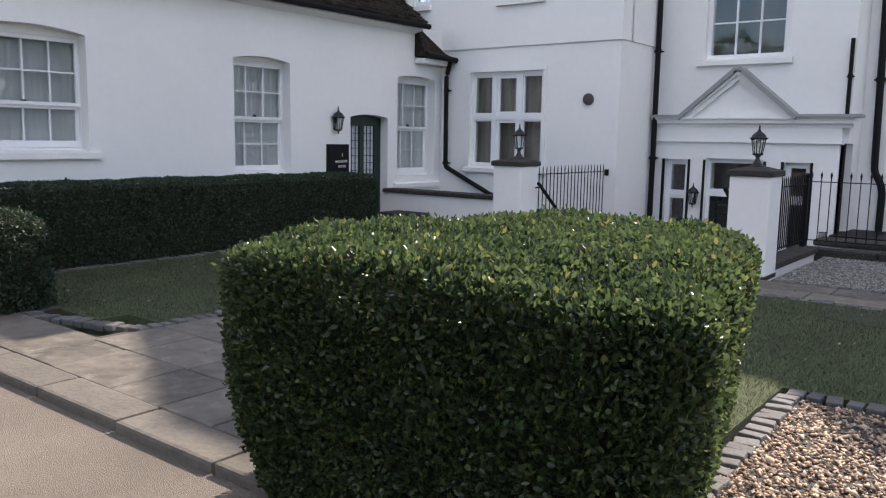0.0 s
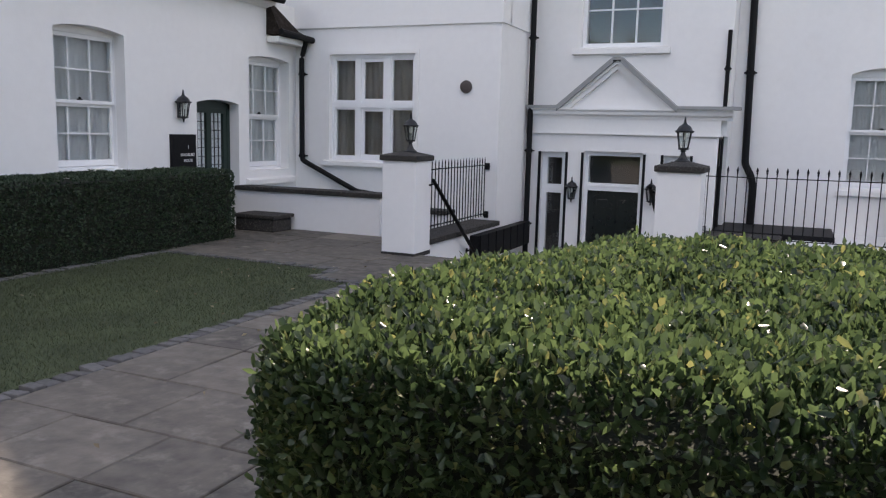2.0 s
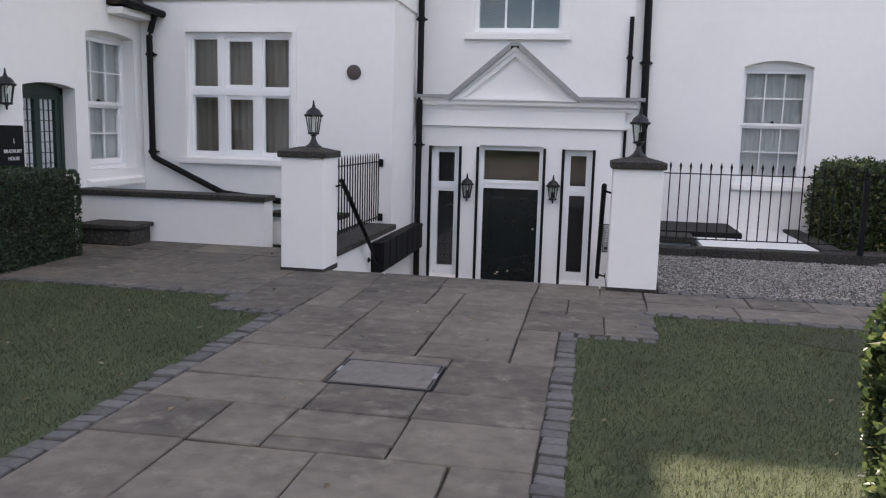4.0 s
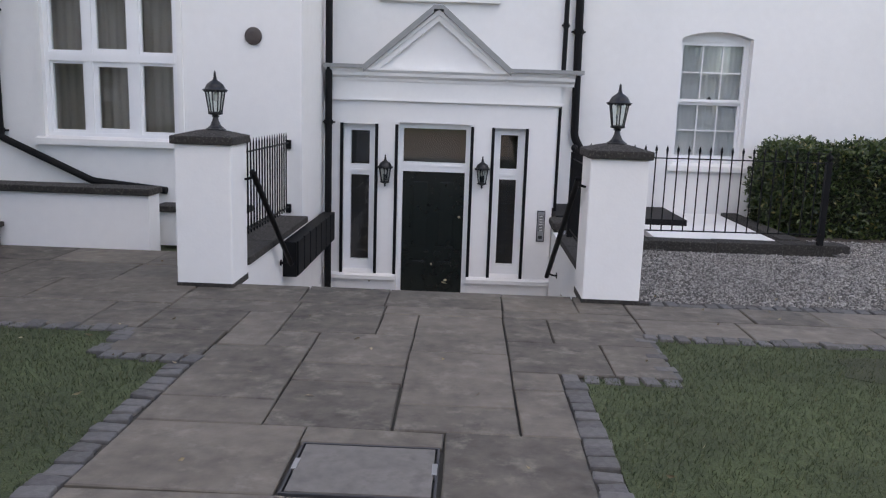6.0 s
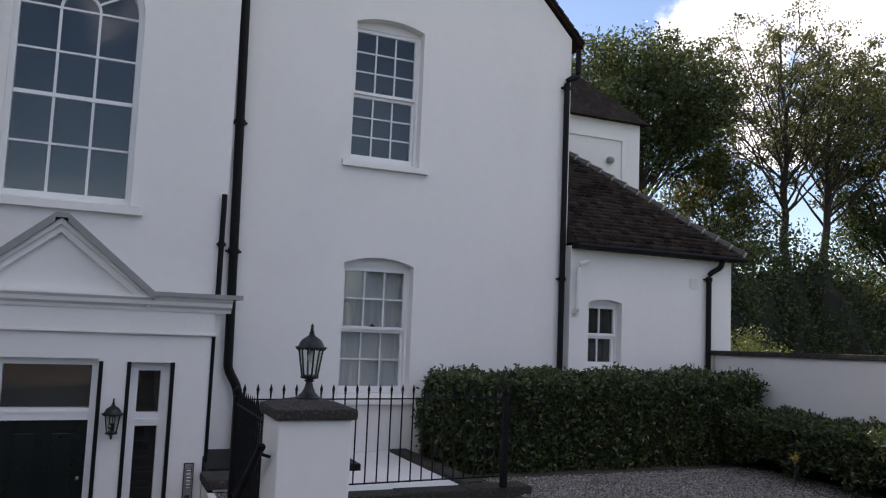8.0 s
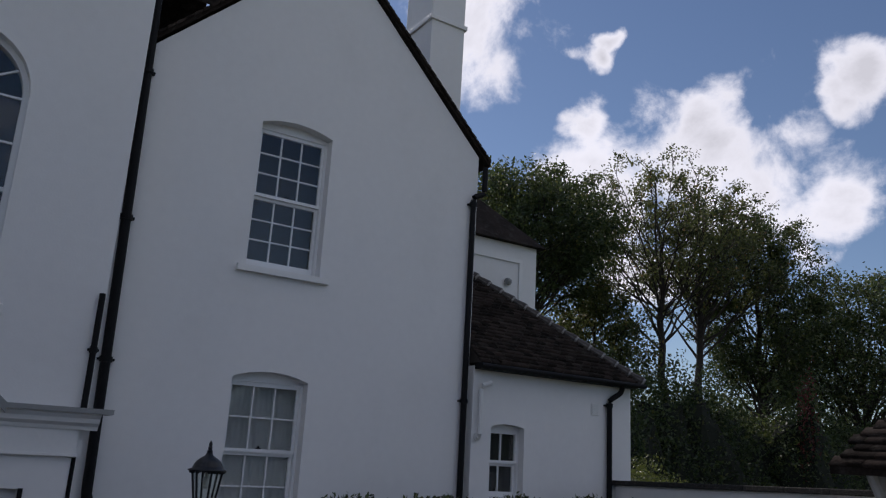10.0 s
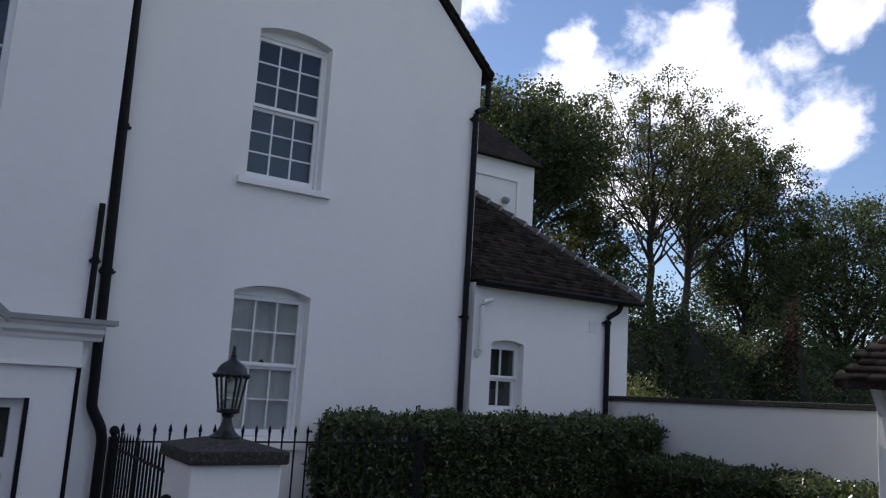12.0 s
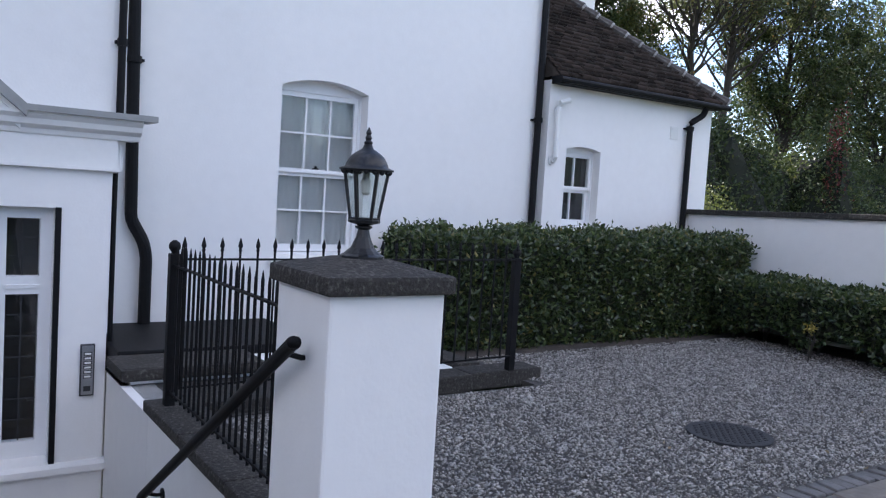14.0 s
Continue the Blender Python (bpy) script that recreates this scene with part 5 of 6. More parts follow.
lettering("1", 0.075, 0.31, 0.265, sg)
lettering("BRADBURY", 0.055, 0.29, 0.165, sg)
lettering("HOUSE", 0.055, 0.30, 0.085, sg)

# ---- pipes ----


def pipe(name, pts, radius, clips, label, material, square=False):
    r = root(name, pose(*pts[-1]), label, "drainpipe")
    o = Vector(pts[-1])
    bm = bmesh.new()
    fine = []
    P = [Vector(p) - o for p in pts]
    for i, p in enumerate(P):
        if 0 < i < len(P) - 1:
            a, b = (P[i - 1] - p), (P[i + 1] - p)
            k = min(0.05, a.length * 0.4, b.length * 0.4)
            fine += [p + a.normalized() * k, p + (a.normalized() + b.normalized()) * k * 0.25, p + b.normalized() * k]
        else:
            fine.append(p)
    tube(bm, fine, radius, 12)
    part("pipe", bm, material, r, smooth=False)
    for c in clips:
        bm = bmesh.new()
        q = Vector(c) - o
        tube(bm, [q - Vector((0, 0, 0.03)), q + Vector((0, 0, 0.03))], radius * 1.28, 12)
        box(bm, q.x - radius * 1.7, q.x + radius * 1.7, q.y, q.y + radius + 0.02, q.z - 0.012, q.z + 0.012)
        part("collar", bm, material, r)
    return r


yb = GY - 0.06
pipe("gable_drainpipe", [(-2.80, yb, 6.9), (-2.72, yb, 2.2), (-2.70, yb, 1.08), (-2.59, yb - 0.02, 0.88), (-2.56, yb - 0.02, 0.75), (-2.56, yb - 0.02, 0.11)], 0.055,
     [(-2.80 + 0.08 * (6.9 - z) / 4.7, yb, z) for z in (5.9, 4.1, 2.5)], "black iron drainpipe in the corner of the gable wall", BLACKMETAL)
pipe("bay_drainpipe", [(-2.995, BY - 0.04, 3.06), (-2.995, BY - 0.04, 1.92)], 0.03, [(-2.995, BY - 0.04, 2.5)], "short black pipe on the bay corner", BLACKMETAL)
pipe("porch_drainpipe", [(-3.0, PY + 0.12, 1.72), (-3.0, PY + 0.12, 0.1)], 0.02, [], "thin black pipe beside the entrance front", BLACKMETAL)
pipe("corner_drainpipe", [(-5.975, 15.24, 7.6), (-5.975, 15.24, -1.4)], 0.045, [(-5.975, 15.24, z) for z in (3.0, 1.2, 0.0)], "black iron drainpipe beside the entrance", BLACKMETAL)
pipe("eaves_drainpipe", [(2.16, GY - 0.06, 5.92), (2.16, GY - 0.06, 5.50), (1.97, GY - 0.06, 5.42), (1.97, GY - 0.06, 0.05)], 0.042,
     [(1.97, GY - 0.06, z) for z in (5.3, 2.45, 1.0)], "black iron drainpipe at the corner of the gable", BLACKMETAL)
pipe("extension_drainpipe", [(4.78, EY - 0.16, 2.90), (4.78, EY - 0.12, 2.80), (4.60, EY - 0.06, 2.68), (4.60, EY - 0.06, 0.05)], 0.042, [(4.60, EY - 0.06, 2.6)], "black drainpipe on the low extension", BLACKMETAL)
pipe("link_drainpipe", [(-9.40, 13.90, 2.88), (-9.50, 13.92, 2.6), (-9.50, 13.93, 0.95), (-8.45, 13.93, 0.48), (-7.6, 13.93, 0.40)], 0.042,
     [(-9.50, 13.93, 2.35), (-9.50, 13.93, 1.02)], "brown-black drainpipe bending along the wall", BLACKMETAL)
wp2 = root("flue_pipe", pose(2.18, EY, 1.96), "white plastic overflow pipe with a bent top", "pipe")
bm = bmesh.new()
tube(bm, [(-0.02, 0, 0.02), (-0.02, -0.05, 0.02), (-0.02, -0.07, 0.06), (-0.02, -0.07, 0.66), (0.0, -0.08, 0.72), (0.12, -0.11, 0.76)], 0.036, 10)
part("pipe", bm, PLASTIC, wp2)
bm = bmesh.new()
tube(bm, [(-0.02, -0.005, 0.02), (-0.02, -0.03, 0.02)], 0.06, 14)
part("wall_plate", bm, PLASTIC, wp2)
vt = root("wall_vent", pose(4.34, EY, 2.52), "small square white wall vent", "vent")
bm = bmesh.new()
box(bm, -0.075, 0.075, -0.014, 0, -0.085, 0.085, 0.003)
part("frame", bm, PLASTIC, vt)
for k in range(5):
    bm = bmesh.new()
    box(bm, -0.055, 0.055, -0.02, -0.012, -0.06 + k * 0.027, -0.045 + k * 0.027)
    part("slat", bm, PLASTIC, vt)
rv = root("round_wall_vent", pose(-6.60, FY, 2.15), "round dark wall vent with a brown cover", "vent")
bm = bmesh.new()
lathe(bm, [(0.088, 0), (0.098, 0.015), (0.092, 0.035), (0.05, 0.042)], 24)
bmesh.ops.rotate(bm, verts=bm.verts, cent=(0, 0, 0), matrix=Matrix.Rotation(radians(90), 3, "X"))
part("cover", bm, surface("brown_vent", (0.06, 0.045, 0.04), 0.5, var=0.2, fine=30, bump=0.1), rv)

# ---- ground ----


def sheet(name, x0, x1, y0, y1, z, hole, material, label, category="ground"):
    bm = bmesh.new()
    xs, ys = sorted({x0, x1, hole[0], hole[1]}), sorted({y0, y1, hole[2], hole[3]})
    for a, b in zip(xs, xs[1:]):
        for c, d in zip(ys, ys[1:]):
            if hole[0] <= a and b <= hole[1] and hole[2] <= c and d <= hole[3]:
                continue
            bm.faces.new([bm.verts.new(p) for p in ((a, c, z), (b, c, z), (b, d, z), (a, d, z))])
    bmesh.ops.remove_doubles(bm, verts=bm.verts, dist=0.001)
    return tagged(finish(name, bm, material), label, category, kind="structure")


sheet("ground", -600, 600, -600, 600, -0.09, (-6.05, -3.04, 11.2, 15.95), TURF, "grass ground reaching to the horizon")
bm = bmesh.new()
box(bm, -40, 40, -14, 4.12, -0.088, -0.045)
tagged(finish("road", bm, DRIVE), "buff tar and chipping drive", "drive", kind="structure")


def slab(name, rects, z0, z1, material, label, category):
    bm = bmesh.new()
    for x0, x1, y0, y1 in rects:
        box(bm, x0, x1, y0, y1, z0, z1)
    return tagged(finish(name, bm, material), label, category, kind="structure")


LAWN_R = [(-3.47, -2.90, 7.0, 9.28), (-2.90, 3.3, 7.10, 10.12), (-3.47, -2.90, 4.32, 7.0), (-2.90, -1.55, 4.32, 7.10)]
LAWN_L = [(-8.80, -6.30, 5.28, 9.85), (-6.30, -5.83, 5.55, 9.28)]
for nm, rects in (("lawn_right", LAWN_R), ("lawn_left", LAWN_L)):
    slab(nm, rects, -0.088, -0.012, TURF, "short mown lawn in the shade of the house", "lawn")
slab("soil_bed", [(-10.0, -8.80, -3.0, 11.6), (-9.9, -6.9, 4.3, 5.30), (-0.15, 5.2, 14.55, 16.2), (3.35, 5.2, 12.0, 14.55)], -0.088, -0.006, SOIL, "dark soil bed under the hedges", "soil")
slab("area_paving", [(-3.04, -2.0, 13.55, 16.3)], -0.088, -0.01, CAPSTONE, "dark paving beside the stair wall", "paving")
slab("gravel_bed", [(-2.76, 4.1, 11.13, 13.55), (-0.12, 4.1, 13.55, 14.6)], -0.088, -0.016, GRAVELBED, "grey gravel bed", "gravel")
slab("shingle_bed", [(-1.42, 3.4, 4.30, 6.95)], -0.088, -0.03, GRAVELBED, "warm coloured shingle bed", "gravel")
PATHS = [(-5.62, -3.67, 4.26, 9.30), (-6.28, -2.92, 9.30, 11.19), (-9.65, -6.28, 9.88, 12.42), (-2.92, 4.2, 10.15, 11.0), (-7.3, -5.62, 4.26, 4.98), (-3.8, -3.25, 4.26, 4.6)]
slab("pavement_bed", [(a - 0.2, b + 0.2, c - 0.02, d + 0.02) for a, b, c, d in PATHS[:1]] + [(a, b, c, d) for a, b, c, d in PATHS[1:]], -0.087, -0.022, MORTAR, "dark sand joints of the paving", "paving bed")

# pebbles


def pebbles(name, rects, per_m2, size, material, seed, label, z=-0.012, avoid=None):
    rng = np.random.default_rng(seed)
    P = []
    for x0, x1, y0, y1 in rects:
        n = int((x1 - x0) * (y1 - y0) * per_m2)
        P.append(np.stack([rng.uniform(x0, x1, n), rng.uniform(y0, y1, n), z + rng.uniform(-0.004, 0.006, n)], 1))
    P = np.concatenate(P)
    if avoid is not None:
        P = P[avoid(P)]
    n = len(P)
    base = np.array([(1, 0, 0), (0, 1, 0), (-1, 0, 0), (0, -1, 0), (0.1, 0.1, 1), (0, 0, -1)], float)
    sc = size * rng.lognormal(0, 0.35, (n, 1)) * np.stack([rng.uniform(0.8, 1.4, n), rng.uniform(0.6, 1.0, n), rng.uniform(0.45, 0.75, n)], 1)
    v = base[None] * sc[:, None, :] + rng.normal(0, 0.12, (n, 6, 3)) * sc[:, None, :]
    a, b = rng.uniform(0, 6.28, n), rng.normal(0, 0.35, n)
    ca, sa, cb, sb2 = np.cos(a)[:, None], np.sin(a)[:, None], np.cos(b)[:, None], np.sin(b)[:, None]
    x, y, zz = v[..., 0], v[..., 1], v[..., 2]
    x, zz = x * cb - zz * sb2, x * sb2 + zz * cb
    x, y = x * ca - y * sa, x * sa + y * ca
    v = np.stack([x, y, zz], 2) + P[:, None, :]
    f = np.array([(0, 1, 4), (1, 2, 4), (2, 3, 4), (3, 0, 4), (1, 0, 5), (2, 1, 5), (3, 2, 5), (0, 3, 5)])
    F = (np.arange(n)[:, None, None] * 6 + f[None]).reshape(-1, 3)
    ob = mesh_np(name, v.reshape(-1, 3), F, material)
    return tagged(ob, label, "gravel", kind="stuff")


pebbles("gravel", [(-2.74, 4.05, 11.16, 13.5), (-0.05, 4.05, 13.5, 14.6)], 4600, 0.0075, PEBBLE, 4, "loose grey and white flint gravel", z=-0.008,
        avoid=lambda P: ((P[:, 0] - 0.22) ** 2 + (P[:, 1] - 11.97) ** 2 > 0.085) & ~((P[:, 0] < -2.74) & (P[:, 1] < 11.5)))
pebbles("shingle", [(-1.40, 3.3, 4.32, 6.93)], 2500, 0.0115, PEBBLEWARM, 5, "loose warm brown and cream shingle", z=-0.02)

# grass blades


def grass(name, rects, per_m2, seed, label):
    rng = np.random.default_rng(seed)
    P = np.concatenate([np.stack([rng.uniform(a, b, int((b - a) * (d - c) * per_m2)), rng.uniform(c, d, int((b - a) * (d - c) * per_m2)), np.full(int((b - a) * (d - c) * per_m2), -0.013)], 1) for a, b, c, d in rects])
    n = len(P)
    ang = rng.uniform(0, 6.28, n)
    side = np.stack([np.cos(ang), np.sin(ang), np.zeros(n)], 1) * (rng.uniform(0.0016, 0.003, n))[:, None]
    lean = np.stack([rng.normal(0, 0.012, n), rng.normal(0, 0.012, n), rng.uniform(0.014, 0.034, n)], 1)
    v = np.stack([P - side, P + side, P + lean], 1).reshape(-1, 3)
    return tagged(mesh_np(name, v, np.arange(3 * n).reshape(-1, 3), BLADE), label, "grass", kind="stuff")


grass("grass_blades", LAWN_R, 3600, 11, "short green grass blades of the mown lawn")
grass("grass_blades", LAWN_L, 3200, 12, "short green grass blades of the shaded lawn")

# ---- hedges ----


def hedge(name, x0, x1, y0, y1, h, rp, rt, n, leaf, size, material, seed, label, category="hedge", dome=0.0, turn=0.0, tilt=0.55, loose=0.02, wave=0.03, rise=0.0, splay=0.0, taper=0.0, under=0.0, lift=0.35, skirt=0.0):
    rng = np.random.default_rng(seed)
    cx_, cy_ = (x0 + x1) / 2, (y0 + y1) / 2
    hx, hy = (x1 - x0) / 2, (y1 - y0) / 2
    rt_ob = root(name, pose(cx_, cy_, -0.01, 0, 0, turn), label, category)
    q, nn = hedge_shell(n, (hx, hy, h), rp, rt, rng)
    bare = q[:, 2] > skirt * (1 + 0.5 * np.sin(q[:, 0] * 5 + q[:, 1] * 7))
    q, nn = q[bare], nn[bare]
    n = len(q)
    up = np.clip(q[:, 2] / h, 0, 1)
    w = np.sin(q[:, 0] * 5.1 + seed) * np.sin(q[:, 1] * 4.3) * np.cos(q[:, 2] * 6) + 0.6 * np.sin(q[:, 0] * 11 + q[:, 2] * 9) * np.sin(q[:, 1] * 13 + seed)
    q[:, 2] += (dome * (1 - 0.5 * (q[:, 0] / hx) ** 2 - 0.5 * (q[:, 1] / hy) ** 2) + rise * q[:, 0] / hx) * up
    q = q + nn * (w * wave + rng.normal(0, loose, n))[:, None]
    q[:, 2] = np.maximum(q[:, 2], 0.02)
    q[:, 0] += splay * (q[:, 0] + hx) * (hy - q[:, 1]) / (4 * hx * hy) + taper * (hx - q[:, 0]) * (q[:, 1] + hy) / (4 * hx * hy)
    q[:, :2] *= 1 - under * (1 - up[:, None]) ** 1.3
    v, f = clipped_leaves(q, nn * 0.8 + np.array([0, 0, lift]), leaf, size, rng, tilt)
    tagged(mesh_np("leaves", v, f, material, rt_ob), kind="stuff")
    # solid dark core in place of twigs, painting the shade between leaves
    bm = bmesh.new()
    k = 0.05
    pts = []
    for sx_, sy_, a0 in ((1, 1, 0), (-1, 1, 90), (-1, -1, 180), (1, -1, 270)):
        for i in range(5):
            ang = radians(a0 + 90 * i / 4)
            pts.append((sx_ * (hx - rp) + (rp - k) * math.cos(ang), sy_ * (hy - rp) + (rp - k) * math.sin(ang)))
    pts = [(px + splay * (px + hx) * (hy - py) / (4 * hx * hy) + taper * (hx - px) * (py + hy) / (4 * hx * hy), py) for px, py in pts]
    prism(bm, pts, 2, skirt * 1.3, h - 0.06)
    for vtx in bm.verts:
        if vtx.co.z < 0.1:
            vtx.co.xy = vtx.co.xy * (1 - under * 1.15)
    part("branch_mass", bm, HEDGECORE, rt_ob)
    return rt_ob


hb = hedge("clipped_hedge", -3.08, -1.42, 3.93, 5.96, 1.005, 0.30, 0.09, 165000, 0.029, 0.016, LAUREL, 21, "clipped glossy green box-shaped hedge with sunlit top", dome=0.10, tilt=0.4, loose=0.015, wave=0.024, rise=0.0, splay=0.46, taper=0.42, under=0.12, lift=0.6)
hedge("yew_hedge", -9.55, -8.74, -2.0, 11.26, 0.91, 0.12, 0.07, 85000, 0.036, 0.02, PRIVET, 22, "long low dark clipped hedge before the house wall", loose=0.008, wave=0.012)
hedge("round_hedge", -9.2, -6.95, 4.42, 5.35, 0.80, 0.3, 0.22, 26000, 0.036, 0.02, PRIVET, 23, "low dark rounded clipped hedge beside the path", loose=0.012)
hedge("shrub_hedge", -0.30, 4.52, 14.86, 16.04, 1.10, 0.3, 0.12, 42000, 0.066, 0.029, SKIMMIA, 24, "leafy evergreen hedge along the gable wall", tilt=0.62, loose=0.045, wave=0.05, rise=0.04)
hedge("low_shrub_hedge", 3.55, 4.72, 11.6, 15.0, 0.69, 0.25, 0.14, 21000, 0.066, 0.029, SKIMMIA, 25, "low leafy evergreen hedge against the garden wall", turn=-4, loose=0.04, wave=0.05, skirt=0.17)

# bare stems under the low hedge
stem_rng = np.random.default_rng(61)
for k in range(9):
    sx0, sy0 = 3.86 + 0.03 * k + stem_rng.uniform(-0.08, 0.08), 14.6 - 0.34 * k
    stems = root("bare_shrub", pose(sx0, sy0, -0.01), "bare brown stems under the low hedge", "shrub", "hedge stems")
    for j in range(4):
        bm = bmesh.new()
        a = stem_rng.uniform(0, 6.28)
        tube(bm, [(0, 0, 0), (0.05 * math.cos(a), 0.05 * math.sin(a), 0.14), (0.13 * math.cos(a), 0.13 * math.sin(a), 0.32)], [0.009, 0.008, 0.006], 6)
        part("stem", bm, BARK, stems)

# stray shoots on the clipped hedge
rng = np.random.default_rng(77)
n = 60
sd = rng.choice([-1.0, 1.0], n)
q = np.stack([sd * 0.82, rng.uniform(-0.65, 0.65, n), rng.uniform(0.45, 0.98, n)], 1)
q[:, 0] += np.where(sd > 0, 0.46 * (1.0 - q[:, 1]) / 2.0, 0.42 * (1.0 + q[:, 1]) / 2.0)
q[:, 0] *= 0.9 + 0.1 * q[:, 2]
v, f = leaves(q, np.sign(q[:, :1]) * np.array([[1.0, 0, 0.6]]), 0.095, 0.035, rng, 0.3)
tagged(mesh_np("unclipped_foliage", v, f, LAUREL, hb), "longer unclipped leaves at the edges", kind="stuff")

# yellowed tuft in the low hedge
tf = root("yellow_tuft", pose(3.44, 13.39, -0.01), "small yellowed plant at the foot of the low hedge", "plant")
bm = bmesh.new()
for i in range(5):
    tube(bm, [(0, 0, 0), (rng.normal(0, 0.03), rng.normal(0, 0.03), 0.2), (rng.normal(0, 0.06), rng.normal(0, 0.06), 0.34)], [0.006, 0.005, 0.003], 5)
part("stem", bm, BARK, tf)
q = np.clip(rng.normal(0, 0.03, (60, 3)), -0.06, 0.06) + np.array([0, 0, 0.34])
v, f = leaves(q, np.tile([[0, 0, 0.4]], (60, 1)), 0.045, 0.02, rng, 0.6)
tagged(mesh_np("leaves", v, f, leaf_material("yellow_leaf", (0.22, 0.17, 0.03), (0.5, 0.42, 0.10), 0.5, 0.3), tf), kind="stuff")

# ---- garden wall ----
gw = root("garden_wall", pose(4.86, 16.12, 0, 0, 0, -91.5), "white rendered garden wall with a dark coping", "garden wall")
bm = bmesh.new()
prism(bm, [(0.0, -0.05), (4.75, -0.05), (4.75, 1.54), (0.0, 1.425)], 1, -0.12, 0.12)
part("wall", bm, STUCCO, gw)
for i in range(8):
    bm = bmesh.new()
    box(bm, -0.05 + i * 0.6, 0.545 + i * 0.6, -0.17, 0.17, 0, 0.07, 0.012)
    for vtx in bm.verts:
        vtx.co.z += 1.425 + 0.0242 * vtx.co.x
    part("coping_stone", bm, CAPSTONE, gw, "dark weathered coping")

# covered gateway beyond the garden wall
gt = root("covered_gateway", pose(3.75, 10.55, 0), "white gateway with a brown tiled hipped roof", "gateway")
for y in (-0.75, 0.55):
    bm = bmesh.new()
    box(bm, -0.45, 0.6, y, y + 0.22, -0.05, 1.80, 0.01)
    part("wall", bm, STUCCO, gt)
    bm = bmesh.new()
    tube(bm, [(-0.44, y + 0.11, 1.2), (-0.52, y + 0.11, 1.5), (-0.72, y + 0.11, 1.80)], 0.045, 8)
    part("bracket", bm, WHITEWOOD, gt)
bm = bmesh.new()
vs = [bm.verts.new(p) for p in ((-0.85, -0.95, 1.80), (1.6, -0.95, 1.80), (1.6, 0.95, 1.80), (-0.85, 0.95, 1.80), (0.1, 0, 2.75), (0.7, 0, 2.75), (-0.85, -0.95, 1.73), (1.6, -0.95, 1.73), (1.6, 0.95, 1.73), (-0.85, 0.95, 1.73))]
for f in ((0, 1, 5, 4), (1, 2, 5), (2, 3, 4, 5), (3, 0, 4), (6, 7, 1, 0), (7, 8, 2, 1), (8, 9, 3, 2), (9, 6, 0, 3), (9, 8, 7, 6)):
    bm.faces.new([vs[i] for i in f])
part("roof", bm, ROOFTILE, gt)
tile_slope("roof_tiles", (-0.85, 0.95, 1.80), (0, -1, 0), (0.707, 0, 0.707), 1.9, 1.34, gt, keep=lambda a, c: c * 0.707 * 1.0 < a + 0.05 and c * 0.707 * 1.0 < 1.95 - a, seed=13)

# ---- trees ----


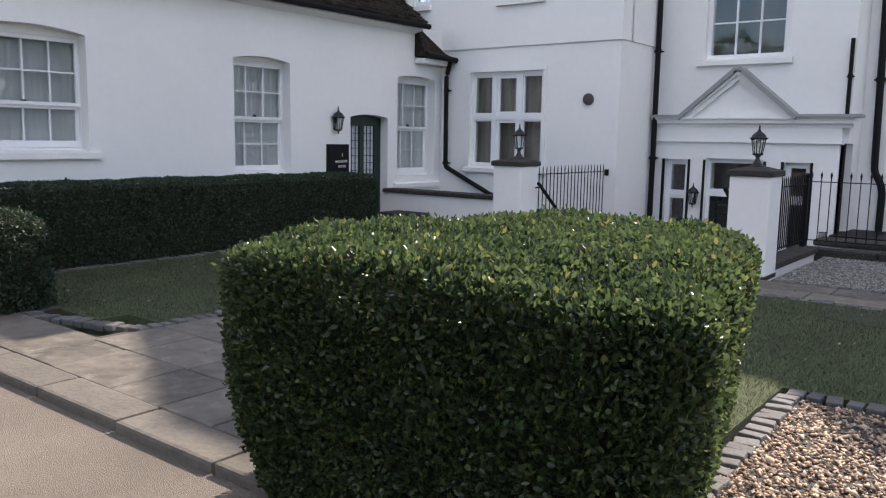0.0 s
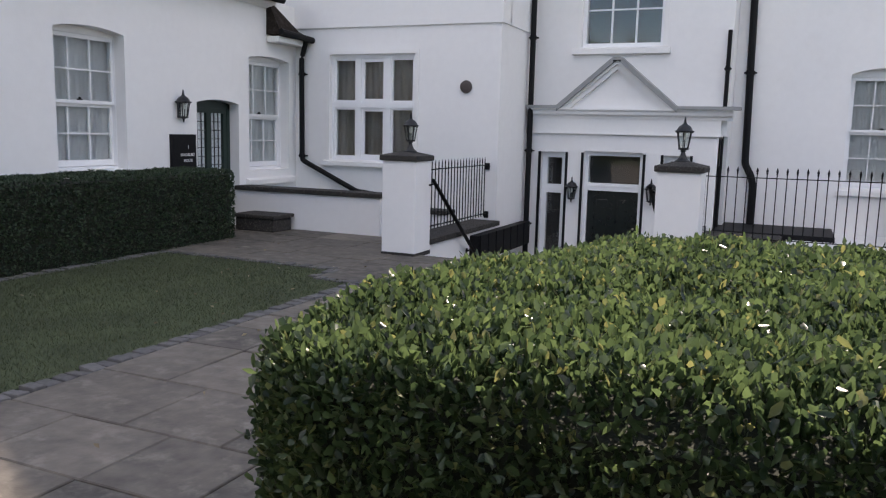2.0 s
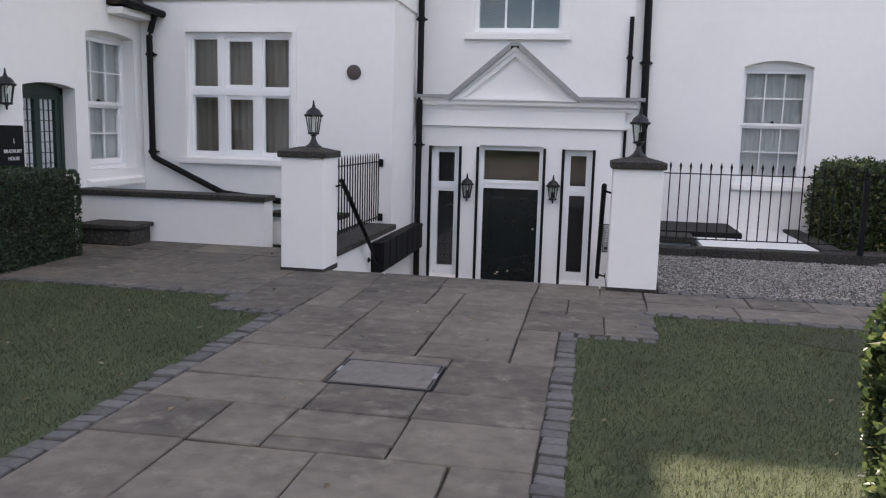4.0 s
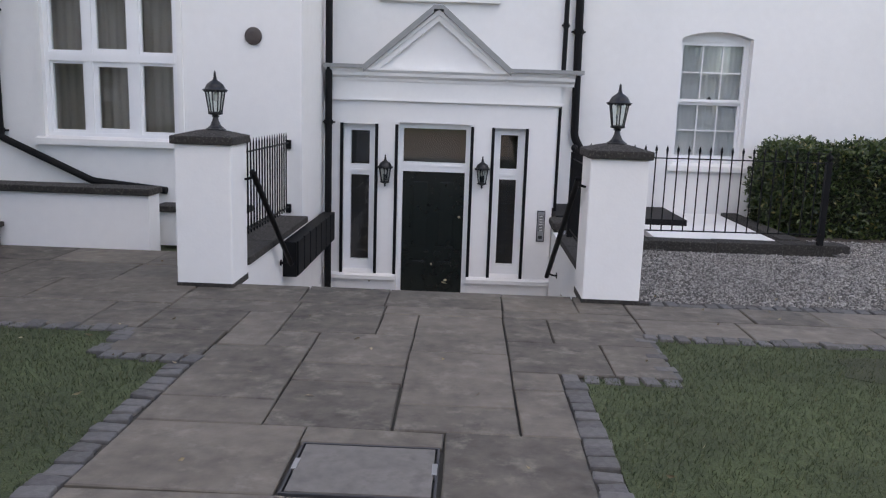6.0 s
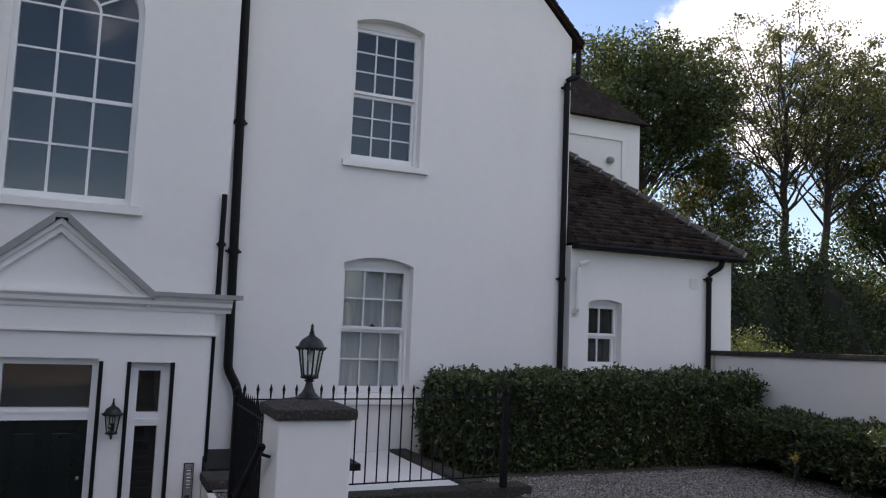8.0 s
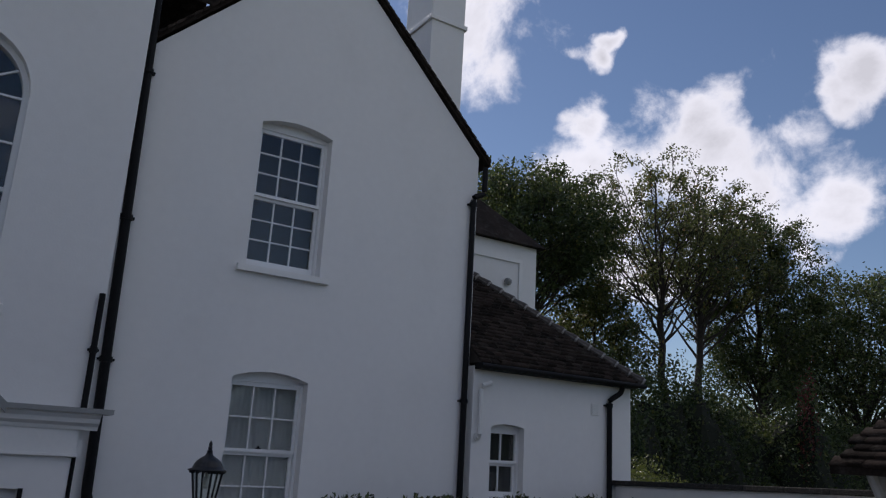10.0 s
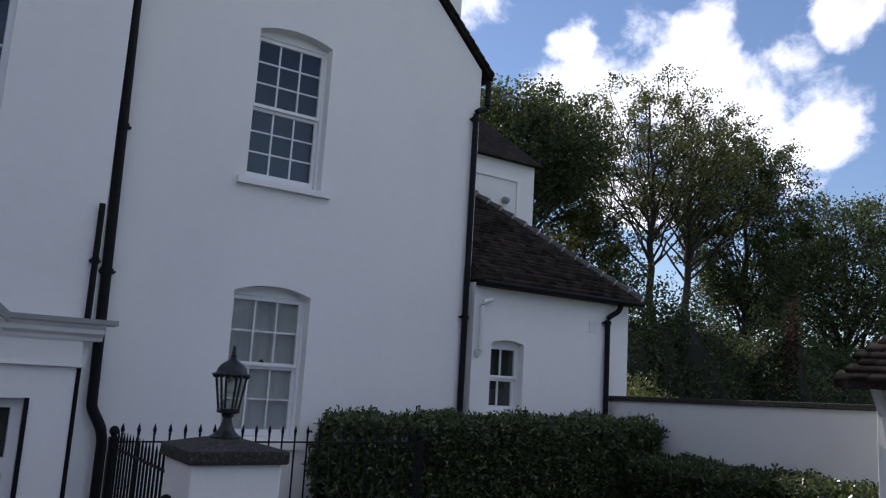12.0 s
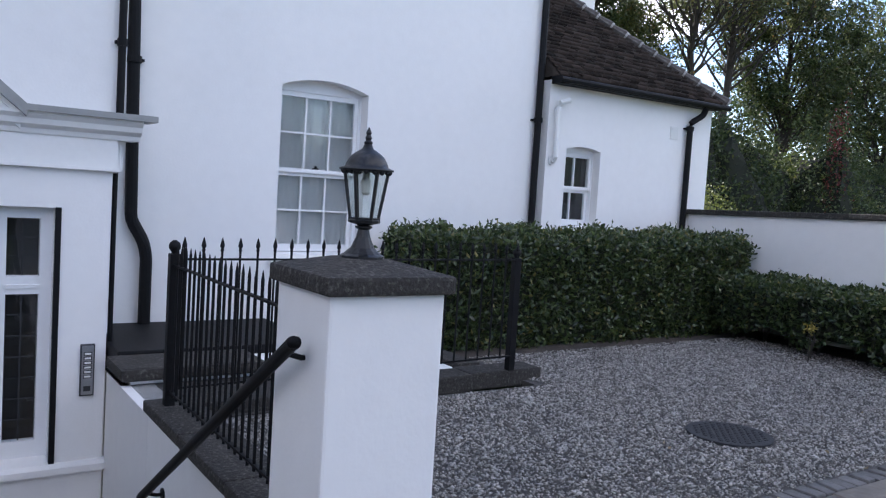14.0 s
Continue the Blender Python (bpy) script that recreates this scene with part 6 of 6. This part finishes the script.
def tree(name, x, y, height, first, crown, seed, leaf_mat, limbs, per_twig, leaf, label, trunk=0.2, clump=0.36, sprays=7, low=-0.4, keep=0.9):
    """A leading stem with limbs rising from it to the skin of the crown; crown = (offset x, centre height, radius, half height)."""
    rng = np.random.default_rng(seed)
    r = root(name, pose(x, y, -0.1), label, "tree")
    bm = bmesh.new()
    ends = []
    ox, zc, rx, rz = crown

    def bend(p0, p1, p2, r0, r1, sides, steps=7):
        pts = []
        for i in range(steps + 1):
            t = i / steps
            q = p0 * (1 - t) ** 2 + p1 * 2 * t * (1 - t) + p2 * t * t
            if 0 < i < steps:
                q = q + Vector(rng.normal(0, 0.022 * (p2 - p0).length / 3, 3))
            pts.append(q)
        tube(bm, pts, [r0 + (r1 - r0) * i / steps for i in range(steps + 1)], sides, cap=False)
        return pts

    tip = Vector((ox * 0.7, 0, height * 0.96))
    stem = bend(Vector((0, 0, 0)), Vector((0, 0, height * 0.6)), tip, trunk * 1.2, 0.03, 9, 12)

    def on_stem(z):
        for a, b in zip(stem, stem[1:]):
            if a.z <= z <= b.z:
                return a.lerp(b, (z - a.z) / (b.z - a.z))
        return stem[-1].copy()

    for i in range(limbs):
        az = i * 2.39996 + rng.uniform(-0.35, 0.35)
        lat = math.asin(min(0.98, low + (0.96 - low) * (i + rng.uniform(0.2, 0.8)) / limbs))
        k = rng.uniform(0.86, 1.06)
        end = Vector((ox + rx * math.cos(lat) * math.cos(az) * k, rx * math.cos(lat) * math.sin(az) * k, zc + rz * math.sin(lat) * k))
        flat = math.hypot(end.x, end.y)
        start = on_stem(min(max(first + rng.uniform(0, 1) ** 1.5 * 0.28 * (height - first), end.z - flat * rng.uniform(0.9, 1.7) - 0.4), height * 0.86))
        mid = start.lerp(end, 0.5) + Vector((0, 0, -0.05 * flat))
        thick = max(0.03, trunk * 0.42 * (1.15 - start.z / height))
        limb = bend(start, mid, end, thick, 0.012, 6, 9)
        span = (end - start).length
        for j in range(sprays):
            t = 0.34 + 0.66 * (j + rng.uniform(0, 1)) / sprays
            m = min(int(t * 9), 8)
            p = limb[m].lerp(limb[m + 1], t * 9 - m)
            along = (limb[m + 1] - limb[m]).normalized()
            w = Vector(rng.normal(0, 1, 3))
            w = (w - along * w.dot(along)).normalized()
            d = (along * 0.7 + w * 0.7 + Vector((0, 0, 0.18))).normalized()
            ln = min(1.7, span * 0.3) * (1.15 - 0.55 * t) * rng.uniform(0.6, 1.2)
            e = p + d * ln
            spray = bend(p, p.lerp(e, 0.5) + Vector((0, 0, -0.05 * ln)), e, 0.026 * (1.3 - 0.7 * t), 0.008, 5, 4)
            for g in range(3):
                q = spray[2 + g]
                e2 = q + (d * 0.6 + Vector(rng.normal(0, 0.55, 3))).normalized() * ln * rng.uniform(0.2, 0.42)
                tube(bm, [q, e2], [0.010, 0.005], 4, cap=False)
                ends.append(tuple(e2))
            ends.append(tuple(e))
        ends.append(tuple(end))
    part("trunk", bm, BARK, r)
    T = np.array(ends)
    T = T[rng.uniform(0, 1, len(T)) < keep]
    n = len(T) * per_twig
    g = np.clip(rng.normal(0, 0.8, (n, 3)), -1.4, 1.4) * np.array([1, 1, 0.55])
    pos = np.repeat(T, per_twig, 0) + g * clump * np.repeat(rng.uniform(0.5, 1.2, (len(T), 1)), per_twig, 0)
    v, f = leaves(pos, np.tile([[0, 0, 0.15]], (n, 1)), leaf, leaf * 0.68, rng, 0.85)
    tagged(mesh_np("crown", v, f, leaf_mat, r), kind="stuff")
    return r


tree("broadleaf_tree", 21.5, 30.0, 14.8, 6.6, (-0.9, 11.0, 3.7, 3.8), 31, TREELEAF, 30, 25, 0.135, "tall open-crowned tree with green and yellowing leaves", trunk=0.19, clump=0.31, low=-0.22, keep=0.66)
tree("broadleaf_tree", 23.7, 30.3, 14.5, 6.4, (1.1, 10.7, 3.4, 3.8), 32, TREELEAF, 30, 25, 0.135, "tall broad tree with an airy leafy crown", trunk=0.2, clump=0.31, low=-0.22, keep=0.66)
tree("broadleaf_tree", 28.4, 30.6, 14.0, 3.2, (0.0, 9.6, 2.9, 4.6), 35, OAKLEAF, 44, 28, 0.15, "leafy tree standing at the edge of the wood", trunk=0.2, clump=0.42, low=-0.8, keep=0.9)
tree("dark_tree", 14.2, 30.4, 12.6, 5.4, (0.0, 10.3, 3.1, 2.6), 33, OAKLEAF, 44, 38, 0.145, "dense dark green tree behind the house", trunk=0.2, clump=0.46)
tree("broadleaf_tree", 18.4, 31.0, 9.4, 2.6, (0.0, 6.6, 2.1, 2.9), 36, TREELEAF, 22, 30, 0.14, "small light green tree beside the dark one", trunk=0.12, clump=0.4)
tree("dark_tree", 33.6, 28.6, 11.2, 2.4, (0.0, 7.4, 4.2, 4.2), 34, OAKLEAF, 40, 32, 0.165, "dense dark tree closing the edge of the wood", trunk=0.22, clump=0.6)


def thicket(name, spots, per, leaf, material, seed, label, kind="stuff"):
    """Mounds of undergrowth: leaves over dark cores that stand in for inner shade."""
    rng = np.random.default_rng(seed)
    r = root(name, pose(spots[0][0], spots[0][1], 0), label, "undergrowth", kind=kind)
    o = np.array([spots[0][0], spots[0][1], 0.0])
    V, F, k = [], [], 0
    bm = bmesh.new()
    for x, y, rad, h in spots:
        d = rng.normal(size=(per, 3))
        d /= np.linalg.norm(d, axis=1, keepdims=True)
        d[:, 2] = np.abs(d[:, 2])
        w = 1 + 0.13 * np.sin(d[:, 0] * 7 + x) * np.sin(d[:, 1] * 6 + y) + 0.1 * np.sin(d[:, 2] * 11 + x)
        p = np.array([x, y, 0.0]) - o + d * np.array([rad, rad, h]) * (w * rng.uniform(0.82, 1.08, per))[:, None]
        v, f = leaves(p, d, leaf, leaf * 0.6, rng, 0.7)
        V.append(v)
        F.append(f + k)
        k += len(v)
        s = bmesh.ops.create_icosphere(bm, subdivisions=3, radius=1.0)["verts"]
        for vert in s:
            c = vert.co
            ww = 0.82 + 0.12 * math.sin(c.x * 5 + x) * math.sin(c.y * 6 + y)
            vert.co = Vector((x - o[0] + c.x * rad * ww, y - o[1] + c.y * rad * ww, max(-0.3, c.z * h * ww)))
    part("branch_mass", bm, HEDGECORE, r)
    tagged(mesh_np("leaves", np.concatenate(V), np.concatenate(F), material, r), kind="stuff")
    return r


rng = np.random.default_rng(9)
spots = [(9.5 + 1.9 * i + rng.uniform(-0.5, 0.5), 25.5 + 0.1 * i + rng.uniform(-1.2, 1.2), rng.uniform(1.6, 2.4), rng.uniform(3.8, 5.2)) for i in range(16)]
thicket("woodland_undergrowth", spots, 5200, 0.15, OAKLEAF, 41, "dark green woodland undergrowth behind the garden wall")
spots = [(13.0 + 2.6 * i + rng.uniform(-0.5, 0.5), 34 + rng.uniform(-1.2, 1.2), 2.6, rng.uniform(4.6, 6.0)) for i in range(14)]
thicket("woodland_undergrowth", spots, 3200, 0.2, OAKLEAF, 42, "dark woodland behind the trees")
thicket("red_shrub", [(22.9, 24.6, 0.55, 5.0), (22.5, 24.5, 0.4, 4.3)], 800, 0.11, REDLEAF, 43, "red-leaved shrub among the undergrowth", kind="thing")
thicket("yellow_bush", [(6.3, 18.0, 1.3, 1.98), (7.5, 18.0, 1.0, 1.70)], 7000, 0.055, LIMELEAF, 44, "yellow-green rounded bush behind the garden wall", kind="thing")

# unseen tree belt behind the drive, added to darken reflections in the window panes
spots = [(-36 + 7.5 * i + rng.uniform(-1.5, 1.5), -26 + rng.uniform(-2.5, 2.5), rng.uniform(4.2, 5.5), rng.uniform(5.5, 8.0)) for i in range(14)]
thicket("woodland_belt", spots, 2600, 0.42, OAKLEAF, 45, "unseen dark belt of trees across the drive, added for pane reflections")

# ---- covers in the ground ----
mc = root("manhole_cover", pose(0.22, 11.97, -0.02), "round dark cast-iron drain cover set in the gravel", "drain cover")
bm = bmesh.new()
lathe(bm, [(0.28, 0), (0.28, 0.022), (0.262, 0.024)], 32)
part("frame", bm, MANHOLE, mc)
bm = bmesh.new()
for i in range(-8, 9):
    for j in range(-8, 9):
        if i * i + j * j < 62 and (i + j) % 2 == 0:
            box(bm, i * 0.03 - 0.011, i * 0.03 + 0.011, j * 0.03 - 0.011, j * 0.03 + 0.011, 0.022, 0.028)
part("tread_pattern", bm, MANHOLE, mc)
ac = root("inlaid_cover", pose(-4.55, 8.005, 0.0), "pale stone-filled access cover with a steel rim in the path", "access cover")
bm = bmesh.new()
box(bm, -0.285, 0.285, -0.215, 0.215, -0.02, 0.004, 0.002)
part("stone_inlay", bm, surface("pale_inlay_stone", (0.15, 0.14, 0.125), 0.8, var=0.4, fine=14, coarse=5, bump=0.5, stain_sheen=0.6, stain_sheen_col=(0.09, 0.08, 0.07), stain_sheen_scale=6), ac)
bm = bmesh.new()
for a, b, c, d in ((-0.305, 0.305, -0.235, -0.225), (-0.305, 0.305, 0.225, 0.235), (-0.305, -0.295, -0.225, 0.225), (0.295, 0.305, -0.225, 0.225)):
    box(bm, a, b, c, d, -0.02, 0.003)
part("rim", bm, LEADCAME, ac, "dark steel rim")
for x in (-0.29, 0.29):
    bm = bmesh.new()
    box(bm, x - 0.011, x + 0.011, -0.03, 0.07, -0.02, 0.007, 0.002)
    part("lifting_key_slot", bm, STEEL, ac, "bright steel lifting slot")

# ---- paving stones, setts, kerb ----
pv = root("pavement", pose(0, 0, 0), "old york stone flags laid in staggered rows", "pavement", kind="structure")
rng = np.random.default_rng(5)


def flag(x0, x1, y0, y1):
    bm = bmesh.new()
    z = rng.uniform(-0.0015, 0.0015)
    g = 0.0045
    j = rng.normal(0, 0.0035, 8)
    lo = [(x0 + g + j[0], y0 + g + j[1]), (x1 - g + j[2], y0 + g + j[3]), (x1 - g + j[4], y1 - g + j[5]), (x0 + g + j[6], y1 - g + j[7])]
    cx0, cy0 = (x0 + x1) / 2, (y0 + y1) / 2
    tz = rng.normal(0, 0.001, 4)
    rings = []
    for ins, zz, dz in ((0.0, -0.05, 0), (0.0, z - 0.006, 1), (0.006, z, 1)):
        rings.append([bm.verts.new((px + (ins if px < cx0 else -ins), py + (ins if py < cy0 else -ins), zz + dz * tz[k])) for k, (px, py) in enumerate(lo)])
    for a, b in zip(rings, rings[1:]):
        for k in range(4):
            bm.faces.new((a[k], a[(k + 1) % 4], b[(k + 1) % 4], b[k]))
    bm.faces.new(rings[-1])
    part("flagstone", bm, FLAG, pv)


def lay(x0, x1, y0, y1, cols, along_y=True, lo=0.5, hi=1.0):
    """Rows of flags of given widths with random lengths."""
    for a, b in zip(cols, cols[1:]):
        t, end = (y0, y1) if along_y else (x0, x1)
        while t < end - 0.01:
            s = rng.uniform(lo, hi)
            if end - t - s < 0.3:
                s = end - t
            if along_y:
                flag(a, b, t, t + s)
            else:
                flag(t, t + s, a, b)
            t += s


def course(y0, y1, *xs):
    for a, b in zip(xs, xs[1:]):
        flag(a, b, y0, y1)


def column(x0, x1, *ys):
    for a, b in zip(ys, ys[1:]):
        flag(x0, x1, a, b)


# the straight path, from the drive to the gate piers
course(4.40, 4.92, -5.69, -5.26, -4.58, -4.08, -3.60)
course(4.92, 5.46, -5.69, -5.20, -4.56, -4.00, -3.60)
course(5.46, 6.10, -5.69, -4.88, -4.28, -3.60)
course(6.10, 6.82, -5.69, -5.19, -4.56, -3.96, -3.60)
column(-5.69, -5.19, 6.82, 7.33)
column(-5.19, -4.84, 6.82, 7.33)
column(-4.84, -4.25, 6.82, 6.97, 7.33)
column(-4.25, -3.60, 6.82, 7.33)
course(7.33, 7.76, -5.69, -4.82, -4.26, -3.60)
course(7.76, 8.42, -5.69, -4.87)
course(8.25, 8.42, -4.87, -4.23)
course(7.76, 8.42, -4.23, -3.60)
column(-5.69, -5.09, 8.42, 8.74, 9.60)
column(-5.09, -4.48, 8.42, 9.03, 9.33, 9.94)
column(-4.48, -3.88, 8.42, 8.75, 9.62, 10.46)
column(-3.88, -3.60, 8.42, 9.02, 9.31)
# the wider part before the steps
course(9.31, 9.90, -3.88, -3.28, -2.92)
course(9.90, 10.47, -3.88, -3.57, -2.92)
course(9.36, 9.88, -6.28, -5.69)
course(9.88, 10.38, -6.28, -5.67)
column(-5.67, -5.37, 9.60, 10.38)
column(-5.37, -5.09, 9.60, 9.94)
column(-5.37, -4.73, 9.94, 10.68)
column(-4.73, -4.48, 9.94, 10.46)
course(10.38, 10.68, -6.28, -5.37)
course(10.46, 10.68, -4.73, -3.88)
course(10.47, 10.68, -3.88, -2.92)
course(10.68, 11.20, -6.28, -5.40, -4.75, -3.87, -3.30, -2.92)
lay(-9.65, -6.28, 0, 0, [9.88, 10.5, 11.15, 11.8, 12.42], False, 0.6, 1.1)
lay(-2.92, 4.2, 0, 0, [10.15, 10.58, 11.0], False, 0.5, 0.95)
lay(-7.3, -5.69, 0, 0, [4.40, 4.98], False, 0.5, 0.9)
lay(-3.60, -3.25, 0, 0, [4.40, 4.75], False, 0.5, 0.6)
lay(-9.0, -7.3, 0, 0, [4.40, 4.75], False, 0.6, 0.9)

# setts edging the lawns
st = root("sett_edging", pose(0, 0, 0), "grey stone setts edging the paths and lawns", "edging", kind="structure")
sett_bm = bmesh.new()
box(sett_bm, -0.047, 0.047, -0.066, 0.066, -0.05, 0.0, 0.012)
sett_me = None


def sett_row(x0, y0, x1, y1):
    global sett_me
    d = Vector((x1 - x0, y1 - y0, 0))
    n = int(d.length / 0.105)
    for i in range(n):
        p = Vector((x0, y0, 0)) + d * ((i + 0.5) / n)
        if sett_me is None:
            ob = part("sett", sett_bm, SETT, st)
            sett_me = ob.data
        else:
            ob = new("sett", sett_me)
            ob.parent = st
        ang = math.degrees(math.atan2(d.y, d.x)) + rng.normal(0, 4)
        ob.matrix_basis = pose(p.x + rng.normal(0, 0.004), p.y + rng.normal(0, 0.004), rng.uniform(-0.006, 0.01), rng.normal(0, 2), rng.normal(0, 2), ang) @ Matrix.Diagonal((rng.uniform(0.85, 1.1), rng.uniform(0.85, 1.1), 1, 1))


sett_row(-3.535, 4.7, -3.535, 9.18)
sett_row(-5.765, 5.3, -5.765, 9.22)
sett_row(-3.60, 9.25, -2.92, 9.25)
sett_row(-2.96, 9.30, -2.96, 10.12)
sett_row(-5.66, 9.30, -6.26, 9.34)
sett_row(-6.30, 9.34, -6.30, 9.9)
sett_row(-6.34, 9.86, -8.8, 9.86)
sett_row(-2.96, 10.12, 3.3, 10.12)
sett_row(-2.70, 11.07, 4.1, 11.07)
sett_row(-5.75, 5.35, -6.7, 5.06)
sett_row(-6.7, 5.06, -7.4, 5.0)
sett_row(-1.40, 5.2, -1.47, 6.95)
sett_row(-1.50, 7.02, 3.3, 7.02)
sett_row(-8.70, 5.4, -8.70, 9.8)

# fallen leaves and a worn patch in the lawn
rng2 = np.random.default_rng(88)
n = 150
q = np.stack([rng2.uniform(-8.6, 3.0, n), rng2.uniform(4.5, 12.0, n), np.full(n, 0.008)], 1)
q = q[~((q[:, 0] > -3.0) & (q[:, 0] < -1.4) & (q[:, 1] < 5.9))]
v, f = leaves(q, np.tile([[0.0, 0.0, 0.0]], (len(q), 1)), 0.045, 0.026, rng2, 1.0)
v[:, 2] = np.clip(v[:, 2], 0.002, 0.02)
tagged(mesh_np("fallen_leaves", v, f, leaf_material("dry_leaf", (0.12, 0.08, 0.04), (0.36, 0.30, 0.18), 0.6, 0.1)), "small dry leaves fallen on lawn and paving", "leaves", kind="stuff")
bm = bmesh.new()
lathe(bm, [(0.30, -0.03), (0.28, -0.008), (0.2, -0.004)], 28, cx=-1.5, cy=9.6)
for vtx in bm.verts:
    vtx.co.x += 0.35 * (vtx.co.x + 1.5) + 0.06 * math.sin(vtx.co.y * 19)
tagged(finish("bare_soil_patch", bm, surface("mossy_soil", (0.040, 0.045, 0.022), 1.0, var=0.4, fine=50, coarse=6, bump=0.8)), "dark bare patch worn in the lawn", "soil", kind="structure")

# kerb along the drive
kr = root("kerb", pose(0, 0, 0), "worn stone kerb between the drive and the paving", "kerb", kind="structure")
x = -12.0
while x < 4.0:
    s = rng.uniform(0.75, 1.05)
    bm = bmesh.new()
    box(bm, x + 0.005, x + s - 0.005, 4.12 + rng.normal(0, 0.004), 4.39, -0.085, 0.012 + rng.normal(0, 0.004), 0.022)
    part("kerb_stone", bm, KERB, kr)
    x += s
